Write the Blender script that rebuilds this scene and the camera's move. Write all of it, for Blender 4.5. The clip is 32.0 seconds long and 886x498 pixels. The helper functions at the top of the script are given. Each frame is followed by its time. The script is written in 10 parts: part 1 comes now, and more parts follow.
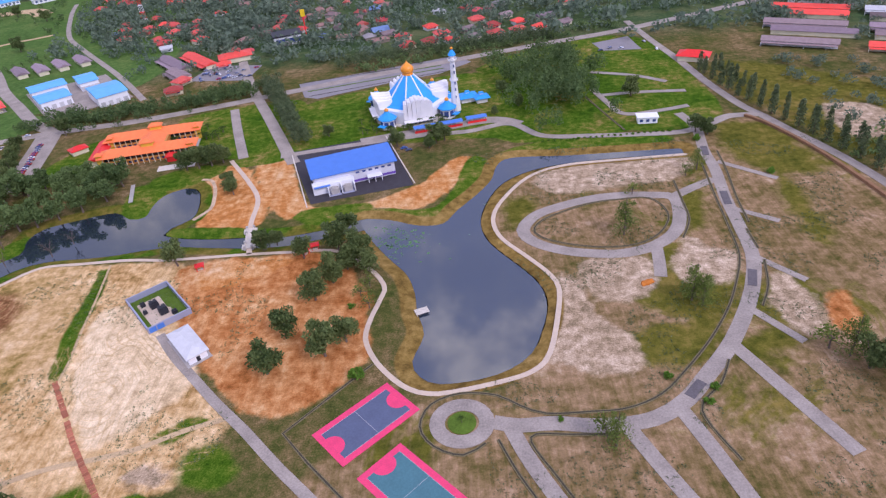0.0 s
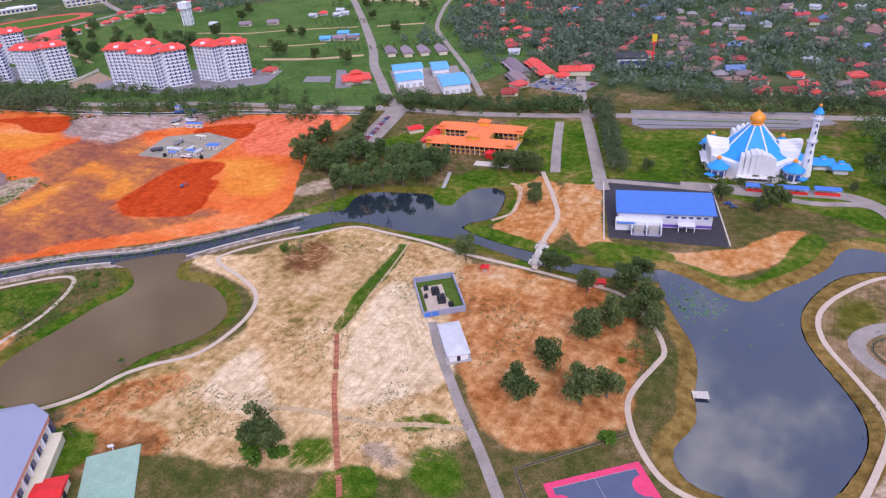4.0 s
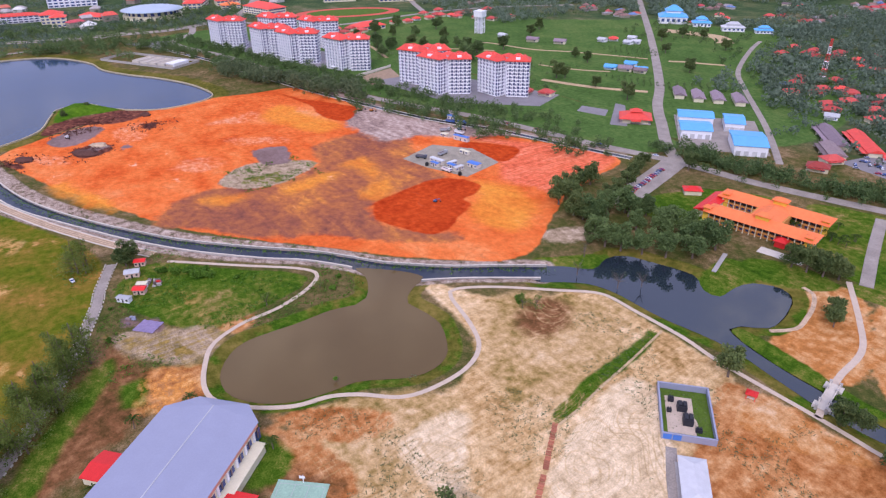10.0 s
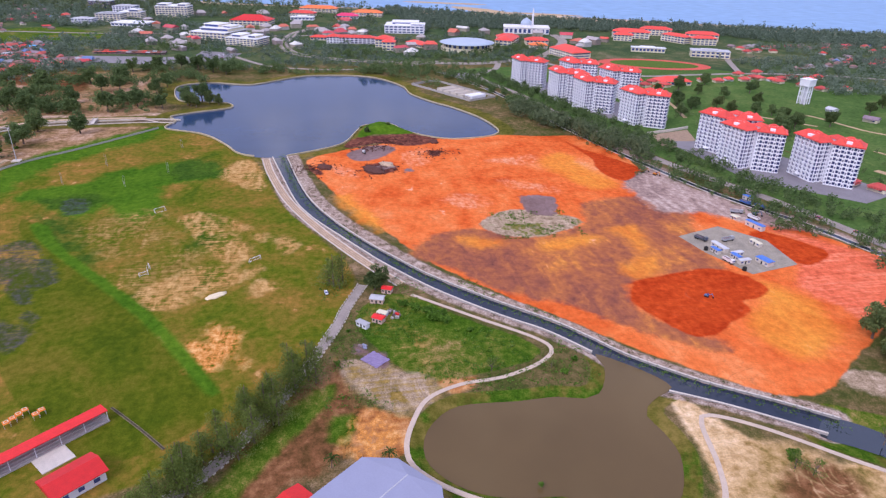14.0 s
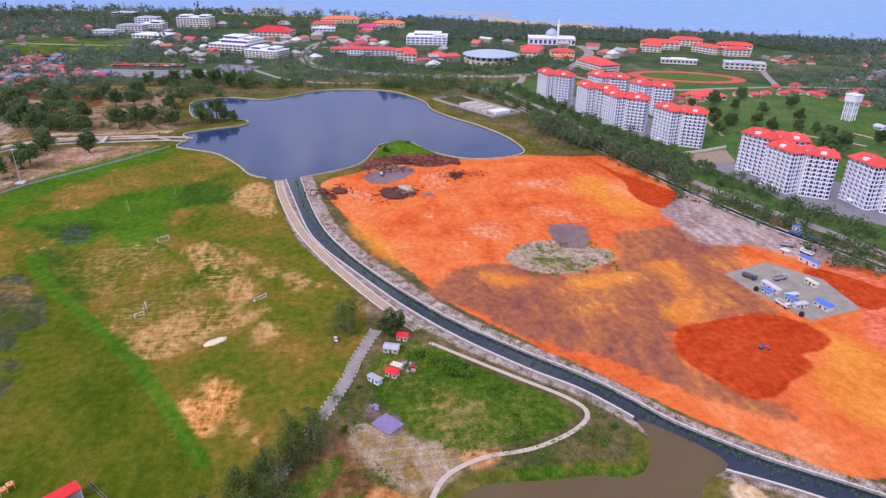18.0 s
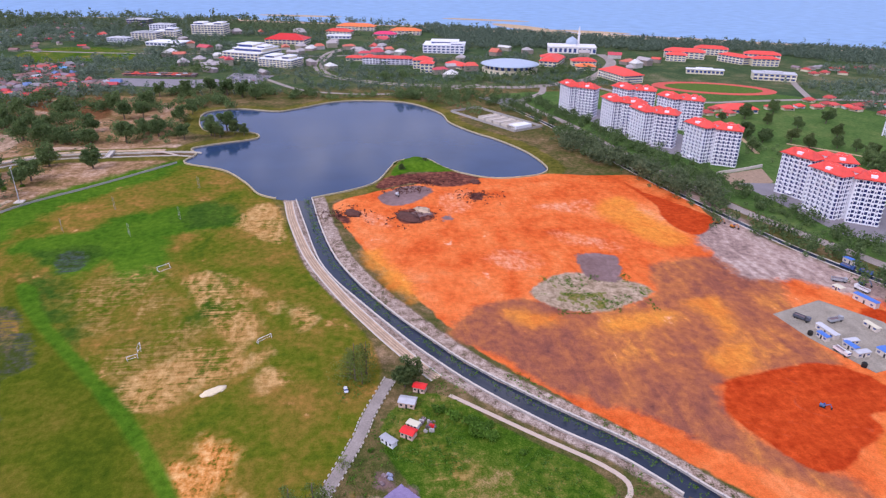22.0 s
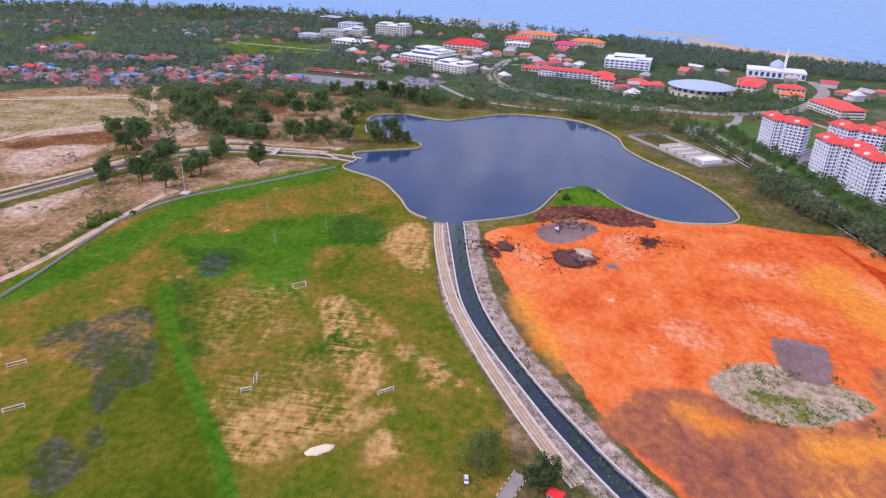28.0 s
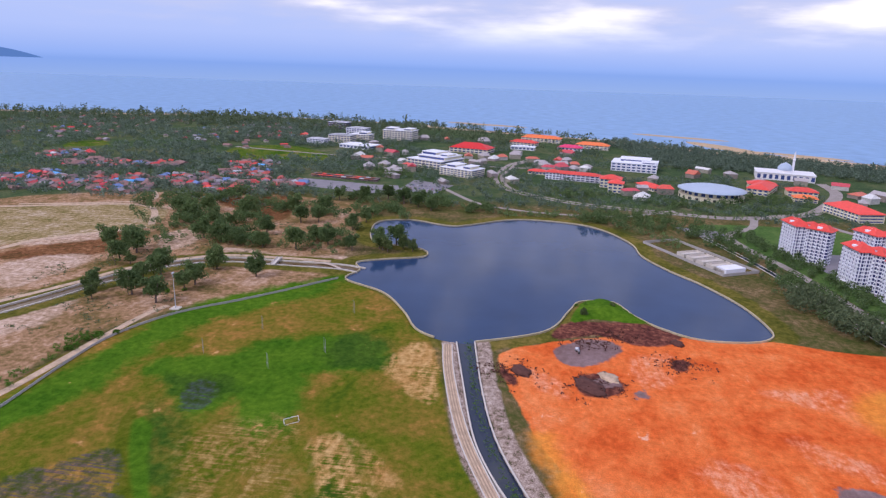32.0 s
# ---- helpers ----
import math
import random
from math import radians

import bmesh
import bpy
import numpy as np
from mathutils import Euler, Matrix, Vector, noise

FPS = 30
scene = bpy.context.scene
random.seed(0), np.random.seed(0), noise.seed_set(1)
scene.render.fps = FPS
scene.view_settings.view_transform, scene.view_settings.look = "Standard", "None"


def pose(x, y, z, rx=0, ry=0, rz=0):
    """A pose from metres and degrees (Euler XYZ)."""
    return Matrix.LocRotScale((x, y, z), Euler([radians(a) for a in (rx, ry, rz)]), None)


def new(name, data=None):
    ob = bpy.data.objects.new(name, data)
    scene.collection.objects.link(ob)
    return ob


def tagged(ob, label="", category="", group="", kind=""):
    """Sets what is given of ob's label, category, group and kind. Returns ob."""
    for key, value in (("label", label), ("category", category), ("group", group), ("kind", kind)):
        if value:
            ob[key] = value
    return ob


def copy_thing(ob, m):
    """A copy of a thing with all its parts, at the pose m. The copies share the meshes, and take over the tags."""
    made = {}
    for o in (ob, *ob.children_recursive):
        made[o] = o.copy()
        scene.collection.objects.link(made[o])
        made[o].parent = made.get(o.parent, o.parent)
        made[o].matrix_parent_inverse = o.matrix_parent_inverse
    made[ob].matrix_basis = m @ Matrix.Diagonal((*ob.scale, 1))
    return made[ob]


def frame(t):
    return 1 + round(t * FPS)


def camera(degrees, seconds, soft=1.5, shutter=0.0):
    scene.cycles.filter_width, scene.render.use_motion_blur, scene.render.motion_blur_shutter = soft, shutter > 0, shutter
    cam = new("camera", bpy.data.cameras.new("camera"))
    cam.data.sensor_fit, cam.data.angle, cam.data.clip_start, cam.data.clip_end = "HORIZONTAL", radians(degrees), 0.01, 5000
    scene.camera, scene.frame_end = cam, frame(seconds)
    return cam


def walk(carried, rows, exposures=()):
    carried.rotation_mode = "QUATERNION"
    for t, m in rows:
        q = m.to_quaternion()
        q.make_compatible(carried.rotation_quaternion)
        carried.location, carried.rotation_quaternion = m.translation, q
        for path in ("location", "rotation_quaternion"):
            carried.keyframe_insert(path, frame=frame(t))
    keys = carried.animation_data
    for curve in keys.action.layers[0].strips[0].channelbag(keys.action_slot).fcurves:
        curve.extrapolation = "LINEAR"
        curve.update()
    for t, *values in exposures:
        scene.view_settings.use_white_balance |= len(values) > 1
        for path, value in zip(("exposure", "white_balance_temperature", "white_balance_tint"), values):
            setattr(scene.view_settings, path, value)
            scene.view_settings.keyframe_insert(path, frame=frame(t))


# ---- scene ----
EXPOSURES = [(0.0, -0.08, 6150, 22), (24.0, -0.08, 6150, 22), (29.0, -0.03, 6150, 22), (31.0, 0.05, 6150, 22), (32.0, -0.34, 6150, 20)]
cam = camera(69.00, 32.0, soft=1.3)
ROWS = [
    (0.0, -0.00, 0.00, 161.30, 55.725, 5.097, -0.540),
    (0.5, -1.37, 1.81, 161.09, 55.919, 4.963, -0.613),
    (1.0, -3.03, 3.55, 160.93, 56.340, 4.835, 1.604),
    (1.5, -4.46, 5.40, 160.77, 56.984, 4.692, 7.399),
    (2.0, -5.79, 7.15, 160.70, 57.678, 4.438, 13.579),
    (2.5, -6.98, 8.82, 160.65, 58.164, 4.156, 18.067),
    (3.0, -8.10, 10.56, 160.47, 58.567, 3.913, 21.494),
    (3.5, -9.25, 12.39, 160.17, 58.911, 3.717, 24.708),
    (4.0, -10.61, 14.34, 160.00, 59.304, 3.354, 28.920),
    (4.5, -12.17, 16.39, 159.99, 59.609, 3.035, 32.789),
    (6.5, -22.15, 25.08, 160.69, 60.436, 1.617, 44.425),
    (7.0, -24.91, 27.00, 161.13, 60.513, 1.272, 47.293),
    (7.5, -27.63, 28.96, 161.41, 60.685, 1.041, 49.411),
    (8.0, -30.41, 31.03, 161.80, 60.766, 0.955, 50.560),
    (8.5, -33.42, 32.97, 162.15, 60.893, 0.906, 51.081),
    (9.0, -36.66, 34.87, 162.61, 60.962, 0.807, 51.550),
    (9.5, -40.12, 36.59, 163.21, 61.026, 0.714, 52.150),
    (10.0, -43.69, 38.00, 163.76, 61.232, 0.564, 53.116),
    (10.5, -47.16, 39.47, 164.25, 62.158, 0.021, 59.001),
    (11.0, -50.40, 41.57, 164.55, 63.110, -0.793, 68.851),
    (11.5, -53.60, 44.25, 164.63, 63.879, -1.144, 74.951),
    (12.0, -57.19, 46.60, 164.69, 64.054, -1.174, 76.270),
    (12.5, -61.04, 48.52, 164.70, 64.150, -1.198, 77.186),
    (13.0, -64.92, 50.32, 164.74, 64.257, -1.163, 78.068),
    (13.5, -68.97, 51.92, 164.83, 64.370, -1.183, 78.595),
    (14.0, -73.21, 53.29, 164.95, 64.433, -1.168, 78.970),
    (14.5, -77.65, 54.54, 165.02, 64.526, -1.146, 79.263),
    (16.5, -95.77, 58.48, 165.40, 64.861, -0.873, 79.909),
    (17.0, -100.22, 59.00, 165.66, 64.955, -0.838, 80.053),
    (17.5, -104.52, 59.39, 165.94, 64.982, -0.799, 80.389),
    (18.0, -108.75, 59.62, 166.19, 65.052, -0.789, 80.857),
    (18.5, -112.99, 59.76, 166.45, 65.119, -0.810, 81.251),
    (19.0, -117.28, 60.04, 166.76, 65.141, -0.803, 81.610),
    (19.5, -121.58, 60.25, 167.04, 65.218, -0.804, 81.863),
    (20.0, -125.81, 60.37, 167.22, 65.257, -0.796, 81.980),
    (20.5, -129.96, 60.61, 167.35, 65.308, -0.772, 82.087),
    (21.0, -134.12, 60.76, 167.53, 65.363, -0.764, 82.129),
    (21.5, -138.27, 60.92, 167.75, 65.423, -0.755, 82.151),
    (22.0, -142.43, 61.10, 167.87, 65.449, -0.749, 82.170),
    (22.5, -146.62, 61.32, 168.00, 65.491, -0.764, 82.184),
    (23.0, -150.85, 61.50, 168.21, 65.569, -0.748, 82.173),
    (23.5, -155.04, 61.72, 168.28, 65.584, -0.750, 82.168),
    (24.0, -159.31, 61.92, 168.34, 65.601, -0.742, 82.132),
    (24.5, -163.63, 61.88, 168.33, 65.633, -0.725, 82.123),
    (25.0, -168.01, 61.44, 168.28, 65.599, -1.241, 86.212),
    (25.5, -172.60, 61.64, 168.20, 65.344, -2.142, 94.717),
    (26.0, -177.25, 62.14, 168.08, 65.281, -2.284, 97.279),
    (26.5, -181.80, 62.39, 167.89, 65.349, -2.245, 97.359),
    (28.5, -199.37, 60.56, 167.73, 65.588, -2.010, 97.535),
    (29.0, -203.91, 59.65, 167.82, 65.629, -1.950, 97.606),
    (29.5, -208.47, 58.63, 167.94, 65.651, -1.911, 97.685),
    (30.0, -213.00, 57.58, 168.10, 65.658, -1.858, 97.762),
    (30.5, -217.48, 56.63, 168.41, 65.762, -1.842, 97.770),
    (31.0, -221.90, 55.81, 168.78, 68.311, -1.848, 97.823),
    (31.5, -226.21, 55.02, 169.09, 71.175, -1.859, 97.868),
    (32.0, -230.42, 54.23, 169.25, 73.987, -1.842, 97.885),
]
walk(cam, [(t, pose(*p)) for t, *p in ROWS], EXPOSURES)

# ---------------------------------------------------------------- light
SUN_ELEVATION, SUN_TURN = 43.0, 42.0
sun_data = bpy.data.lights.new("sun", "SUN")
sun_data.energy, sun_data.angle, sun_data.color = 1.85, radians(18), (1.0, 0.955, 0.935)
sun = new("sun", sun_data)
sun.matrix_world = pose(0, 0, 400, 90 - SUN_ELEVATION, 0, SUN_TURN)

world = bpy.data.worlds.new("sky")
scene.world = world
world.use_nodes = True
wn, wl = world.node_tree.nodes, world.node_tree.links
wn.clear()


def wnode(kind, **values):
    n = wn.new(kind)
    for k, v in values.items():
        setattr(n, k, v)
    return n


w_out = wnode("ShaderNodeOutputWorld")
w_bg = wnode("ShaderNodeBackground")
w_bg.inputs["Strength"].default_value = 1.0
w_sky = wnode("ShaderNodeTexSky", sky_type="NISHITA", sun_disc=False, sun_elevation=radians(SUN_ELEVATION), sun_rotation=radians(180 - SUN_TURN))
w_scale = wnode("ShaderNodeMix", data_type="RGBA", blend_type="MULTIPLY")
w_scale.inputs["Factor"].default_value = 1.0
w_scale.inputs["B"].default_value = (0.1, 0.1, 0.1, 1)
wl.new(w_sky.outputs["Color"], w_scale.inputs["A"])
w_coord = wnode("ShaderNodeTexCoord")
w_sep = wnode("ShaderNodeSeparateXYZ")
wl.new(w_coord.outputs["Generated"], w_sep.inputs[0])
# broken cloud cover, thicker overhead, thinning to blue haze over the sea
w_map = wnode("ShaderNodeMapping")
w_map.inputs["Scale"].default_value = (2.2, 2.2, 12.0)
wl.new(w_coord.outputs["Generated"], w_map.inputs["Vector"])
w_noise = wnode("ShaderNodeTexNoise")
w_noise.inputs["Scale"].default_value = 1.3
w_noise.inputs["Detail"].default_value = 6.0
wl.new(w_map.outputs[0], w_noise.inputs["Vector"])
w_high = wnode("ShaderNodeTexNoise")
w_high.inputs["Scale"].default_value, w_high.inputs["Detail"].default_value, w_high.inputs["Roughness"].default_value = 6.5, 6.0, 0.58
wl.new(w_coord.outputs["Generated"], w_high.inputs["Vector"])
w_rise = wnode("ShaderNodeMapRange", interpolation_type="SMOOTHSTEP")
w_rise.inputs["From Min"].default_value, w_rise.inputs["From Max"].default_value = 0.14, 0.34
wl.new(w_sep.outputs["Z"], w_rise.inputs["Value"])
w_both = wnode("ShaderNodeMix", data_type="FLOAT")
wl.new(w_rise.outputs[0], w_both.inputs["Factor"])
wl.new(w_noise.outputs["Fac"], w_both.inputs["A"])
wl.new(w_high.outputs["Fac"], w_both.inputs["B"])
w_cov = wnode("ShaderNodeMapRange", interpolation_type="SMOOTHSTEP")
w_cov.inputs["From Min"].default_value, w_cov.inputs["From Max"].default_value = 0.40, 0.56
wl.new(w_both.outputs["Result"], w_cov.inputs["Value"])
w_low = wnode("ShaderNodeMapRange", interpolation_type="SMOOTHSTEP")
w_low.inputs["From Min"].default_value, w_low.inputs["From Max"].default_value = 0.01, 0.085
wl.new(w_sep.outputs["Z"], w_low.inputs["Value"])
w_fac = wnode("ShaderNodeMath", operation="MULTIPLY")
wl.new(w_cov.outputs[0], w_fac.inputs[0])
wl.new(w_low.outputs[0], w_fac.inputs[1])
w_cloud = wnode("ShaderNodeMix", data_type="RGBA")
w_cloud.inputs["B"].default_value = (1.2, 1.17, 1.20, 1)
w_core = wnode("ShaderNodeMapRange", interpolation_type="SMOOTHSTEP")
w_core.inputs["From Min"].default_value, w_core.inputs["From Max"].default_value = 0.48, 0.74
wl.new(w_both.outputs["Result"], w_core.inputs["Value"])
w_tone = wnode("ShaderNodeMix", data_type="RGBA")
w_tone.inputs["A"].default_value, w_tone.inputs["B"].default_value = (0.74, 0.80, 1.04, 1), (1.95, 1.86, 1.76, 1)
wl.new(w_core.outputs[0], w_tone.inputs["Factor"])
wl.new(w_tone.outputs["Result"], w_cloud.inputs["B"])
wl.new(w_fac.outputs[0], w_cloud.inputs["Factor"])
w_ramp = wnode("ShaderNodeValToRGB")
w_elev = wnode("ShaderNodeMapRange")
w_elev.inputs["From Min"].default_value, w_elev.inputs["From Max"].default_value = -0.05, 0.25
wl.new(w_sep.outputs["Z"], w_elev.inputs["Value"])
wl.new(w_elev.outputs[0], w_ramp.inputs["Fac"])
stops = w_ramp.color_ramp.elements
stops[0].position, stops[0].color = 0.05, (0.45, 0.70, 1.20, 1)
stops[1].position, stops[1].color = 0.60, (0.78, 0.86, 1.24, 1)
for at, rgb in ((0.140, (0.33, 0.60, 1.26)), (0.166, (0.42, 0.69, 1.36)), (0.28, (0.60, 0.80, 1.38))):
    stops.new(at).color = (*rgb, 1)
w_mixsky = wnode("ShaderNodeMix", data_type="RGBA")
w_mixsky.inputs["Factor"].default_value = 0.75
wl.new(w_scale.outputs["Result"], w_mixsky.inputs["A"])
wl.new(w_ramp.outputs["Color"], w_mixsky.inputs["B"])
wl.new(w_mixsky.outputs["Result"], w_cloud.inputs["A"])
# a hilly island far out on the horizon, faint blue
w_side = wnode("ShaderNodeVectorMath", operation="DOT_PRODUCT")
w_side.inputs[1].default_value = (0.6691, -0.7431, 0.0)
wl.new(w_coord.outputs["Generated"], w_side.inputs[0])
w_bend = wnode("ShaderNodeMath", operation="POWER")
w_wide = wnode("ShaderNodeMath", operation="MULTIPLY")
w_wide.inputs[1].default_value = 17.0
wl.new(w_side.outputs["Value"], w_wide.inputs[0])
w_abs = wnode("ShaderNodeMath", operation="ABSOLUTE")
wl.new(w_wide.outputs[0], w_abs.inputs[0])
wl.new(w_abs.outputs[0], w_bend.inputs[0])
w_bend.inputs[1].default_value = 1.6
w_crest = wnode("ShaderNodeMapRange")
w_crest.inputs["To Min"].default_value, w_crest.inputs["To Max"].default_value = 0.0042, -0.0085
wl.new(w_bend.outputs[0], w_crest.inputs["Value"])
w_under = wnode("ShaderNodeMath", operation="LESS_THAN")
wl.new(w_sep.outputs["Z"], w_under.inputs[0])
wl.new(w_crest.outputs[0], w_under.inputs[1])
w_over = wnode("ShaderNodeMath", operation="GREATER_THAN")
wl.new(w_sep.outputs["Z"], w_over.inputs[0])
w_over.inputs[1].default_value = -0.0085
w_west = wnode("ShaderNodeMath", operation="LESS_THAN")
wl.new(w_sep.outputs["X"], w_west.inputs[0])
w_west.inputs[1].default_value = -0.5
w_hill = wnode("ShaderNodeMath", operation="MULTIPLY")
wl.new(w_under.outputs[0], w_hill.inputs[0])
wl.new(w_over.outputs[0], w_hill.inputs[1])
w_isle = wnode("ShaderNodeMath", operation="MULTIPLY")
wl.new(w_hill.outputs[0], w_isle.inputs[0])
wl.new(w_west.outputs[0], w_isle.inputs[1])
w_land = wnode("ShaderNodeMix", data_type="RGBA")
w_land.inputs["B"].default_value = (0.13, 0.27, 0.62, 1)
wl.new(w_isle.outputs[0], w_land.inputs["Factor"])
wl.new(w_cloud.outputs["Result"], w_land.inputs["A"])
wl.new(w_land.outputs["Result"], w_bg.inputs["Color"])
wl.new(w_bg.outputs[0], w_out.inputs["Surface"])

# ---------------------------------------------------------------- materials


def shader(name):
    m = bpy.data.materials.new(name)
    m.use_nodes = True
    nt = m.node_tree
    return m, nt.nodes, nt.links, nt.nodes["Principled BSDF"]


def surface(name, rgb, rough=0.8, metal=0.0, vary=0.18, scale=0.5, fine=6.0, bump=0.15, specular=0.3, per_object=0.0, streak=None):
    """A painted or weathered surface: broad stains and fine grain in its colour, with slight relief."""
    m, n, l, b = shader(name)
    tc = n.new("ShaderNodeTexCoord")
    mp = n.new("ShaderNodeMapping")
    if streak:
        mp.inputs["Scale"].default_value = streak
    l.new(tc.outputs["Object"], mp.inputs["Vector"])
    broad = n.new("ShaderNodeTexNoise")
    broad.inputs["Scale"].default_value, broad.inputs["Detail"].default_value = scale, 5
    grain = n.new("ShaderNodeTexNoise")
    grain.inputs["Scale"].default_value, grain.inputs["Detail"].default_value = fine, 3
    for t in (broad, grain):
        l.new(mp.outputs[0], t.inputs["Vector"])
    add = n.new("ShaderNodeMath")
    add.operation = "ADD"
    l.new(broad.outputs["Fac"], add.inputs[0])
    l.new(grain.outputs["Fac"], add.inputs[1])
    rng = n.new("ShaderNodeMapRange")
    rng.inputs["From Min"].default_value, rng.inputs["From Max"].default_value = 0.6, 1.4
    rng.inputs["To Min"].default_value, rng.inputs["To Max"].default_value = 1 - vary, 1 + vary
    l.new(add.outputs[0], rng.inputs["Value"])
    val = rng.outputs[0]
    if per_object:
        info = n.new("ShaderNodeObjectInfo")
        r2 = n.new("ShaderNodeMapRange")
        r2.inputs["To Min"].default_value, r2.inputs["To Max"].default_value = 1 - per_object, 1 + per_object
        l.new(info.outputs["Random"], r2.inputs["Value"])
        mul = n.new("ShaderNodeMath")
        mul.operation = "MULTIPLY"
        l.new(val, mul.inputs[0])
        l.new(r2.outputs[0], mul.inputs[1])
        val = mul.outputs[0]
    hsv = n.new("ShaderNodeHueSaturation")
    hsv.inputs["Color"].default_value = (*rgb, 1)
    l.new(val, hsv.inputs["Value"])
    l.new(hsv.outputs[0], b.inputs["Base Color"])
    b.inputs["Roughness"].default_value, b.inputs["Metallic"].default_value = rough, metal
    b.inputs["Specular IOR Level"].default_value = specular
    if bump:
        bp = n.new("ShaderNodeBump")
        bp.inputs["Strength"].default_value, bp.inputs["Distance"].default_value = bump, 0.1
        l.new(grain.outputs["Fac"], bp.inputs["Height"])
        l.new(bp.outputs[0], b.inputs["Normal"])
    return m


def water_surface(name, deep, ripple=0.05, rough=0.06, gloss=0.5, ior=1.33):
    m, n, l, b = shader(name)
    tc = n.new("ShaderNodeTexCoord")
    broad = n.new("ShaderNodeTexNoise")
    broad.inputs["Scale"].default_value, broad.inputs["Detail"].default_value = 0.025, 4
    l.new(tc.outputs["Object"], broad.inputs["Vector"])
    mix = n.new("ShaderNodeMix")
    mix.data_type = "RGBA"
    mix.inputs["A"].default_value = (*[c * 0.75 for c in deep], 1)
    mix.inputs["B"].default_value = (*[c * 1.25 for c in deep], 1)
    l.new(broad.outputs["Fac"], mix.inputs["Factor"])
    col = mix.outputs["Result"]
    l.new(col, b.inputs["Base Color"])
    b.inputs["Roughness"].default_value = rough
    b.inputs["IOR"].default_value = ior
    b.inputs["Specular IOR Level"].default_value = gloss
    wave = n.new("ShaderNodeTexNoise")
    wave.inputs["Scale"].default_value, wave.inputs["Detail"].default_value = 0.8, 3
    l.new(tc.outputs["Object"], wave.inputs["Vector"])
    bp = n.new("ShaderNodeBump")
    bp.inputs["Strength"].default_value, bp.inputs["Distance"].default_value = ripple, 0.2
    l.new(wave.outputs["Fac"], bp.inputs["Height"])
    l.new(bp.outputs[0], b.inputs["Normal"])
    return m


M_WATER_LAKE = water_surface("lake water", (0.026, 0.055, 0.125), rough=0.08, gloss=0.36, ior=1.28)
M_WATER_POND = water_surface("silty pond water", (0.135, 0.088, 0.038), ripple=0.02, gloss=0.42, ior=1.31)
M_WATER_MIRROR = water_surface("still pond water", (0.016, 0.030, 0.058), ripple=0.003, rough=0.02, gloss=1.0, ior=1.7)
M_WATER_DARK = water_surface("dark river water", (0.03, 0.04, 0.065))
M_WATER_RIVER = water_surface("dark shaded river water", (0.020, 0.030, 0.042), ripple=0.005, rough=0.02, gloss=0.9, ior=1.55)
M_WATER_SEA = water_surface("milky shallow sea water", (0.24, 0.39, 0.60), ripple=0.2, rough=0.5, gloss=0.05)
M_PATH = surface("pale concrete path", (0.58, 0.46, 0.37), 0.85, vary=0.15, scale=0.3, fine=2.0)
M_ROAD = surface("worn grey asphalt", (0.33, 0.282, 0.255), 0.9, vary=0.34, scale=0.12, fine=1.5)
M_ROAD_DARK = surface("new black asphalt", (0.05, 0.045, 0.055), 0.85, vary=0.2, scale=0.3, fine=2.0)
M_CONCRETE = surface("grey concrete", (0.42, 0.39, 0.38), 0.85, vary=0.2, scale=0.4, fine=3.0)
M_CONCRETE_LIGHT = surface("light concrete coping", (0.62, 0.56, 0.50), 0.85, vary=0.15, scale=0.4, fine=3.0)
M_WHITE = surface("white painted render", (0.82, 0.82, 0.88), 0.7, vary=0.08, scale=0.3, fine=2.0)
M_CREAM = surface("cream painted render", (0.72, 0.66, 0.50), 0.7, vary=0.1, scale=0.3, fine=2.0)
M_ROOF_RED = surface("red sheet roof", (0.75, 0.03, 0.03), 0.5, vary=0.15, scale=0.4, fine=3.0, per_object=0.2)
M_ROOF_CORAL = surface("coral red tile roof", (0.80, 0.085, 0.065), 0.6, vary=0.15, scale=0.3, fine=3.0, per_object=0.12)
M_ROOF_ORANGE = surface("orange clay tile roof", (0.90, 0.22, 0.075), 0.7, vary=0.15, scale=0.4, fine=4.0)
M_ROOF_BLUE = surface("blue sheet metal roof", (0.07, 0.20, 0.62), 0.45, vary=0.1, scale=0.3, fine=3.0)
M_ROOF_SKY = surface("sky blue sheet metal roof", (0.12, 0.42, 0.80), 0.45, vary=0.1, scale=0.3, fine=3.0)
M_ROOF_GREY = surface("lilac grey sheet metal roof", (0.31, 0.325, 0.45), 0.45, vary=0.06, scale=0.15, fine=2.0)
M_ROOF_BROWN = surface("weathered brown roof sheet", (0.22, 0.16, 0.17), 0.7, vary=0.25, scale=0.4, fine=3.0, per_object=0.35)
M_GLASS = surface("dark blue window glass", (0.055, 0.085, 0.25), 0.12, vary=0.2, scale=0.5, fine=2.0, bump=0.0, specular=0.6)
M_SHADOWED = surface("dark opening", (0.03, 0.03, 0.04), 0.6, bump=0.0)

# ---------------------------------------------------------------- building helpers


def part(name, bm, material, parent=None, label="", smooth=False):
    """Links a bmesh as one mesh object, under parent if there is one."""
    me = bpy.data.meshes.new(name)
    bm.to_mesh(me)
    bm.free()
    for m in material if isinstance(material, (list, tuple)) else (material,):
        me.materials.append(m)
    if smooth:
        me.polygons.foreach_set("use_smooth", [True] * len(me.polygons))
    ob = new(name, me)
    if parent:
        ob.parent = parent
    if label:
        ob["label"] = label
    return ob


def base(name, m, label, category, group="", kind=""):
    """An Empty at the thing's foot, which carries its tags."""
    ob = new(name)
    ob.matrix_basis = m
    return tagged(ob, label, category, group, kind)


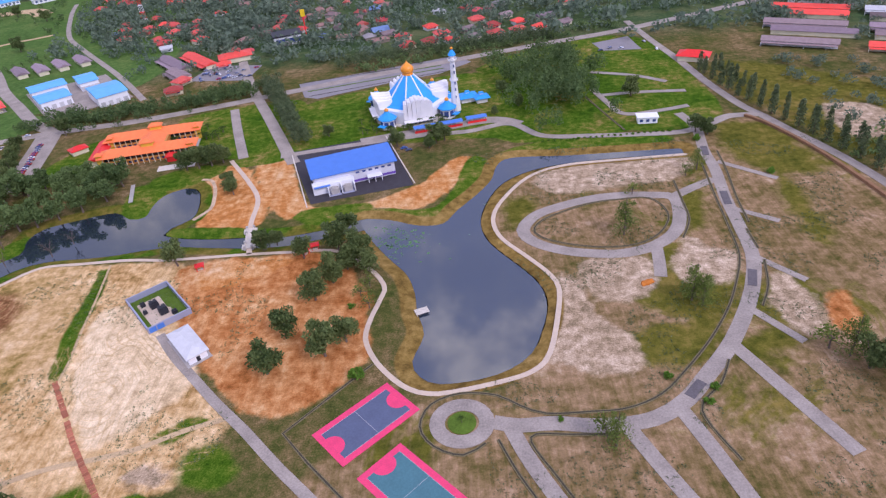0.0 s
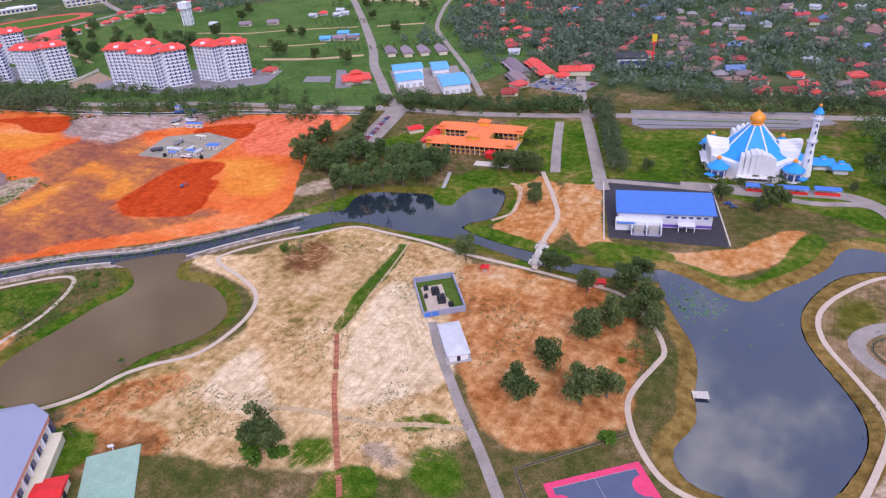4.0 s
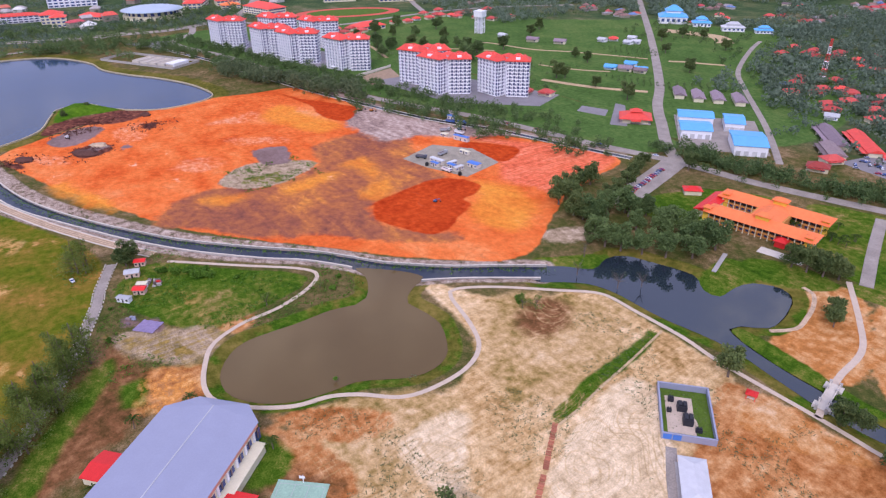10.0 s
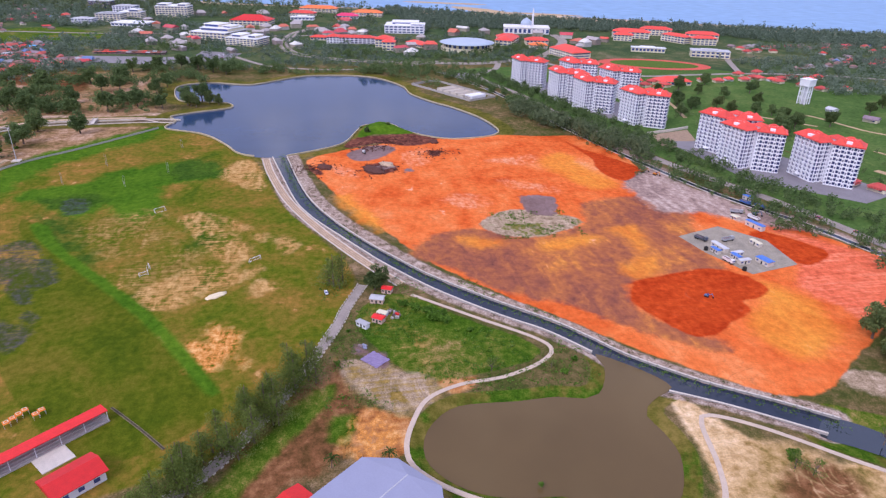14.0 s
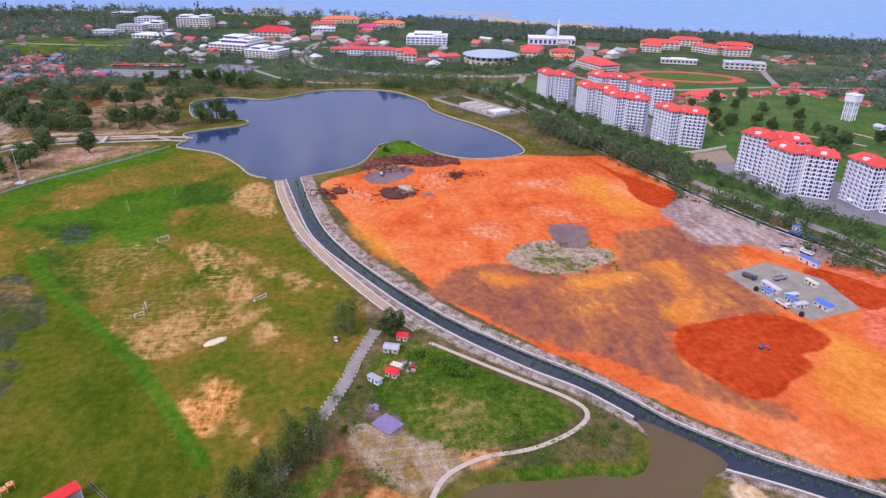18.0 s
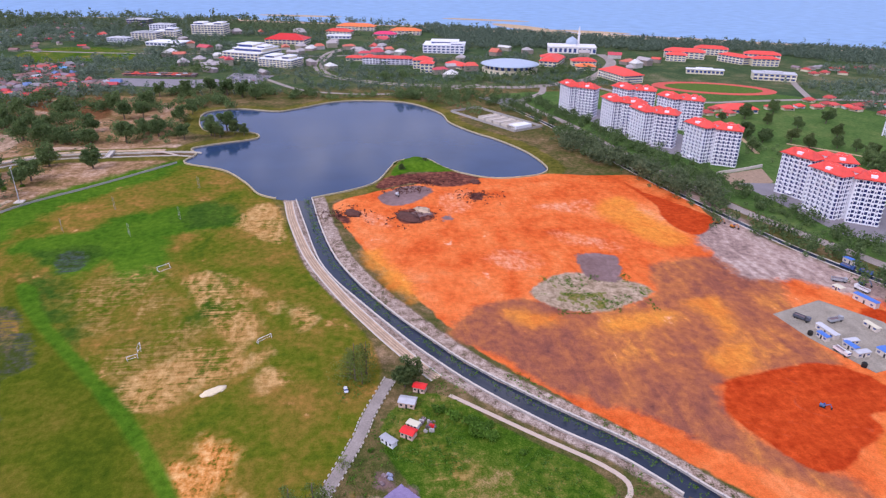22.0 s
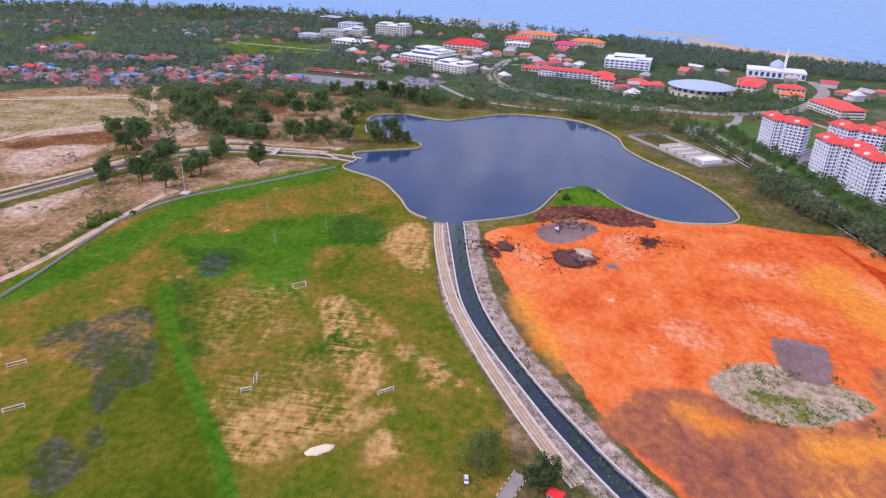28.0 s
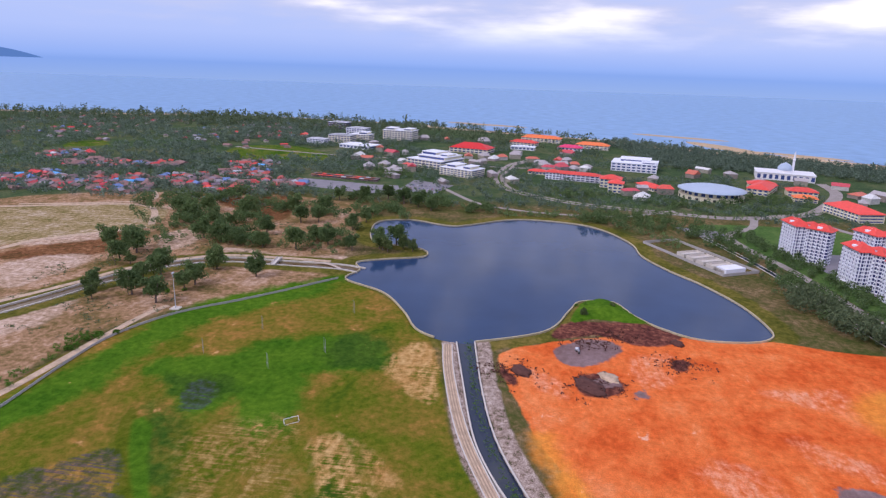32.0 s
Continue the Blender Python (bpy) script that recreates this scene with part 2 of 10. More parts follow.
def boxes(*items):
    """A bmesh of boxes, each (x0, y0, z0, x1, y1, z1), optionally with a material slot."""
    bm = bmesh.new()
    for it in items:
        x0, y0, z0, x1, y1, z1 = it[:6]
        v = [bm.verts.new(p) for p in ((x0, y0, z0), (x1, y0, z0), (x1, y1, z0), (x0, y1, z0), (x0, y0, z1), (x1, y0, z1), (x1, y1, z1), (x0, y1, z1))]
        for q in ((3, 2, 1, 0), (4, 5, 6, 7), (0, 1, 5, 4), (1, 2, 6, 5), (2, 3, 7, 6), (3, 0, 4, 7)):
            f = bm.faces.new([v[i] for i in q])
            if len(it) > 6:
                f.material_index = it[6]
    return bm


def prism(outline, z0, z1, inset=0.0):
    """A closed upright prism over an outline given anticlockwise."""
    bm = bmesh.new()
    lo = [bm.verts.new((x, y, z0)) for x, y in outline]
    hi = [bm.verts.new((x, y, z1)) for x, y in outline]
    bm.faces.new(lo[::-1])
    bm.faces.new(hi)
    for i in range(len(lo)):
        j = (i + 1) % len(lo)
        bm.faces.new((lo[i], lo[j], hi[j], hi[i]))
    return bm


def lathe(profile, sides=16, squash=1.0):
    """A turned solid about z from (radius, height) pairs."""
    bm = bmesh.new()
    rings = []
    for r, z in profile:
        rings.append([bm.verts.new((r * math.cos(2 * math.pi * k / sides), squash * r * math.sin(2 * math.pi * k / sides), z)) for k in range(sides)] if r > 1e-4 else [bm.verts.new((0, 0, z))])
    for a, b in zip(rings, rings[1:]):
        for k in range(sides):
            p, q = [a[k % len(a)], a[(k + 1) % len(a)]], [b[(k + 1) % len(b)], b[k % len(b)]]
            ring = list(dict.fromkeys(p + q))
            if len(ring) > 2:
                bm.faces.new(ring)
    if len(rings[0]) > 1:
        bm.faces.new(rings[0][::-1])
    if len(rings[-1]) > 1:
        bm.faces.new(rings[-1])
    return bm


def hip(w, d, z0, rise, eave=0.6, thick=0.25):
    """A hipped roof over a w by d rectangle about the origin."""
    bm = bmesh.new()
    x, y = w / 2 + eave, d / 2 + eave
    rx, ry = (x - y, 0.0) if x >= y else (0.0, y - x)
    lo = [bm.verts.new(p) for p in ((-x, -y, z0), (x, -y, z0), (x, y, z0), (-x, y, z0))]
    up = [bm.verts.new((p.co.x, p.co.y, z0 + thick)) for p in lo]
    a, b = bm.verts.new((-rx, -ry, z0 + rise)), bm.verts.new((rx, ry, z0 + rise))
    bm.faces.new(lo[::-1])
    for i in range(4):
        j = (i + 1) % 4
        bm.faces.new((lo[i], lo[j], up[j], up[i]))
    if x >= y:
        for f in ((up[0], up[1], b, a), (up[1], up[2], b), (up[2], up[3], a, b), (up[3], up[0], a)):
            bm.faces.new(f)
    else:
        for f in ((up[0], up[1], a), (up[1], up[2], b, a), (up[2], up[3], b), (up[3], up[0], a, b)):
            bm.faces.new(f)
    return bm


def gable(w, d, z0, rise, eave=0.5, thick=0.2):
    """A ridged roof along x over a w by d rectangle about the origin, solid to the eaves."""
    bm = bmesh.new()
    x, y = w / 2 + eave, d / 2 + eave
    ends = []
    for sx in (-x, x):
        ends.append([bm.verts.new(p) for p in ((sx, -y, z0), (sx, y, z0), (sx, y, z0 + thick), (sx, 0, z0 + rise), (sx, -y, z0 + thick))])
    a, b = ends
    bm.faces.new(a[::-1])
    bm.faces.new(b)
    for i in range(5):
        j = (i + 1) % 5
        bm.faces.new((a[i], a[j], b[j], b[i]))
    return bm


def glide(points, step=4.0, closed=False):
    """Points along a smooth curve through the given ones."""
    pts = [np.array(p, float) for p in points]
    n, out = len(pts), []
    for i in range(n if closed else n - 1):
        if closed:
            p0, p1, p2, p3 = (pts[(i + k) % n] for k in (-1, 0, 1, 2))
        else:
            p0, p1, p2, p3 = pts[max(i - 1, 0)], pts[i], pts[i + 1], pts[min(i + 2, n - 1)]
        count = max(1, int(np.linalg.norm(p2 - p1) / step))
        for k in range(count):
            t = k / count
            out.append(0.5 * (2 * p1 + (p2 - p0) * t + (2 * p0 - 5 * p1 + 4 * p2 - p3) * t * t + (3 * p1 - p0 - 3 * p2 + p3) * t ** 3))
    if not closed:
        out.append(pts[-1])
    return np.array(out)


def offset(line, by, closed=False):
    """A line moved sideways (to its left) by some metres."""
    d = np.gradient(line, axis=0) if not closed else np.roll(line, -1, 0) - np.roll(line, 1, 0)
    d /= np.maximum(np.linalg.norm(d, axis=1), 1e-6)[:, None]
    return line + by * np.c_[-d[:, 1], d[:, 0]]


def strip_mesh(left, right, z0, z1, closed=False):
    """A slab between two lines, from z0 up to z1 (either may be one number or one a point)."""
    n = len(left)
    z0, z1 = np.broadcast_to(z0, n), np.broadcast_to(z1, n)
    verts, faces = [], []
    for i in range(n):
        verts += [(*left[i], z1[i]), (*right[i], z1[i]), (*right[i], z0[i]), (*left[i], z0[i])]
    for i in range(n if closed else n - 1):
        a, b = 4 * i, 4 * ((i + 1) % n)
        faces += [(a + 1, b + 1, b, a), (a + 2, b + 2, b + 1, a + 1), (a, b, b + 3, a + 3)]
    if not closed:
        faces += [(0, 1, 2, 3)[::-1], tuple(4 * n - 4 + k for k in (0, 1, 2, 3))]
    return verts, faces


def mesh_object(name, verts, faces, material, parent=None):
    me = bpy.data.meshes.new(name)
    me.from_pydata(verts, [], faces)
    me.materials.append(material)
    ob = new(name, me)
    if parent:
        ob.parent = parent
    return ob


def ribbon(name, points, width, material, z=0.06, deep=0.5, closed=False, smooth=True, parent=None, step=3.0):
    line = glide(points, step, closed) if smooth else np.array(points, float)
    return mesh_object(name, *strip_mesh(offset(line, width / 2, closed), offset(line, -width / 2, closed), z - deep, z, closed), material, parent)


def away(px, py, outline, reach=30.0):
    """Signed distance from a closed outline, positive outside, for grids of places."""
    o = np.array(outline, float)
    far = np.full(px.shape, reach)
    inside = np.zeros(px.shape, bool)
    lo, hi = o.min(0) - reach, o.max(0) + reach
    near = (px > lo[0]) & (px < hi[0]) & (py > lo[1]) & (py < hi[1])
    x, y = px[near], py[near]
    d = np.full(x.shape, reach * reach)
    ins = np.zeros(x.shape, bool)
    for (ax, ay), (bx, by) in zip(o, np.roll(o, -1, 0)):
        ex, ey = bx - ax, by - ay
        t = np.clip(((x - ax) * ex + (y - ay) * ey) / max(ex * ex + ey * ey, 1e-9), 0, 1)
        d = np.minimum(d, (x - ax - t * ex) ** 2 + (y - ay - t * ey) ** 2)
        if ay != by:
            ins ^= ((ay > y) != (by > y)) & (x < (bx - ax) * (y - ay) / (by - ay) + ax)
    far[near] = np.sqrt(d)
    inside[near] = ins
    return np.where(inside, -far, far)


def inside_of(outline, x, y):
    """Whether a place lies within a closed outline."""
    hit = False
    for (ax, ay), (bx, by) in zip(outline, outline[1:] + outline[:1]):
        if (ay > y) != (by > y) and x < (bx - ax) * (y - ay) / (by - ay) + ax:
            hit = not hit
    return hit


# ---------------------------------------------------------------- plan: waters
POND_EAST = glide([(118, 318), (59, 321), (27, 324), (18, 316), (14, 301), (6, 287), (-5, 272), (-12, 261), (-24, 261), (-38, 268), (-52, 270), (-47, 254), (-37, 236), (-28, 222), (-24, 208), (-23, 197), (-20, 183), (-24, 169), (-21, 161), (-14, 157), (0, 158), (11, 162), (19, 169), (24, 180), (28, 194), (27, 208), (20, 222), (12, 235), (7, 247), (6, 262), (11, 280), (20, 296), (36, 307), (58, 312), (85, 313), (118, 312)], 4, True)
RIVER = glide([(-49, 271), (-65, 265), (-77, 262), (-92, 260), (-107, 262), (-122, 263), (-140, 266), (-152, 271), (-150, 277), (-142, 285), (-142, 297), (-147, 314), (-155, 320), (-166, 314), (-169, 303), (-169, 291), (-177, 290), (-188, 298), (-207, 293), (-221, 287), (-225, 277), (-222, 264), (-233, 254), (-240, 243), (-231, 233), (-224, 241), (-214, 251), (-201, 255), (-182, 255), (-169, 256), (-158, 258), (-142, 259), (-125, 256), (-106, 253), (-89, 252), (-77, 254), (-65, 257), (-47, 262)], 4, True)
POND_WEST = glide([(-296, 170), (-287, 170), (-277, 166), (-269, 160), (-267, 153), (-270, 142), (-270, 125), (-271, 113), (-271, 102), (-267, 94), (-259, 87), (-250, 84), (-241, 85), (-231, 92), (-224, 103), (-221, 116), (-220, 126), (-215, 135), (-209, 145), (-208, 155), (-211, 163), (-218, 169), (-231, 175), (-243, 175), (-253, 173), (-258, 176), (-263, 183), (-268, 192), (-280, 186)], 4, True)
CANAL_WEST = glide([(-606, 16), (-552, 26), (-502, 36), (-473, 46), (-447, 59), (-419, 74), (-396, 87), (-365, 108), (-335, 134), (-318, 152), (-305, 162), (-296, 168)], 4)
CANAL_EAST = glide([(-609, 28), (-550, 37), (-503, 47), (-465, 61), (-429, 79), (-404, 94), (-380, 110), (-352, 134), (-325, 160), (-309, 172), (-294, 182), (-282, 193), (-267, 209), (-253, 228), (-238, 247)], 4)
CANAL_LOW = glide([(-265, 189), (-252, 209), (-231, 236)], 4)
CANAL = np.concatenate((CANAL_EAST, CANAL_LOW[::-1], CANAL_WEST[::-1]))
LAKE = glide([(-609, 28), (-636, 73), (-678, 91), (-699, 100), (-703, 124), (-678, 136), (-658, 151), (-643, 174), (-645, 206), (-655, 223), (-673, 228), (-717, 222), (-763, 204), (-797, 184), (-839, 167), (-883, 163), (-934, 140), (-958, 107), (-961, 45), (-919, -8), (-911, -29), (-927, -72), (-911, -105), (-868, -105), (-826, -91), (-818, -64), (-810, -40), (-789, -35), (-772, -69), (-757, -90), (-737, -82), (-711, -87), (-686, -50), (-651, -27), (-622, -13), (-609, 5), (-607, 17)], 5, True)
STREAM = glide([(-735, -80), (-740, -98), (-740, -130), (-739, -158), (-737, -201), (-712, -241), (-667, -265), (-621, -282), (-560, -310), (-480, -350)], 5)
STREAM_EDGE = np.concatenate((offset(STREAM, 6), offset(STREAM, -6)[::-1]))
COAST = glide([(-2200, -4600), (-2030, -2200), (-1990, -1518), (-2060, -1082), (-2150, -703), (-2060, -203), (-1935, 142), (-1800, 460), (-1700, 700), (-1560, 950), (-1370, 1248), (-1100, 1700), (-500, 2900), (600, 4700)], 60)
SEA = np.concatenate((COAST, [(-5600, 4700), (-5600, -4600)]))
WATERS = (("pond_east", POND_EAST, 5.0), ("river", RIVER, 5.0), ("pond_west", POND_WEST, 5.0), ("canal", CANAL, 0.8), ("lake", LAKE, 2.0), ("stream", STREAM_EDGE, 2.0))
WATER_LEVEL = -1.1

# ---------------------------------------------------------------- plan: kinds of soil
PLOTS = {}
PLOTS["orange"] = [[(-596, 46), (-622, 84), (-633, 112), (-640, 145), (-650, 213), (-640, 262), (-634, 300), (-577, 313), (-524, 310), (-474, 312), (-441, 340), (-382, 371), (-314, 393), (-300, 352), (-292, 318), (-272, 284), (-254, 254), (-256, 230), (-276, 208), (-297, 188), (-325, 166), (-355, 141), (-387, 117), (-409, 106), (-456, 86), (-507, 66), (-560, 50)]]
PLOTS["brown"] = [[(-409, 103), (-426, 115), (-437, 133), (-435, 158), (-419, 178), (-438, 222), (-466, 232), (-478, 262), (-470, 290), (-441, 300), (-416, 290), (-384, 281), (-362, 277), (-363, 260), (-355, 217), (-334, 206), (-315, 213), (-293, 232), (-286, 222), (-317, 189), (-339, 174), (-344, 157), (-351, 153), (-361, 138), (-386, 123), (-400, 106)]]
PLOTS["dark_red"] = [[(-619, 278), (-597, 285), (-546, 310), (-528, 306), (-510, 283), (-535, 276), (-571, 282)], [(-354, 216), (-356, 219), (-358, 228), (-363, 258), (-363, 262), (-360, 276), (-347, 285), (-337, 287), (-334, 285), (-328, 273), (-327, 265), (-325, 263), (-320, 264), (-317, 262), (-303, 238), (-299, 225), (-300, 221), (-315, 213), (-332, 207), (-336, 207)], [(-408, 330), (-375, 352), (-360, 335), (-361, 324), (-395, 317)]]
PLOTS["yellow"] = [[(-506, 63), (-509, 72), (-458, 91), (-441, 88), (-463, 77)], [(-570, 236), (-587, 263), (-540, 270), (-508, 278), (-494, 261), (-512, 246), (-552, 235)], [(-424, 232), (-426, 253), (-399, 248), (-387, 237), (-405, 237)], [(-374, 217), (-384, 244), (-362, 236), (-357, 220), (-365, 216)], [(-427, 134), (-425, 147), (-413, 162), (-407, 147), (-417, 134)], [(-409, 182), (-418, 212), (-412, 224), (-400, 197), (-402, 181)], [(-345, 285), (-320, 300), (-290, 290), (-275, 262), (-300, 250), (-325, 275)]]
PLOTS["grey"] = [[(-660, 306), (-577, 326), (-520, 330), (-520, 318), (-577, 316), (-640, 302)], [(-515, 285), (-536, 314), (-487, 331), (-454, 340), (-444, 287), (-483, 280)], [(-522, 293), (-525, 318), (-460, 337), (-432, 366), (-380, 385), (-320, 408), (-330, 396), (-390, 372), (-414, 341), (-445, 310)]]
PLOTS["puddle"] = [[(-602, 77), (-627, 96), (-625, 119), (-608, 118), (-585, 91)], [(-571, 98), (-575, 111), (-566, 114), (-561, 100)], [(-559, 119), (-564, 126), (-556, 127), (-552, 120)], [(-491, 197), (-483, 218), (-452, 206), (-461, 190)], [(-320, 63), (-319, 69), (-311, 70), (-310, 78), (-300, 75), (-300, 70), (-310, 69), (-313, 63)]]
PLOTS["sand"] = [[(-262, 188), (-228, 209), (-206, 246), (-176, 246), (-156, 246), (-133, 243), (-128, 226), (-122, 208), (-112, 186), (-98, 161), (-85, 144), (-92, 124), (-118, 112), (-150, 100), (-178, 94), (-205, 92), (-216, 106), (-206, 126), (-194, 146), (-197, 165), (-214, 180)]]
PLOTS["dun"] = [[(-232, 211), (-206, 240), (-180, 243), (-168, 215), (-160, 180), (-178, 165), (-196, 172), (-217, 190)], [(-213, 107), (-207, 128), (-192, 150), (-178, 142), (-165, 112), (-193, 100)]]
PLOTS["red_sand"] = [[(-131, 238), (-99, 243), (-71, 243), (-55, 229), (-43, 207), (-42, 185), (-40, 173), (-48, 158), (-69, 146), (-79, 148), (-97, 166), (-116, 193)], [(-220, 87), (-202, 99), (-179, 102), (-173, 94), (-196, 83)], [(-275, 62), (-262, 84), (-248, 76), (-252, 58)], [(-215, 86), (-207, 96), (-196, 96), (-200, 89), (-208, 84)], [(-221, 90), (-210, 114), (-193, 128), (-190, 117), (-197, 103)], [(-286, 95), (-288, 113), (-280, 111), (-279, 99)], [(132, 189), (138, 191), (138, 175), (128, 164), (125, 171)]]
PLOTS["earth"] = [[(-123, 346), (-104, 349), (-77, 284), (-27, 298), (-8, 325), (6, 328), (3, 307), (-15, 283), (-26, 274), (-43, 279), (-65, 277), (-81, 276), (-97, 281)], [(-147, 319), (-136, 343), (-123, 333), (-103, 291), (-105, 269), (-122, 267), (-136, 274), (-139, 296)], [(-122, 237), (-99, 242), (-80, 240), (-96, 226), (-118, 221)]]
PLOTS["pale"] = [[(-113, 126), (-108, 130), (-97, 126), (-102, 121)], [(41, 302), (54, 307), (83, 306), (111, 309), (117, 298), (103, 285), (78, 283), (49, 282), (41, 290)], [(93, 232), (99, 223), (91, 208), (81, 205), (85, 220)], [(-255, 265), (-243, 285), (-252, 295), (-266, 270)], [(34, 209), (39, 191), (48, 186), (55, 166), (26, 169), (32, 187)], [(82, 210), (96, 222), (108, 220), (102, 200), (83, 200)], [(47, 220), (74, 219), (72, 201), (53, 192), (46, 207)]]
PLOTS["pale"] += [[(119, 203), (126, 192), (122, 169), (112, 170), (108, 183)], [(34, 214), (43, 208), (45, 187), (54, 169), (53, 154), (30, 159), (24, 164), (31, 184)], [(214, 360), (240, 343), (222, 311), (205, 319)], [(36, 297), (70, 308), (90, 296), (110, 309), (118, 303), (106, 284), (83, 283), (45, 279)], [(-306, 58), (-304, 70), (-286, 95), (-269, 83), (-278, 68), (-293, 58)]]
PLOTS["east"] = [[(24, 322), (118, 330), (170, 345), (205, 260), (300, 200), (300, 20), (-60, 20), (-60, 112), (-20, 148), (10, 153), (30, 190), (36, 205), (22, 228), (12, 250), (16, 275), (34, 302)]]
PLOTS["field"] = [[(-458, -205), (-536, -206), (-612, -182), (-701, -96), (-664, -36), (-612, -4), (-562, 12), (-500, 26), (-450, 46), (-400, 66), (-362, 66), (-318, 50), (-282, 34), (-250, -4), (-240, -120), (-330, -200)]]
PLOTS["bald"] = [[(-486, -39), (-480, -29), (-468, -16), (-454, -4), (-433, 12), (-422, 4), (-428, -6), (-446, -14), (-469, -30)], [(-486, -18), (-474, -3), (-457, 11), (-454, 3), (-473, -10)], [(-448, 12), (-448, 19), (-436, 19), (-438, 13)], [(-439, 24), (-445, 30), (-428, 39), (-418, 31), (-426, 27)], [(-382, 14), (-388, 19), (-380, 29), (-374, 25), (-369, 17)]]
PLOTS["bald"] += [[(-483, -39), (-489, -27), (-476, -15), (-433, 6), (-423, 13), (-410, 6), (-417, -6), (-463, -29)], [(-382, -42), (-399, -26), (-400, 5), (-401, 18), (-385, 7), (-378, -12), (-363, -20), (-368, -36)], [(-382, -41), (-389, -23), (-384, -20), (-371, -26), (-370, -32)], [(-369, -15), (-385, -2), (-405, 18), (-401, 21), (-379, -1), (-369, -12)], [(-402, -23), (-409, -14), (-406, -1), (-412, 6), (-400, 5), (-388, -6), (-379, -11), (-395, -11)], [(-562, -20), (-597, -12), (-594, 3), (-554, 13), (-525, 12), (-540, -5)]]
PLOTS["strip"] = [[(-484, -126), (-482, -115), (-444, -94), (-361, -30), (-294, 9), (-291, 5), (-358, -36), (-445, -103)]]
PLOTS["leaf_plot"] = [[(-497, -134), (-466, -112), (-426, -86), (-375, -48), (-351, -31), (-322, -12), (-288, 11), (-268, -4), (-262, -30), (-290, -60), (-340, -92), (-385, -108), (-402, -98), (-440, -106), (-470, -126)]]
PLOTS["wet"] = [[(-366, -102), (-362, -90), (-350, -80), (-338, -84), (-346, -98)], [(-421, -150), (-433, -150), (-444, -140), (-459, -121), (-444, -107), (-403, -84), (-396, -96), (-380, -90), (-386, -100), (-403, -113), (-413, -132)], [(-359, -97), (-366, -97), (-352, -79), (-345, -82)], [(-367, -91), (-373, -90), (-367, -82), (-361, -83)], [(-511, -116), (-528, -116), (-521, -102), (-503, -98), (-495, -105)]]
PLOTS["heath"] = [[(-722, -92), (-760, -104), (-830, -112), (-900, -122), (-980, -130), (-1010, -300), (-900, -560), (-560, -560), (-420, -340), (-420, -212), (-540, -212), (-612, -188), (-700, -100)]]
PLOTS["heath_pale"] = [[(-652, -355), (-689, -366), (-718, -342), (-714, -311), (-663, -312), (-634, -322)], [(-750, -406), (-785, -376), (-791, -357), (-766, -345), (-735, -391)], [(-585, -299), (-620, -309), (-635, -283), (-631, -262), (-582, -251), (-558, -260), (-557, -277)], [(-794, -295), (-827, -280), (-791, -254), (-750, -264)], [(-768, -219), (-770, -187), (-757, -168), (-744, -195)], [(-744, -151), (-772, -109), (-735, -80), (-726, -95)]]
PLOTS["ditch"] = [[(-172, 243), (-168, 219), (-166, 196), (-160, 172), (-154, 170), (-160, 195), (-161.5, 218), (-167, 243)], [(-110, 141), (-97, 150), (-92, 147), (-104, 137)], [(-118, 112), (-104, 120), (-98, 108), (-112, 98)]]
PLOTS["lawn"] = [[(98, 345), (96, 395), (62, 440), (14, 468), (60, 505), (138, 520), (156, 440), (152, 352)], [(-100, 350), (-108, 372), (-104, 420), (-90, 440), (10, 465), (60, 440), (98, 395), (96, 345), (30, 340), (20, 350), (-40, 352)], [(-190, 426), (-112, 440), (-100, 362), (-138, 352), (-172, 362), (-182, 400)], [(-363, 88), (-330, 121), (-304, 146), (-293, 134), (-287, 106), (-281, 93), (-304, 79), (-340, 66)], [(-120, 117), (-109, 121), (-98, 110), (-108, 100)], [(-110, 140), (-95, 150), (-90, 146), (-104, 138)]]
PLOTS["lawn"] += [[(-1270, -745), (-1300, -800), (-1450, -810), (-1455, -735), (-1360, -720)], [(-1445, -529), (-1463, -377), (-1324, -269), (-1309, -365), (-1306, -465)]]
PLOTS["lawn"] += [[(-258, 360), (-240, 398), (-200, 412), (-215, 345), (-250, 335)]]
PLOTS["meadow"] = [[(-985, 250), (-820, 300), (-700, 318), (-560, 345), (-440, 385), (-330, 405), (-300, 440), (-330, 462), (-450, 478), (-640, 462), (-960, 470)], [(-990, 462), (-640, 455), (-560, 470), (-440, 480), (-340, 460), (-300, 470), (-250, 520), (-260, 640), (-300, 760), (-420, 900), (-620, 900), (-800, 720), (-960, 640)], [(-470, 395), (-400, 405), (-320, 430), (-350, 470), (-430, 470)]]
PLOTS["bright"] = [[(-448, -187), (-468, -203), (-521, -192), (-572, -186), (-618, -179), (-656, -156), (-717, -93), (-699, -88), (-633, -142), (-589, -159), (-553, -163), (-504, -163), (-467, -177)], [(-546, -152), (-563, -116), (-597, -74), (-598, -43), (-575, -18), (-554, -32), (-545, -57), (-528, -83), (-504, -90), (-488, -104), (-518, -127), (-529, -150)], [(-500, -190), (-612, -172), (-690, -100), (-668, -96), (-600, -150), (-500, -170)], [(-560, -110), (-480, -70), (-500, -50), (-590, -80)], [(-330, -60), (-300, -20), (-330, -40), (-380, -70)]]
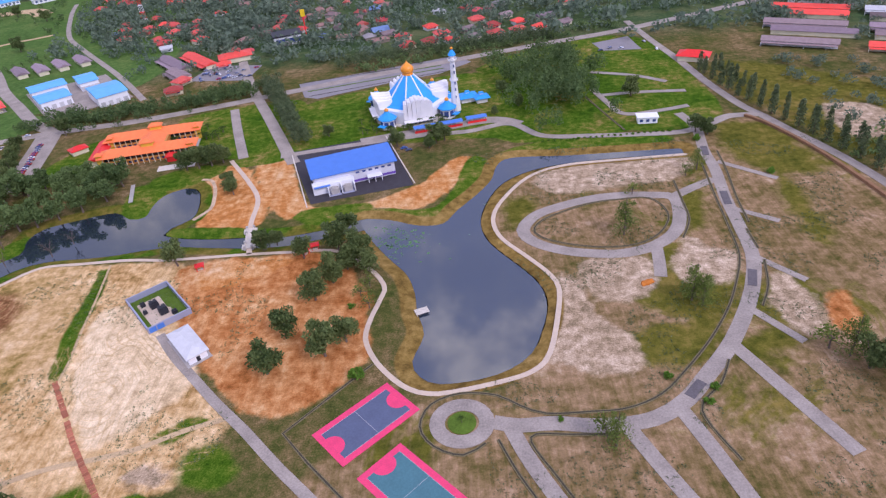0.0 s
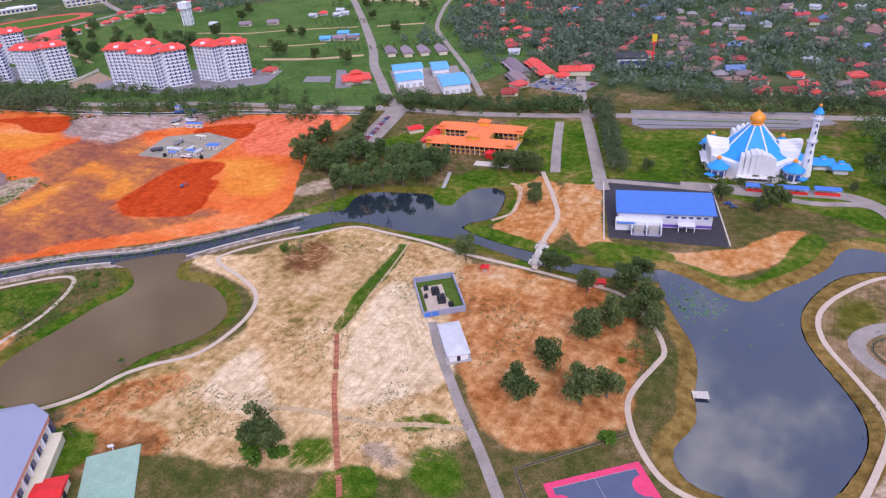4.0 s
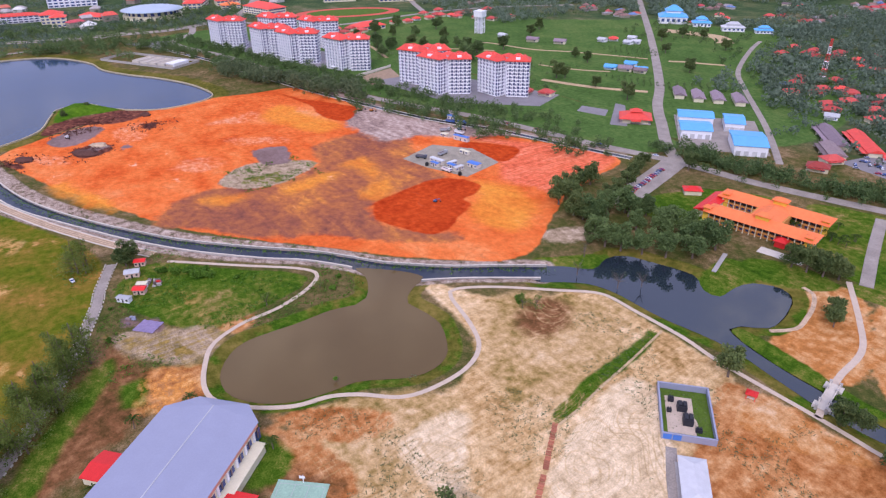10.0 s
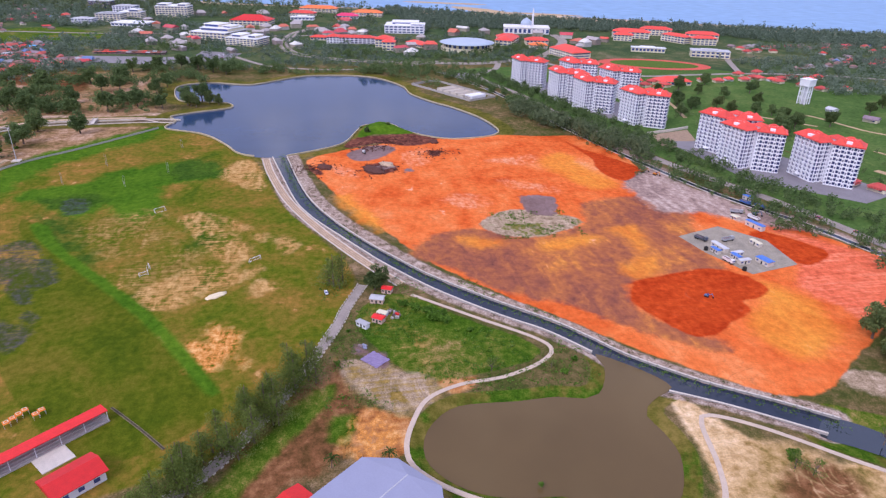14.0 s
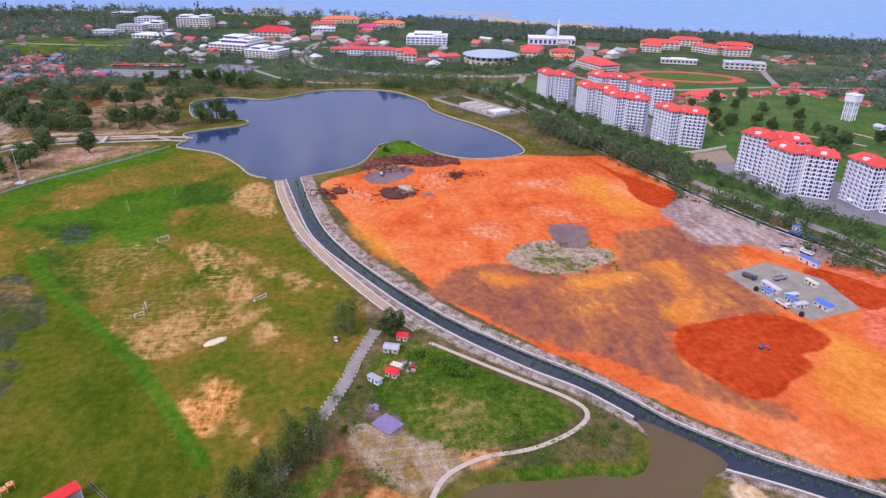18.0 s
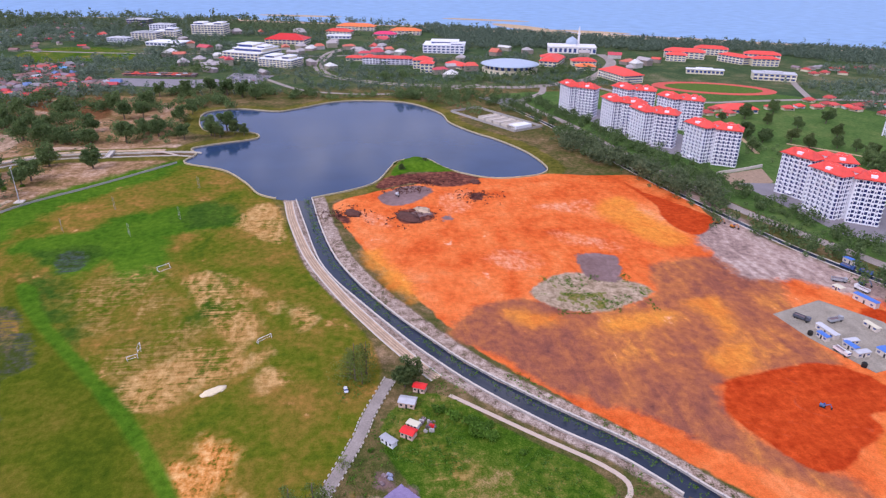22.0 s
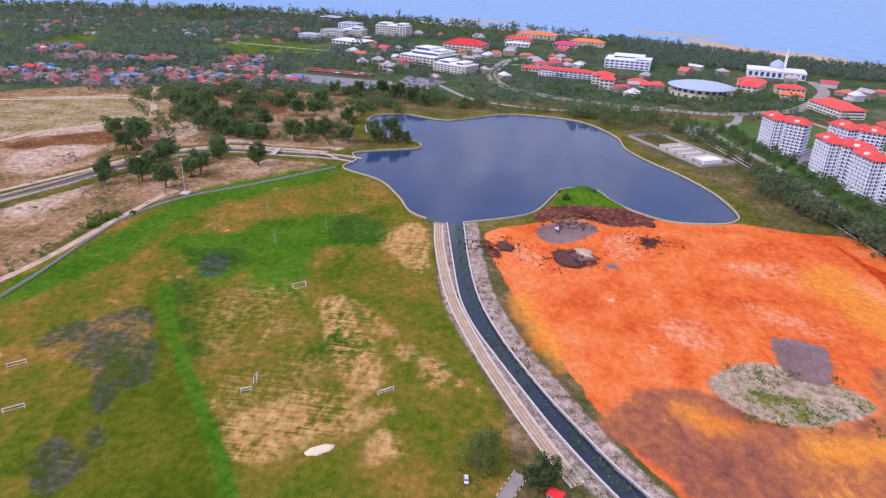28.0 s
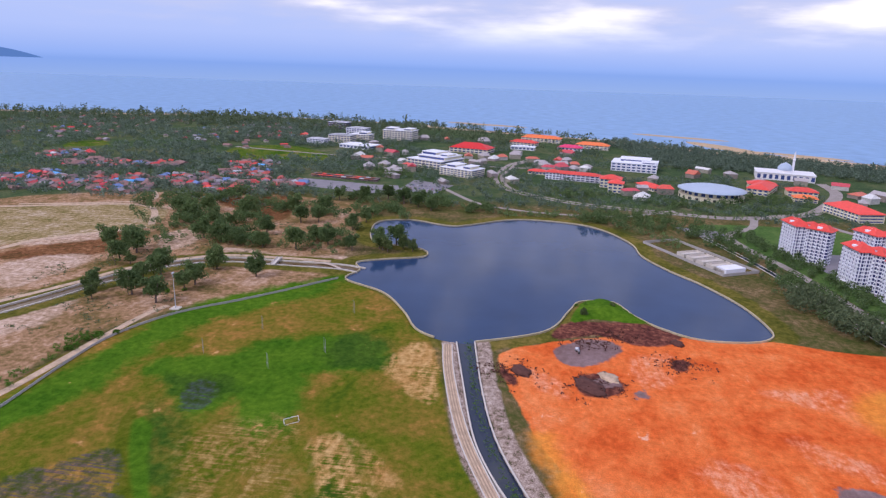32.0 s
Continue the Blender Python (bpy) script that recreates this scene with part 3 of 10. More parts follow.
PLOTS["straw"] = [[(-322, 92), (-306, 102), (-298, 94), (-314, 84)], [(-345, 78), (-332, 84), (-328, 78), (-340, 72)], [(-470, -98), (-484, -87), (-499, -51), (-473, -48), (-445, -66), (-440, -79)], [(-412, -61), (-422, -39), (-436, -23), (-422, -9), (-413, -17), (-390, -32), (-387, -50)], [(-461, -73), (-469, -50), (-446, -31), (-432, -43), (-425, -64), (-431, -77)], [(-306, 58), (-304, 70), (-286, 95), (-269, 83), (-278, 68), (-293, 58)]]
PLOTS["dark_green"] = [[(-528, -135), (-536, -100), (-517, -95), (-505, -103), (-513, -119)], [(-496, -130), (-494, -107), (-466, -95), (-424, -70), (-418, -76), (-463, -104)], [(-393, -24), (-395, -11), (-385, -12), (-384, -20)], [(-441, -24), (-446, -16), (-435, -12), (-433, -20)], [(-586, -62), (-608, -49), (-600, -28), (-572, -20), (-559, -34), (-560, -52)], [(-477, -124), (-476, -107), (-441, -89), (-428, -92), (-451, -107)], [(-376, -51), (-380, -42), (-366, -35), (-363, -40)]]
PLOTS["plowed"] = [[(-801, -593), (-919, -386), (-830, -324), (-798, -355), (-683, -476)]]
PLOTS["umber_heath"] = [[(-703, -397), (-793, -348), (-777, -306), (-725, -314), (-694, -370)], [(-961, -317), (-1006, -247), (-897, -207), (-889, -235)]]
PLOTS["dark_soil"] = [[(-636, 78), (-656, 93), (-661, 145), (-641, 161), (-623, 136), (-636, 109), (-623, 81)], [(-569, 89), (-579, 99), (-570, 115), (-557, 112), (-549, 94)], [(-576, 46), (-565, 56), (-555, 55), (-563, 47)], [(-603, 148), (-607, 158), (-594, 156), (-589, 148)]]
PLOTS["mound"] = [[(-655, 90), (-701, 103), (-712, 117), (-692, 134), (-664, 144), (-662, 118), (-663, 106)]]
PLOTS["pink"] = [[(-603, 125), (-614, 148), (-598, 150), (-584, 135), (-587, 125)], [(-486, 136), (-499, 145), (-497, 164), (-478, 169), (-472, 157)], [(-590, 124), (-595, 138), (-582, 146), (-566, 128)], [(-575, 61), (-572, 76), (-548, 83), (-555, 65)], [(-578, 198), (-583, 236), (-559, 226), (-567, 197)], [(-526, 193), (-503, 225), (-489, 223), (-511, 192)]]
PLOTS["patch"] = [[(-449, 156), (-466, 184), (-444, 220), (-433, 218), (-420, 181), (-435, 155)]]
PLOTS["coral"] = [[(-421, 341), (-393, 355), (-349, 387), (-313, 390), (-298, 322), (-316, 310), (-336, 304), (-361, 324), (-372, 350), (-408, 337)]]
PLOTS["ochre"] = [[(-331, -10), (-331, 0), (-323, 9), (-309, 4), (-314, -5)], [(-316, 13), (-314, 19), (-307, 17)], [(-334, -2), (-345, 1), (-338, 12), (-326, 12), (-331, 6)], [(-324, -2), (-338, 2), (-341, 10), (-326, 12), (-314, 8), (-311, -2)], [(-273, 67), (-251, 77), (-247, 66), (-250, 56)]]
PLOTS["umber"] = [[(-304, 52), (-290, 62), (-254, 57), (-235, 35), (-227, 16), (-231, 11), (-257, 21), (-275, 34)], [(-194, 91), (-189, 99), (-178, 91), (-190, 75), (-198, 80)]]
PLOTS["hall_green"] = [[(-222, -2), (-246, 14), (-290, 46), (-284, 54), (-240, 22), (-216, 6)], [(-273, 53), (-271, 61), (-255, 58), (-258, 51)], [(-96, 133), (-89, 139), (-80, 133), (-76, 124), (-84, 119), (-96, 124)], [(-135, 118), (-125, 124), (-118, 118), (-128, 108)], [(-223, 83), (-214, 87), (-200, 91), (-192, 82), (-193, 73), (-208, 76)]]
PLOTS["white_sand"] = [[(-158, 207), (-144, 214), (-126, 195), (-103, 168), (-127, 139), (-149, 167), (-153, 183)], [(-182, 121), (-182, 148), (-151, 123), (-175, 117)]]
PLOTS["burnt"] = [[(-214, 204), (-217, 226), (-204, 227), (-195, 215), (-197, 199)]]
PLOTS["estate_green"] = [[(170, 425), (196, 440), (268, 378), (300, 330), (262, 262), (215, 262), (200, 300), (182, 350)], [(145, 342), (173, 336), (177, 284), (156, 280), (140, 304)], [(56, 176), (85, 181), (79, 163), (56, 165)], [(154, 284), (157, 257), (153, 225), (143, 221), (145, 255)], [(54, 171), (78, 179), (90, 185), (83, 162), (67, 156), (54, 160)], [(102, 270), (111, 265), (105, 238), (96, 237)], [(18, 272), (32, 281), (33, 263), (21, 251)], [(91, 168), (108, 170), (110, 160), (87, 157)], [(82, 195), (97, 198), (93, 180), (75, 183)]]
PLOTS["green_bank"] = [[(-157, 273), (-148, 275), (-109, 270), (-106, 263), (-133, 263), (-151, 263)], [(-182, 289), (-188, 324), (-170, 318), (-166, 291), (-176, 283)], [(-244, 248), (-226, 280), (-211, 265), (-228, 251)], [(-82, 269), (-46, 278), (-22, 274), (-10, 282), (4, 328), (16, 312), (8, 284), (-9, 260), (-37, 267)], [(19, 325), (28, 334), (66, 342), (113, 335), (110, 324), (27, 325)], [(-136, 350), (-110, 360), (-103, 344), (-130, 339)], [(-180, 333), (-159, 345), (-138, 341), (-147, 325), (-171, 318)]]
PLOTS["green_bank"] += [[(-85, 282), (-49, 285), (-46, 278), (-82, 271)]]
ZONES = {k: [glide(o, 5, True) for o in v] for k, v in PLOTS.items()}

# ---------------------------------------------------------------- the ground, one sheet to the horizon


def axis(lo, hi, fine, far_lo, far_hi):
    core = np.arange(lo, hi + fine / 2, fine)
    down, up, step = [], [], fine
    a = lo
    while a > far_lo:
        step *= 1.22
        a -= step
        down.append(max(a, far_lo))
    step, b = fine, hi
    while b < far_hi:
        step *= 1.22
        b += step
        up.append(min(b, far_hi))
    return np.r_[down[::-1], core, up]


GX, GY = axis(-990, 180, 3.0, -5400, 5000), axis(-330, 470, 3.0, -5000, 5000)
gx, gy = np.meshgrid(GX, GY)
dist = {name: away(gx, gy, line) for name, line, _ in WATERS}
sea_d = away(gx, gy, SEA, 120.0)
gz = np.zeros(gx.shape)
for name, _, bank in WATERS:
    d = dist[name]
    gz = np.minimum(gz, np.interp(d, [-5.0, 0.0, bank], [-2.8, WATER_LEVEL, 0.0]))
gz = np.where(sea_d < 25, np.minimum(gz, np.interp(sea_d, [-60, 0, 25], [-6, -1.6, 0])), gz)


def reach(name, x, y):
    """How far a place lies from a water's edge, read off the ground's grid."""
    grid = sea_d if name == "sea" else dist[name]
    return grid[min(np.searchsorted(GY, y), len(GY) - 1), min(np.searchsorted(GX, x), len(GX) - 1)]


mound_d = away(gx, gy, glide(PLOTS["mound"][0], 5, True))
gz += np.where(dist["lake"] > 1.5, np.interp(mound_d, [-16, 0, 4], [4.0, 0.6, 0.0]), 0)
rough = np.array([noise.noise((x * 0.05, y * 0.05, 0.3)) for x, y in zip(gx.ravel(), gy.ravel())]).reshape(gx.shape)
gz += 0.12 * rough * (gz > -0.01) - 0.05


def sheet(name, x, y, z, material):
    ny, nx = x.shape
    me = bpy.data.meshes.new(name)
    idx = np.arange(nx * ny).reshape(ny, nx)
    quads = np.stack((idx[:-1, :-1], idx[:-1, 1:], idx[1:, 1:], idx[1:, :-1]), -1).reshape(-1, 4)
    me.vertices.add(nx * ny)
    me.vertices.foreach_set("co", np.stack((x, y, z), -1).ravel())
    me.loops.add(quads.size)
    me.loops.foreach_set("vertex_index", quads.ravel())
    me.polygons.add(len(quads))
    me.polygons.foreach_set("loop_start", np.arange(0, quads.size, 4))
    me.polygons.foreach_set("use_smooth", np.ones(len(quads), bool))
    me.update(calc_edges=True)
    me.materials.append(material)
    return new(name, me), me


def soil():
    """The soils, each laid where its zone's edge, roughened by noise, lets it through."""
    m, n, l, b = shader("soils and grass")
    tc = n.new("ShaderNodeTexCoord")

    def tex(scale, detail=4.0, stretch=None, rough_=0.55, warp=0.0):
        t = n.new("ShaderNodeTexNoise")
        t.inputs["Distortion"].default_value = warp
        t.inputs["Scale"].default_value, t.inputs["Detail"].default_value, t.inputs["Roughness"].default_value = scale, detail, rough_
        if stretch:
            mp = n.new("ShaderNodeMapping")
            mp.inputs["Scale"].default_value = stretch[:3]
            mp.inputs["Rotation"].default_value = (0, 0, radians(stretch[3]))
            l.new(tc.outputs["Object"], mp.inputs["Vector"])
            l.new(mp.outputs[0], t.inputs["Vector"])
        else:
            l.new(tc.outputs["Object"], t.inputs["Vector"])
        return t.outputs["Fac"]

    def ramp(fac, *stops_):
        r = n.new("ShaderNodeValToRGB")
        e = r.color_ramp.elements
        e[0].position, e[0].color = stops_[0][0], (*stops_[0][1], 1)
        e[1].position, e[1].color = stops_[-1][0], (*stops_[-1][1], 1)
        for p, c in stops_[1:-1]:
            e.new(p).color = (*c, 1)
        l.new(fac, r.inputs["Fac"])
        return r.outputs["Color"]

    def step(value, lo, hi):
        r = n.new("ShaderNodeMapRange")
        r.interpolation_type = "SMOOTHSTEP"
        r.inputs["From Min"].default_value, r.inputs["From Max"].default_value = lo, hi
        l.new(value, r.inputs["Value"])
        return r.outputs[0]

    def calc(op, a, c):
        q = n.new("ShaderNodeMath")
        q.operation = op
        for i, v in enumerate((a, c)):
            if isinstance(v, (int, float)):
                q.inputs[i].default_value = v
            else:
                l.new(v, q.inputs[i])
        return q.outputs[0]

    def over(fac, under, top):
        x = n.new("ShaderNodeMix")
        x.data_type = "RGBA"
        l.new(fac, x.inputs["Factor"])
        l.new(under, x.inputs["A"])
        l.new(top, x.inputs["B"])
        return x.outputs["Result"]

    def zone(name, soft=1.0, wobble=6.0, shift=0.0):
        a = n.new("ShaderNodeAttribute")
        a.attribute_name = name
        w = calc("MULTIPLY", calc("SUBTRACT", edge, 0.5), wobble)
        return step(calc("ADD", calc("ADD", a.outputs["Fac"], w), shift), soft, -soft)

    edge = tex(0.07, 8, None, 0.68)
    broad, mid, fine, tiny = tex(0.008, 4), tex(0.035, 6, None, 0.62), tex(0.25, 5, None, 0.65), tex(1.6, 3)
    patch = tex(0.016, 6, None, 0.65, 0.8)
    streaks = tex(0.16, 6, (1.0, 0.22, 1.0, 38), 0.65)
    streaks2 = tex(0.085, 7, (0.3, 1.0, 1.0, 20), 0.62, 1.4)
    furrow = tex(0.75, 4, (1.0, 0.05, 1.0, -50), 0.6, 0.3)
    rows_ = tex(0.45, 3, (1.0, 0.06, 1.0, 30))
    loops = tex(0.013, 1.5)
    sweep = tex(0.022, 1.0, (1.0, 0.5, 1.0, 60))

    def blend(*pairs):
        total = None
        for v, w in pairs:
            v = calc("MULTIPLY", v, w)
            total = v if total is None else calc("ADD", total, v)
        return total

    def both(a, c):
        return calc("MULTIPLY", a, c)

    def tracks(field_, count, width):
        """Thin curving lines, as left by wheels and tracks that follow one another."""
        return step(calc("ABSOLUTE", calc("SUBTRACT", calc("FRACT", calc("MULTIPLY", field_, count), 0), 0.5), 0), width, width * 0.35)

    wheel = both(tracks(loops, 46, 0.12), step(calc("ADD", mid, calc("MULTIPLY", fine, 0.5)), 0.70, 0.80))
    wheel2 = both(tracks(sweep, 24, 0.08), step(calc("ADD", patch, calc("MULTIPLY", fine, 0.6)), 0.78, 0.86))

    arcs = tex(0.012, 2.0, (1.0, 0.35, 1.0, -48), 0.5, 0.7)
    tyre = both(tracks(arcs, 90, 0.16), step(calc("ADD", mid, calc("MULTIPLY", patch, 0.6)), 0.74, 0.86))
    scrub = ramp(blend((mid, 0.5), (fine, 0.3), (tiny, 0.2)), (0.34, (0.035, 0.06, 0.014)), (0.46, (0.085, 0.09, 0.024)), (0.54, (0.16, 0.115, 0.05)), (0.66, (0.33, 0.22, 0.13)))
    wild = ramp(blend((broad, 0.4), (mid, 0.4), (fine, 0.2)), (0.36, (0.034, 0.064, 0.030)), (0.48, (0.060, 0.098, 0.040)), (0.57, (0.115, 0.130, 0.060)), (0.68, (0.28, 0.21, 0.15)))
    col = over(zone("far", 30.0, 40.0), scrub, wild)
    sandy_shore = ramp(blend((mid, 0.6), (fine, 0.4)), (0.38, (0.50, 0.35, 0.22)), (0.62, (0.66, 0.50, 0.34)))
    col = over(zone("beach", 6.0, 20.0), col, sandy_shore)
    grass = ramp(blend((mid, 0.45), (fine, 0.35), (tiny, 0.2)), (0.37, (0.026, 0.070, 0.006)), (0.46, (0.052, 0.115, 0.008)), (0.53, (0.105, 0.145, 0.018)), (0.57, (0.18, 0.16, 0.038)), (0.64, (0.33, 0.225, 0.10)))
    olive = ramp(blend((mid, 0.6), (fine, 0.4)), (0.37, (0.06, 0.07, 0.011)), (0.50, (0.125, 0.115, 0.02)), (0.64, (0.22, 0.16, 0.045)))
    ochre = ramp(blend((mid, 0.5), (fine, 0.5)), (0.37, (0.12, 0.075, 0.022)), (0.50, (0.22, 0.14, 0.04)), (0.64, (0.32, 0.21, 0.075)))
    sandy = ramp(blend((streaks, 0.18), (mid, 0.36), (fine, 0.30), (furrow, 0.16)), (0.38, (0.22, 0.130, 0.034)), (0.45, (0.48, 0.29, 0.125)), (0.52, (0.65, 0.44, 0.235)), (0.61, (0.79, 0.59, 0.385)))
    whitish = ramp(blend((streaks, 0.25), (mid, 0.25), (fine, 0.30), (furrow, 0.20)), (0.38, (0.42, 0.285, 0.155)), (0.47, (0.66, 0.485, 0.30)), (0.59, (0.82, 0.66, 0.465)))
    dun = ramp(blend((streaks, 0.22), (mid, 0.38), (fine, 0.36), (rows_, 0.04)), (0.38, (0.15, 0.12, 0.025)), (0.46, (0.37, 0.24, 0.088)), (0.54, (0.55, 0.36, 0.18)), (0.64, (0.68, 0.50, 0.32)))
    rust = ramp(blend((mid, 0.36), (fine, 0.34), (streaks, 0.30)), (0.37, (0.20, 0.075, 0.018)), (0.45, (0.40, 0.145, 0.045)), (0.53, (0.53, 0.25, 0.10)), (0.64, (0.66, 0.44, 0.24)))
    earth = ramp(blend((mid, 0.45), (fine, 0.3), (streaks, 0.25)), (0.37, (0.30, 0.12, 0.035)), (0.46, (0.50, 0.20, 0.06)), (0.54, (0.60, 0.33, 0.15)), (0.64, (0.68, 0.50, 0.34)))
    plots = ramp(blend((mid, 0.36), (fine, 0.28), (furrow, 0.16), (patch, 0.2)), (0.39, (0.085, 0.082, 0.020)), (0.46, (0.18, 0.125, 0.052)), (0.54, (0.31, 0.20, 0.115)), (0.64, (0.49, 0.36, 0.255)))
    pale = ramp(blend((fine, 0.45), (tiny, 0.2), (mid, 0.2), (streaks, 0.15)), (0.38, (0.20, 0.15, 0.085)), (0.49, (0.40, 0.29, 0.195)), (0.61, (0.62, 0.485, 0.375)))
    fieldc = ramp(blend((patch, 0.4), (mid, 0.35), (fine, 0.25)), (0.38, (0.058, 0.108, 0.007)), (0.46, (0.112, 0.134, 0.010)), (0.53, (0.195, 0.145, 0.021)), (0.60, (0.32, 0.168, 0.040)))
    bald = ramp(blend((streaks2, 0.45), (fine, 0.40), (furrow, 0.15)), (0.38, (0.30, 0.15, 0.038)), (0.50, (0.49, 0.265, 0.09)), (0.62, (0.64, 0.40, 0.17)))
    flame = ramp(blend((streaks2, 0.4), (fine, 0.6)), (0.38, (0.40, 0.13, 0.022)), (0.50, (0.62, 0.25, 0.06)), (0.62, (0.76, 0.45, 0.18)))
    straw = ramp(blend((furrow, 0.3), (fine, 0.4), (mid, 0.3)), (0.40, (0.12, 0.095, 0.010)), (0.50, (0.25, 0.165, 0.04)), (0.62, (0.42, 0.28, 0.10)))
    strip = ramp(blend((mid, 0.6), (fine, 0.4)), (0.36, (0.036, 0.112, 0.006)), (0.62, (0.095, 0.185, 0.012)))
    deep = ramp(blend((mid, 0.5), (fine, 0.5)), (0.36, (0.024, 0.070, 0.008)), (0.62, (0.066, 0.128, 0.013)))
    clay = ramp(blend((patch, 0.46), (mid, 0.32), (fine, 0.09), (streaks2, 0.13)), (0.36, (0.50, 0.065, 0.014)), (0.44, (0.68, 0.12, 0.026)), (0.52, (0.78, 0.185, 0.048)), (0.60, (0.82, 0.265, 0.092)), (0.70, (0.84, 0.40, 0.22)))
    brownc = ramp(blend((streaks2, 0.24), (patch, 0.32), (mid, 0.30), (fine, 0.14)), (0.38, (0.19, 0.070, 0.056)), (0.46, (0.31, 0.105, 0.062)), (0.53, (0.45, 0.150, 0.058)), (0.59, (0.64, 0.235, 0.055)), (0.67, (0.78, 0.38, 0.10)))
    darkc = ramp(blend((fine, 0.4), (streaks, 0.4), (mid, 0.2)), (0.38, (0.40, 0.036, 0.008)), (0.62, (0.60, 0.082, 0.016)))
    coralc = ramp(blend((rows_, 0.4), (fine, 0.3), (mid, 0.3)), (0.38, (0.60, 0.10, 0.045)), (0.50, (0.78, 0.17, 0.08)), (0.62, (0.85, 0.28, 0.16)))
    yellowc = ramp(blend((mid, 0.5), (fine, 0.2), (streaks2, 0.3)), (0.38, (0.72, 0.19, 0.03)), (0.62, (0.82, 0.34, 0.05)))
    greyc = ramp(blend((streaks2, 0.4), (mid, 0.3), (fine, 0.3)), (0.38, (0.20, 0.135, 0.12)), (0.50, (0.40, 0.28, 0.24)), (0.62, (0.60, 0.48, 0.42)))
    pinkc = ramp(blend((streaks2, 0.4), (fine, 0.6)), (0.38, (0.76, 0.24, 0.095)), (0.62, (0.80, 0.41, 0.26)))
    wetc = ramp(blend((mid, 0.5), (fine, 0.5)), (0.42, (0.040, 0.062, 0.012)), (0.48, (0.048, 0.050, 0.050)), (0.56, (0.066, 0.055, 0.130)))
    puddle = ramp(blend((mid, 0.75), (fine, 0.25)), (0.38, (0.19, 0.115, 0.105)), (0.62, (0.27, 0.18, 0.175)))
    mud = ramp(blend((mid, 0.4), (fine, 0.6)), (0.40, (0.075, 0.025, 0.022)), (0.52, (0.16, 0.055, 0.04)), (0.64, (0.34, 0.13, 0.08)))
    umber = ramp(blend((mid, 0.4), (fine, 0.4), (streaks, 0.2)), (0.40, (0.10, 0.058, 0.020)), (0.50, (0.20, 0.088, 0.038)), (0.62, (0.35, 0.175, 0.085)))
    rubble = ramp(blend((mid, 0.25), (fine, 0.45), (tiny, 0.3)), (0.41, (0.07, 0.085, 0.03)), (0.46, (0.26, 0.18, 0.14)), (0.58, (0.50, 0.40, 0.34)))
    heath = ramp(blend((mid, 0.4), (patch, 0.3), (fine, 0.3)), (0.39, (0.105, 0.100, 0.026)), (0.46, (0.22, 0.140, 0.058)), (0.53, (0.38, 0.225, 0.125)), (0.62, (0.58, 0.40, 0.29)))
    blush = ramp(blend((fine, 0.4), (streaks, 0.3), (mid, 0.3)), (0.38, (0.24, 0.16, 0.08)), (0.48, (0.46, 0.31, 0.21)), (0.60, (0.66, 0.50, 0.40)))
    sown = ramp(blend((rows_, 0.3), (fine, 0.35), (mid, 0.35)), (0.40, (0.15, 0.13, 0.035)), (0.50, (0.33, 0.24, 0.11)), (0.62, (0.58, 0.45, 0.34)))
    # meadow greens, with extra blue painted in to stand for distance haze
    hazed_pasture = ramp(blend((broad, 0.3), (mid, 0.4), (fine, 0.3)), (0.36, (0.050, 0.100, 0.024)), (0.50, (0.082, 0.152, 0.038)), (0.60, (0.130, 0.182, 0.054)), (0.70, (0.28, 0.24, 0.11)))
    col = over(zone("meadow"), col, hazed_pasture)
    col = over(zone("heath", 4.0, 20.0), col, heath)
    col = over(zone("umber_heath", 4.0, 20.0), col, umber)
    col = over(zone("heath_pale", 4.0, 24.0), col, blush)
    col = over(zone("plowed", 1.5, 6.0), col, sown)
    col = over(zone("shore", 2.0, 12.0), col, olive)
    col = over(zone("east", 2.0, 6.0), col, plots)
    col = over(both(zone("east", 2.0, 6.0), step(patch, 0.52, 0.60)), col, olive)
    col = over(zone("estate_green", 4.0, 22.0), col, olive)
    col = over(zone("lawn", 0.8, 5.0), col, grass)
    col = over(zone("sand", 1.5, 12.0), col, sandy)
    col = over(zone("dun", 5.0, 30.0), col, dun)
    col = over(zone("white_sand", 2.0, 14.0), col, whitish)
    col = over(zone("ditch", 0.8, 7.0), col, grass)
    col = over(zone("red_sand", 1.5, 14.0), col, rust)
    col = over(zone("umber", 5.0, 34.0), col, umber)
    col = over(zone("burnt", 4.0, 14.0), col, umber)
    col = over(zone("hall_green", 2.0, 10.0), col, grass)
    col = over(zone("earth", 1.0, 10.0), col, earth)
    col = over(zone("pale", 2.0, 18.0), col, pale)
    col = over(zone("field", 1.5, 5.0), col, fieldc)
    col = over(zone("bright", 6.0, 30.0), col, strip)
    col = over(both(zone("straw", 8.0, 40.0), step(blend((furrow, 0.26), (fine, 0.30), (streaks2, 0.44)), 0.45, 0.56)), col, straw)
    col = over(zone("dark_green", 9.0, 40.0), col, deep)
    col = over(both(calc("MULTIPLY", zone("bald", 3.0, 18.0), 0.85), step(blend((streaks2, 0.25), (fine, 0.2), (mid, 0.3), (furrow, 0.25)), 0.43, 0.52)), col, bald)
    col = over(both(zone("field", 1.5, 5.0), step(blend((mid, 0.55), (edge, 0.45)), 0.62, 0.70)), col, bald)
    lush = ramp(blend((patch, 0.35), (mid, 0.35), (fine, 0.3)), (0.38, (0.049, 0.086, 0.005)), (0.50, (0.092, 0.116, 0.008)), (0.62, (0.168, 0.136, 0.019)))
    col = over(zone("leaf_plot", 0.8, 2.0), col, lush)
    col = over(both(zone("ochre", 4.0, 22.0), step(blend((streaks2, 0.4), (fine, 0.6)), 0.42, 0.50)), col, flame)
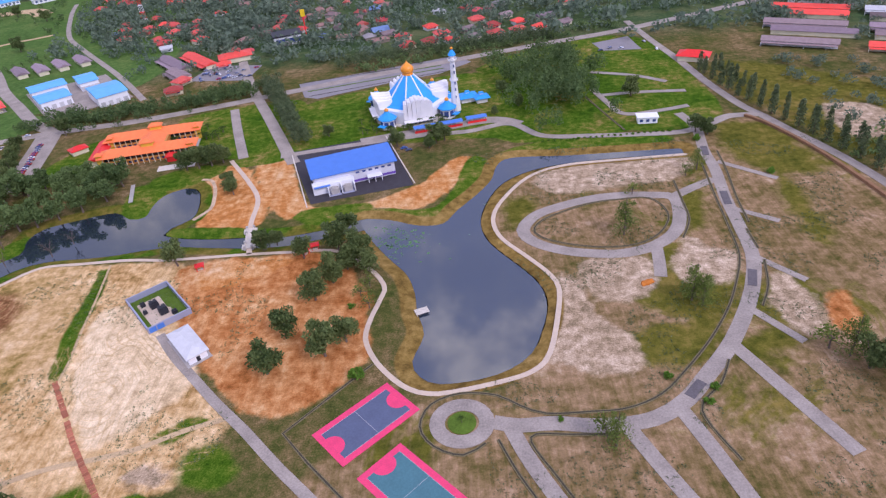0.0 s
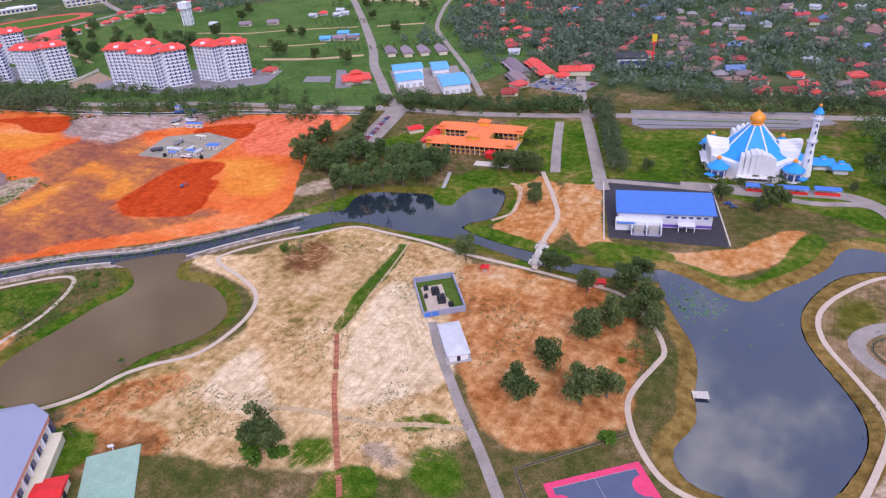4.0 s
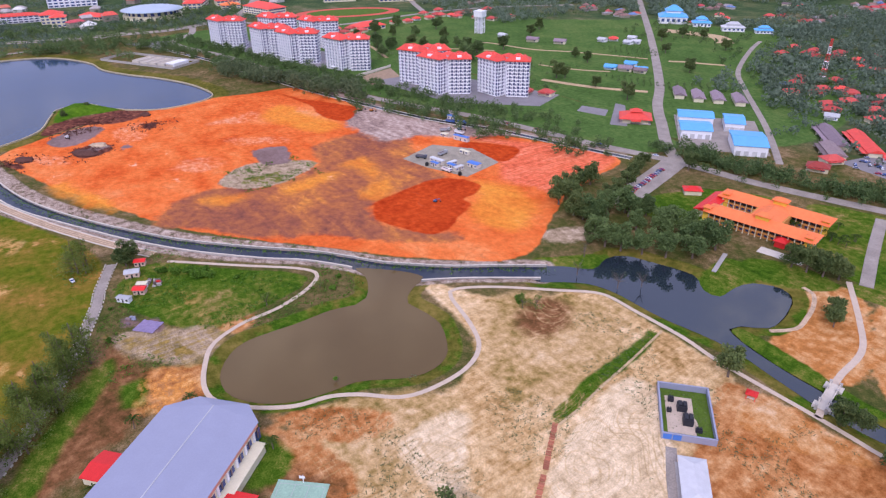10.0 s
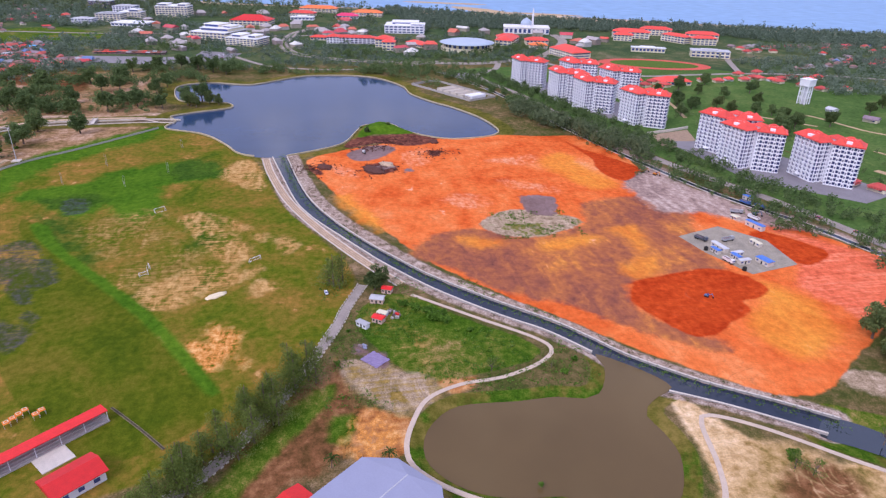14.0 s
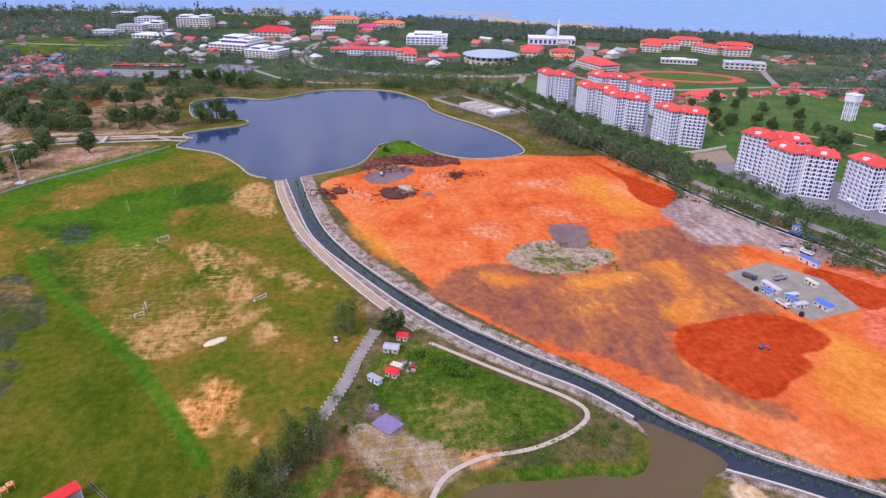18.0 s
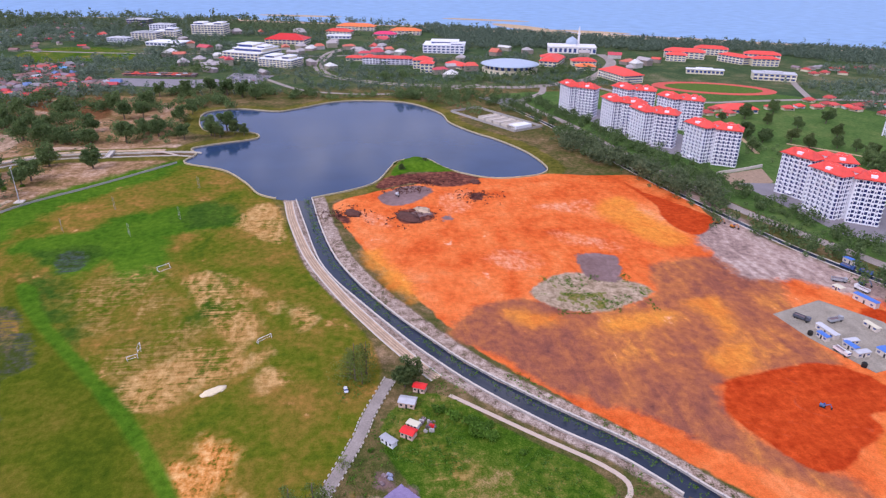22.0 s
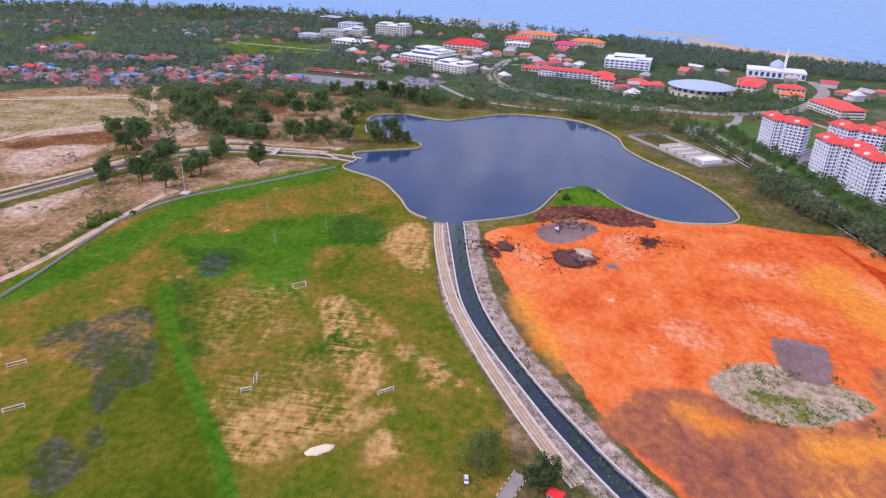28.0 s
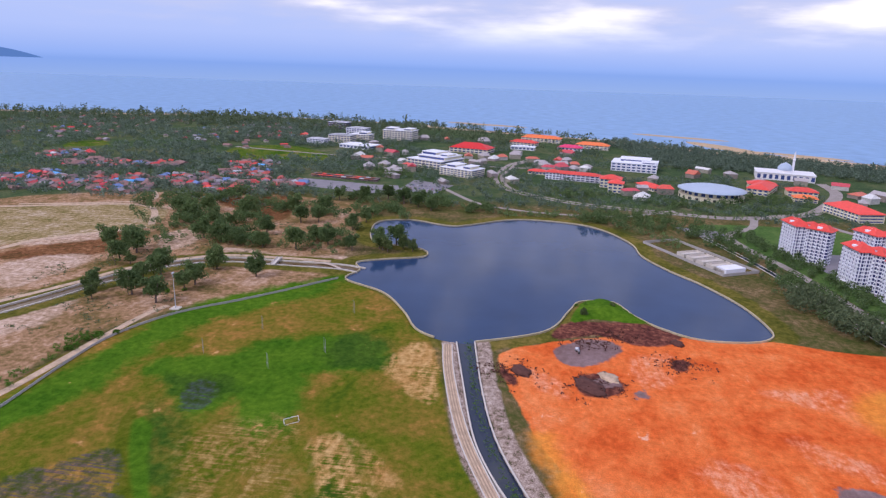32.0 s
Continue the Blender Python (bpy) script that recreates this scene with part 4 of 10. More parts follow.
    col = over(zone("strip", 1.6, 3.0), col, strip)
    col = over(calc("MULTIPLY", both(zone("wet", 2.0, 18.0), step(blend((furrow, 0.35), (mid, 0.4), (fine, 0.25)), 0.58, 0.49)), 0.6), col, wetc)
    col = over(zone("bank", 0.6, 2.0), col, grass)
    col = over(both(zone("bank", 0.6, 2.0), step(mid, 0.42, 0.52)), col, olive)
    col = over(zone("green_bank", 0.8, 5.0), col, grass)
    col = over(zone("brown_bank", 0.6, 1.5), col, ochre)
    col = over(zone("rubble", 1.0, 5.0), col, rubble)
    soilz = zone("orange", 0.8, 7.0)
    col = over(soilz, col, clay)
    col = over(zone("coral", 4.0, 18.0), col, coralc)
    col = over(zone("brown", 3.0, 18.0), col, brownc)
    col = over(calc("MULTIPLY", zone("yellow", 6.0, 26.0), 0.85), col, yellowc)
    col = over(zone("grey", 4.0, 26.0), col, greyc)
    col = over(both(calc("MULTIPLY", zone("pink", 4.0, 26.0), 0.7), step(blend((streaks2, 0.6), (fine, 0.4)), 0.38, 0.62)), col, pinkc)
    col = over(both(soilz, step(blend((streaks2, 0.5), (fine, 0.2), (mid, 0.3)), 0.60, 0.66)), col, pinkc)
    col = over(zone("dark_red", 1.2, 7.0), col, darkc)
    col = over(calc("MULTIPLY", both(soilz, both(wheel2, step(mid, 0.52, 0.58))), 0.22), col, mud)
    col = over(zone("dark_soil", 1.5, 12.0), col, mud)
    col = over(zone("mound", 0.8, 4.0), col, strip)
    col = over(zone("patch", 1.5, 12.0), col, pale)
    col = over(both(zone("patch", 1.5, 12.0), step(blend((mid, 0.6), (fine, 0.4)), 0.52, 0.57)), col, grass)
    pools_ = zone("puddle", 1.2, 16.0)
    col = over(pools_, col, puddle)
    loam = both(wheel, zone("sand", 1.5, 12.0))
    col = over(calc("MULTIPLY", both(tyre, zone("sand", 1.5, 12.0)), 0.5), col, dun)
    col = over(calc("MULTIPLY", loam, 0.5), col, dun)
    grit = n.new("ShaderNodeMapRange")
    grit.inputs["From Min"].default_value, grit.inputs["From Max"].default_value = 0.32, 0.68
    grit.inputs["To Min"].default_value, grit.inputs["To Max"].default_value = 0.72, 1.28
    l.new(blend((tiny, 0.5), (fine, 0.5)), grit.inputs["Value"])
    grain = n.new("ShaderNodeHueSaturation")
    l.new(grit.outputs[0], grain.inputs["Value"])
    l.new(col, grain.inputs["Color"])
    col = grain.outputs["Color"]
    l.new(col, b.inputs["Base Color"])
    l.new(blend((pools_, -0.55), (calc("ADD", 0.95, 0.0), 1.0)), b.inputs["Roughness"])
    b.inputs["Specular IOR Level"].default_value = 0.02
    bp = n.new("ShaderNodeBump")
    bp.inputs["Strength"].default_value, bp.inputs["Distance"].default_value = 0.5, 0.35
    l.new(blend((tiny, 0.5), (rows_, 0.3), (fine, 0.7), (wheel, -0.1)), bp.inputs["Height"])
    l.new(bp.outputs[0], b.inputs["Normal"])
    return m


ground, ground_mesh = sheet("ground", gx, gy, gz, soil())
tagged(ground, "bare sand, orange clay and rough grass over flat land", "ground", kind="structure")


def lay(name, values):
    ground_mesh.attributes.new(name, "FLOAT", "POINT").data.foreach_set("value", values.ravel().astype(np.float32))


for name, lines in ZONES.items():
    lay(name, np.minimum.reduce([away(gx, gy, line) for line in lines]))
lay("bank", np.minimum(dist["pond_west"] - 6.0, dist["river"] - 7.0))
lay("brown_bank", dist["pond_east"] - 6.5)
lay("shore", np.minimum(dist["lake"] - 15.0, dist["stream"] - 15.0))
lay("rubble", dist["canal"] - np.interp(gx, [-430, -330], [9.0, 4.5]))
lay("beach", sea_d - np.interp(gy, [-400, 200, 420, 1200], [26.0, 30.0, 100.0, 90.0]))
lay("far", 40 - np.maximum.reduce([gx - 250, -1000 - gx, gy - 480, -340 - gy]))

# ---------------------------------------------------------------- waters


def pool(name, outline, material, label, grow=0.0, z=WATER_LEVEL):
    o = offset(outline, -grow, True) if grow else outline
    bm = bmesh.new()
    bm.faces.new([bm.verts.new((x, y, z)) for x, y in o])
    bmesh.ops.triangulate(bm, faces=bm.faces[:])
    for f in bm.faces:
        if f.normal.z < 0:
            f.normal_flip()
    return tagged(part(name, bm, material), label, "water", kind="structure")


pool("water_lake", LAKE, M_WATER_LAKE, "wide calm blue-grey lake with a walled shore")
pool("water_pond_east", POND_EAST, M_WATER_MIRROR, "still pond mirroring clouds, with weeds at its head", z=WATER_LEVEL - 0.004)
pool("water_pond_west", POND_WEST, M_WATER_POND, "brown silty pond inside a curving footpath", z=WATER_LEVEL - 0.008)
pool("water_river", RIVER, M_WATER_RIVER, "dark still river between grassy banks", z=WATER_LEVEL - 0.012)
pool("water_canal", CANAL, M_WATER_DARK, "straight-walled dark canal leading to the lake", z=WATER_LEVEL - 0.016)
pool("water_stream", STREAM_EDGE, M_WATER_POND, "shallow brown stream feeding the lake", z=WATER_LEVEL - 0.02)
pool("sea", SEA, M_WATER_SEA, "open blue sea to the horizon", z=-1.6)

# ---------------------------------------------------------------- roads, paths and banks


def structure(ob, label, category):
    return tagged(ob, label, category, kind="structure")


FOOTPATH = [(118, 309), (84, 309), (54, 308), (34, 299), (19, 279), (12, 261), (14, 244), (24, 227), (31, 215), (34, 204), (31, 187), (25, 167), (18, 159), (6, 155), (-10, 152), (-18, 152), (-25, 155), (-32, 162), (-38, 171), (-42, 182), (-41, 193), (-38, 205), (-37, 214), (-45, 228), (-61, 243), (-84, 245), (-103, 246), (-140, 246.5), (-160, 249), (-184, 249), (-203, 248), (-216, 236)]
FOOTPATH_WEST = [(-216, 236), (-238, 213), (-248, 197), (-244, 191), (-223, 185), (-208, 178), (-200, 166), (-198, 149), (-201, 135), (-212, 123), (-218, 113), (-221, 101), (-230, 88), (-241, 79), (-251, 78), (-263, 82), (-276, 90), (-283, 105), (-285, 124), (-292, 142), (-301, 151), (-312, 146), (-332, 125), (-360, 96)]
structure(ribbon("path_pond", FOOTPATH, 2.0, M_PATH), "pale concrete footpath curving round the pond", "path")
structure(ribbon("path_shore", FOOTPATH_WEST, 2.0, M_PATH), "pale concrete footpath round the silty pond", "path")
structure(ribbon("path_lot", [(-102, 246), (-105, 258), (-108, 275), (-110, 298), (-120, 319), (-138, 349)], 2.6, M_PATH), "narrow concrete path across red soil", "path")
M_DIRT = surface("trodden yellow dirt", (0.52, 0.37, 0.22), 0.95, vary=0.25, scale=0.2, fine=1.5, bump=0.3)
structure(ribbon("path_dirt", [(-153, 126), (-140, 131), (-124, 134), (-112, 137), (-99, 143), (-86, 147)], 2.2, M_DIRT, z=0.03), "trodden dirt path over the sand", "path")
structure(ribbon("path_ditch", [(-168, 246), (-163.5, 222), (-159.5, 197), (-156.5, 182), (-155.5, 171)], 1.0, M_DIRT, z=0.04), "trodden dirt line beside the ditch", "path")
structure(ribbon("path_weir", [(-735, -98), (-745, -112), (-748, -135)], 2.0, M_PATH), "short concrete path beside the weir", "path")

M_TRACK = surface("packed sandy track", (0.54, 0.39, 0.27), 0.95, vary=0.42, scale=0.22, fine=1.3, bump=0.4)
ROADS = []
ROADS.append(("road_ring", [(88, 270), (72, 272), (56, 270), (35, 262), (26, 252), (25, 244), (30, 236), (41, 229), (54, 225), (66, 224), (79, 228), (90, 237), (96, 250), (98, 266)], 6.0, True))
ROADS.append(("road_estate", [(130, 362), (133, 341), (128, 312), (126, 290), (121, 262), (118, 237), (115, 216), (108, 198), (99, 182), (87, 165), (74, 151), (65, 142), (55, 136), (46, 134), (34, 134), (22, 136), (11, 136), (3, 138)], 5.6, False))
ROADS.append(("road_ring_link", [(97, 266), (110, 274), (122, 280)], 5.0, False))
ROADS.append(("road_ring_stub", [(79, 226), (77, 215), (75, 206)], 5.0, False))
ROADS.append(("road_avenue", [(147, 560), (152, 505), (158, 455), (162, 407), (168, 367), (174, 348), (180, 326), (188, 300), (193, 278), (197, 250), (200, 200), (190, 120), (160, 40)], 5.6, False))
ROADS.append(("road_link", [(132, 341), (145, 346), (156, 352), (172, 351)], 6.0, False))
ROADS.append(("road_spur_a", [(130, 298), (151, 276)], 3.2, False))
ROADS.append(("road_spur_b", [(121, 252), (136, 239)], 3.2, False))
ROADS.append(("road_spur_c", [(115, 215), (128, 197)], 3.2, False))
ROADS.append(("road_spur_d", [(101, 183), (112, 164)], 3.2, False))
ROADS.append(("road_spur_e", [(88, 165), (96, 144), (106, 118)], 5.0, False))
ROADS.append(("road_spur_f", [(8, 136), (13, 122), (22, 103), (28, 90)], 5.0, False))
ROADS.append(("road_spur_g", [(44, 133), (49, 120), (57, 101)], 5.0, False))
ROADS.append(("road_spur_h", [(62, 138), (66, 124), (71, 104)], 5.0, False))
ROADS.append(("road_substation", [(-125, 193), (-115, 180), (-104, 168), (-92, 155), (-78, 141), (-65, 127), (-53, 115), (-30, 92)], 3.6, False))
ROADS.append(("road_mosque", [(-98, 338), (-105, 354), (-118, 386), (-133, 422), (-150, 462), (-164, 498), (-180, 544)], 7.5, False))
ROADS.append(("road_school_lane", [(-131, 351), (-145, 392), (-158, 433)], 6.0, False))
ROADS.append(("road_promenade", [(-108, 349), (-61, 357), (-20, 362), (5, 362), (30, 368), (47, 347), (75, 341), (119, 336), (134, 340)], 5.0, False))
ROADS.append(("road_mosque_front", [(-61, 360), (-10, 371), (20, 376), (36, 366)], 9.0, False))
ROADS.append(("road_highway", [(-1040, 330), (-990, 312), (-945, 275), (-890, 278), (-820, 296), (-700, 312), (-560, 338), (-453, 376), (-399, 390), (-348, 401), (-310, 412), (-280, 420), (-234, 426), (-194, 436), (-164, 445), (-60, 480), (60, 515), (150, 540), (300, 600)], 9.0, False))
ROADS.append(("road_north", [(-283, 420), (-308, 441), (-340, 478), (-378, 523), (-427, 591), (-558, 751), (-709, 928), (-900, 1150)], 9.0, False))
ROADS.append(("road_curve", [(-238, 470), (-287, 539), (-361, 632), (-403, 691), (-449, 792), (-470, 850)], 5.0, False))
ROADS.append(("road_car_park", [(-284, 415), (-277, 388), (-268, 350), (-262, 332)], 17.0, False))
ROADS.append(("road_field", [(-374, 72), (-351, 62), (-336, 57), (-303, 42), (-279, 29), (-253, 12), (-237, -4), (-215, -30)], 4.5, False))
ROADS.append(("road_lake", [(-1460, 60), (-1386, 25), (-1268, 9), (-1220, 10), (-1165, 21), (-1131, 39), (-1103, 70), (-1074, 114), (-1056, 175), (-1043, 240), (-1036, 300), (-1061, 364), (-1106, 427), (-1248, 511), (-1351, 530)], 17.0, False))
ROADS.append(("road_lake_low", [(-1120, -60), (-1040, -10), (-1010, 40), (-1000, 100), (-1010, 170), (-1060, 240)], 7.0, False))
ROADS.append(("road_west", [(-440, -222), (-471, -210), (-507, -204), (-554, -201), (-604, -196), (-625, -190)], 5.0, False))
ROADS.append(("road_river_park", [(-560, -330), (-650, -284), (-700, -262), (-745, -215), (-752, -158), (-752, -112)], 5.5, False))
ROADS.append(("road_coast", [(-1440, -520), (-1400, -330), (-1390, -150), (-1350, 25), (-1420, 160)], 8.0, False))
ROADS.append(("road_lot_a", [(89, 411), (93, 389), (99, 368), (119, 368), (139, 372)], 4.0, False))
ROADS.append(("road_lot_b", [(93, 400), (115, 400), (145, 396)], 4.0, False))
ROADS.append(("road_lot_c", [(94, 444), (120, 431), (138, 414)], 4.0, False))
ROADS.append(("road_sport", [(-1035, 400), (-960, 440), (-918, 506), (-921, 580), (-923, 646), (-918, 709), (-890, 800), (-830, 900)], 9.0, False))
ROADS.append(("road_arena", [(-1120, 760), (-1037, 714), (-933, 665)], 9.0, False))
for level, (name, pts, wide, closed) in enumerate(ROADS):
    structure(ribbon(name, pts, wide, M_TRACK if name in ("road_river_park", "road_west") else M_ROAD, closed=closed, z=0.05 + 0.005 * level), "worn grey asphalt road without markings" if wide > 5 else "narrow worn asphalt lane", "road")

M_PATCH = surface("relaid asphalt", (0.13, 0.115, 0.125), 0.9, vary=0.25, scale=0.3, fine=2.0)
# whitewashed kerb stones along the lane to the field
stone_mesh = bpy.data.meshes.new("kerb_stone")
bm = boxes((-0.6, -0.2, 0, 0.6, 0.2, 0.42))
bm.to_mesh(stone_mesh)
bm.free()
stone_mesh.materials.append(M_CONCRETE_LIGHT)
kerb_row = base("kerb_row", pose(0, 0, 0), "row of whitewashed kerb stones along the lane", "kerb", kind="structure")
lane_line = glide([(-374, 72), (-351, 62), (-336, 57), (-303, 42), (-279, 29), (-253, 12), (-237, -4)], 2.6)
for side in (2.7, -2.7):
    for (x, y), (dx, dy) in zip(offset(lane_line, side), np.gradient(lane_line, axis=0)):
        o = new("kerb_stone", stone_mesh)
        o.parent, o.matrix_basis = kerb_row, pose(x, y, 0, 0, 0, math.degrees(math.atan2(dy, dx)))

# road patches relaid in darker asphalt
for k, (a, b) in enumerate((((129, 316), (127, 306)), ((122, 268), (120, 256)), ((111, 206), (107, 196)), ((72, 149), (66, 143)))):
    structure(ribbon("road_patch_%d" % (k + 1), [a, b], 3.4, M_PATCH, z=0.215, smooth=False), "dark relaid patch of asphalt", "road")

for k, (pts, w_) in enumerate((([(-664, 557), (-683, 583), (-618, 599), (-573, 628), (-497, 664)], 3.5), ([(-554, 550), (-514, 564), (-484, 585)], 3.0), ([(-505, 507), (-454, 524), (-410, 551)], 7.0), ([(-475, 672), (-459, 684), (-440, 693), (-425, 702)], 5.0), ([(-590, 822), (-560, 830), (-520, 835), (-491, 808)], 22.0), ([(-720, 490), (-690, 520), (-640, 560)], 3.5), ([(-930, 420), (-800, 462), (-690, 440)], 4.0))):
    structure(ribbon("dirt_track_%d" % (k + 1), pts, w_, M_DIRT, z=0.24 + 0.004 * k), "pale dirt track across the meadow", "track")

# roundabout with its planted islet
ring = [(-7 + 8.0 * math.cos(a), 138.5 + 7.5 * math.sin(a)) for a in np.linspace(0, 2 * math.pi, 24, endpoint=False)]
structure(ribbon("road_roundabout", ring, 5.0, M_ROAD, closed=True, z=0.20), "small worn asphalt turning circle", "road")

M_GRASS = surface("mown grass", (0.09, 0.15, 0.022), 0.95, vary=0.35, scale=0.2, fine=1.6, bump=0.3, specular=0.1)
bm = lathe([(4.6, -0.3), (4.6, 0.18), (4.2, 0.26), (0, 0.4)], 28)
islet = part("islet", bm, M_GRASS)
islet.location = (-7, 138.5, 0)
structure(islet, "round grass islet in the turning circle", "islet")

# open drains with dark water beside the estate roads
M_DRAIN = surface("dark drain concrete", (0.05, 0.042, 0.03), 0.8, vary=0.3, scale=0.3, fine=2.0)
M_LIP = surface("mossy drain lip", (0.17, 0.14, 0.075), 0.95, vary=0.4, scale=0.5, fine=3.0)
DRAINS = []
DRAINS.append(("drain_ring_inner", [(87, 267), (71, 268), (57, 266), (38, 257.5), (30, 249), (32, 241), (44, 233.5), (60, 229), (75, 231), (86, 240), (91.5, 253)], True))
DRAINS.append(("drain_boundary", [(-38, 168), (-52, 153), (-65, 139), (-55, 127), (-43, 114), (-25, 96)], False))
DRAINS.append(("drain_estate_a", [(122, 298), (117, 264), (113.5, 238), (110, 217), (103, 201), (94, 185), (82, 169), (69, 155), (58, 145), (46, 140), (34, 139.5), (20, 140), (12, 144), (5, 149), (-7, 151), (-17, 147), (-20.5, 138), (-16, 130), (-7, 126), (0, 130)], False))
DRAINS.append(("drain_estate_b", [(134, 310), (131, 288), (126, 262), (123, 240)], False))
DRAINS.append(("drain_estate_c", [(120, 235), (119, 220)], False))
DRAINS.append(("drain_estate_d", [(118, 212), (113, 196), (106, 184)], False))
DRAINS.append(("drain_estate_e", [(84, 158), (78, 148), (68, 137), (73, 118)], False))
DRAINS.append(("drain_estate_f", [(40, 130), (27, 131), (14, 131), (20, 116), (28, 100)], False))
DRAINS.append(("drain_estate_g", [(4, 131), (9, 118), (14, 108)], False))
DRAINS.append(("drain_ring_outer", [(103, 282), (101, 262), (99, 246), (92, 232)], False))
DRAINS.append(("drain_field", [(-291, -31), (-278, -19), (-264, -7)], False))
DRAINS.append(("drain_lawn", [(82, 400), (88, 372), (94, 345)], False))
for name, pts, closed in DRAINS:
    drain = structure(ribbon(name, pts, 0.5, M_DRAIN, z=0.22, closed=closed, smooth=name != "drain_boundary"), "narrow open concrete drain, dark inside", "drain")
    ribbon("lip", pts, 1.15, M_LIP, z=0.205, closed=closed, smooth=name != "drain_boundary", parent=drain)

drain_line = [(-960, 236), (-820, 272), (-700, 290), (-600, 308), (-498, 333), (-453, 349), (-414, 367), (-358, 384), (-308, 400)]
structure(ribbon("water_drain", drain_line, 5.0, M_WATER_DARK, z=0.02), "dark water in the drain beside the highway", "water")
for k in (1, -1):
    edge_line = offset(glide(drain_line, 6), 2.7 * k)
    structure(mesh_object("wall_drain_%d" % (1 if k > 0 else 2), *strip_mesh(offset(edge_line, 0.35), offset(edge_line, -0.35), -0.5, 0.3), M_CONCRETE_LIGHT), "pale concrete edge of the highway drain", "wall")

# canal walls and lake edge, with pale copings
for name, line, side, label in (
    ("wall_canal_west", CANAL_WEST, 1, "concrete canal wall with a pale coping"),
    ("wall_canal_east", CANAL_EAST, -1, "concrete canal wall with a pale coping"),
    ("wall_canal_low", CANAL_LOW, -1, "concrete canal wall with a pale coping"),
):
    wall = mesh_object(name, *strip_mesh(line, offset(line, 0.35 * side), -3.0, 0.1), M_CONCRETE)
    structure(wall, label, "wall")
    cap = mesh_object("coping", *strip_mesh(offset(line, -0.08 * side), offset(line, 0.75 * side), 0.1, 0.28), M_CONCRETE_LIGHT, wall)
edge = offset(LAKE[:-6], 0.6, False)
M_SHORE = surface("yellowed concrete", (0.50, 0.42, 0.28), 0.9, vary=0.25, scale=0.2, fine=2.0)
lake_wall = mesh_object("wall_lake", *strip_mesh(LAKE[:-4], offset(LAKE, 0.9, True)[:-4], -3.0, 0.2), M_SHORE)
structure(lake_wall, "low pale concrete lake wall", "wall")
for k in (1, -1):
    structure(mesh_object("wall_stream_%d" % (1 if k > 0 else 2), *strip_mesh(offset(STREAM, 6 * k), offset(STREAM, 7 * k), -2.5, 0.25), M_CONCRETE_LIGHT), "low pale concrete stream wall", "wall")

# promenade along the canal: a sandy track between two pale kerbs
promenade = glide([(-601, 11), (-562, 17), (-503, 31), (-453, 50), (-415, 68), (-385, 84), (-372, 92)], 4)
track = structure(mesh_object("track_canal", *strip_mesh(offset(promenade, 2.9), offset(promenade, -2.4), -0.4, 0.05), M_TRACK), "sandy track between the canal and the playing field", "track")
M_RUT = surface("damp wheel rut", (0.36, 0.25, 0.17), 0.95, vary=0.4, scale=0.3, fine=1.5, bump=0.3)
for by in (1.6, 0.2, -1.2):
    mesh_object("rut", *strip_mesh(offset(promenade, by + 0.28), offset(promenade, by - 0.28), 0.0, 0.07), M_RUT, track)
for by in (3.1, -2.6):
    mesh_object("kerb", *strip_mesh(offset(promenade, by + 0.3), offset(promenade, by - 0.3), -0.4, 0.16), M_CONCRETE_LIGHT, track)

# canal edge: a row of short concrete posts along the site bank
post_mesh = bpy.data.meshes.new("post")
bm = boxes((-0.18, -0.18, 0, 0.18, 0.18, 0.9), (-0.24, -0.24, 0.9, 0.24, 0.24, 1.0))
bm.to_mesh(post_mesh)
bm.free()
post_mesh.materials.append(M_CONCRETE)
rail_line = offset(CANAL_EAST, -1.3)
railing = base("canal_railing", pose(0, 0, 0), "row of short concrete posts along the canal wall", "railing", kind="structure")
keep = [p for p in rail_line[50:]]
for x, y in keep[::1]:
    p = new("post", post_mesh)
    p.location, p.parent = (x, y, 0), railing

# brick-lined drain across the sand, its cover slabs laid one by one
M_BRICK = surface("red brick", (0.42, 0.15, 0.09), 0.9, vary=0.25, scale=0.8, fine=5.0, per_object=0.25)
slab_mesh = bpy.data.meshes.new("brick")
bm = boxes((-0.95, -0.42, 0, 0.95, 0.42, 0.22))
bm.to_mesh(slab_mesh)
bm.free()
slab_mesh.materials.append(M_BRICK)
line = glide([(-156.5, 170), (-147, 157), (-136, 141.5), (-122, 124), (-108, 107)], 1.05)
brick_drain = base("brick_drain", pose(0, 0, 0), "straight drain of red bricks across bare sand", "drain", kind="structure")
for i, ((x, y), (dx, dy)) in enumerate(zip(line, np.gradient(line, axis=0))):
    if 20 < i % 43 < 23:
        continue
    s = new("brick", slab_mesh)
    s.matrix_basis = pose(x + random.uniform(-0.12, 0.12), y + random.uniform(-0.12, 0.12), 0, random.uniform(-2, 2), 0, math.degrees(math.atan2(dy, dx)) + 90 + random.uniform(-4, 4))
    s.parent = brick_drain

# footbridge on the river, low weir bridge on the stream, jetty on the pond


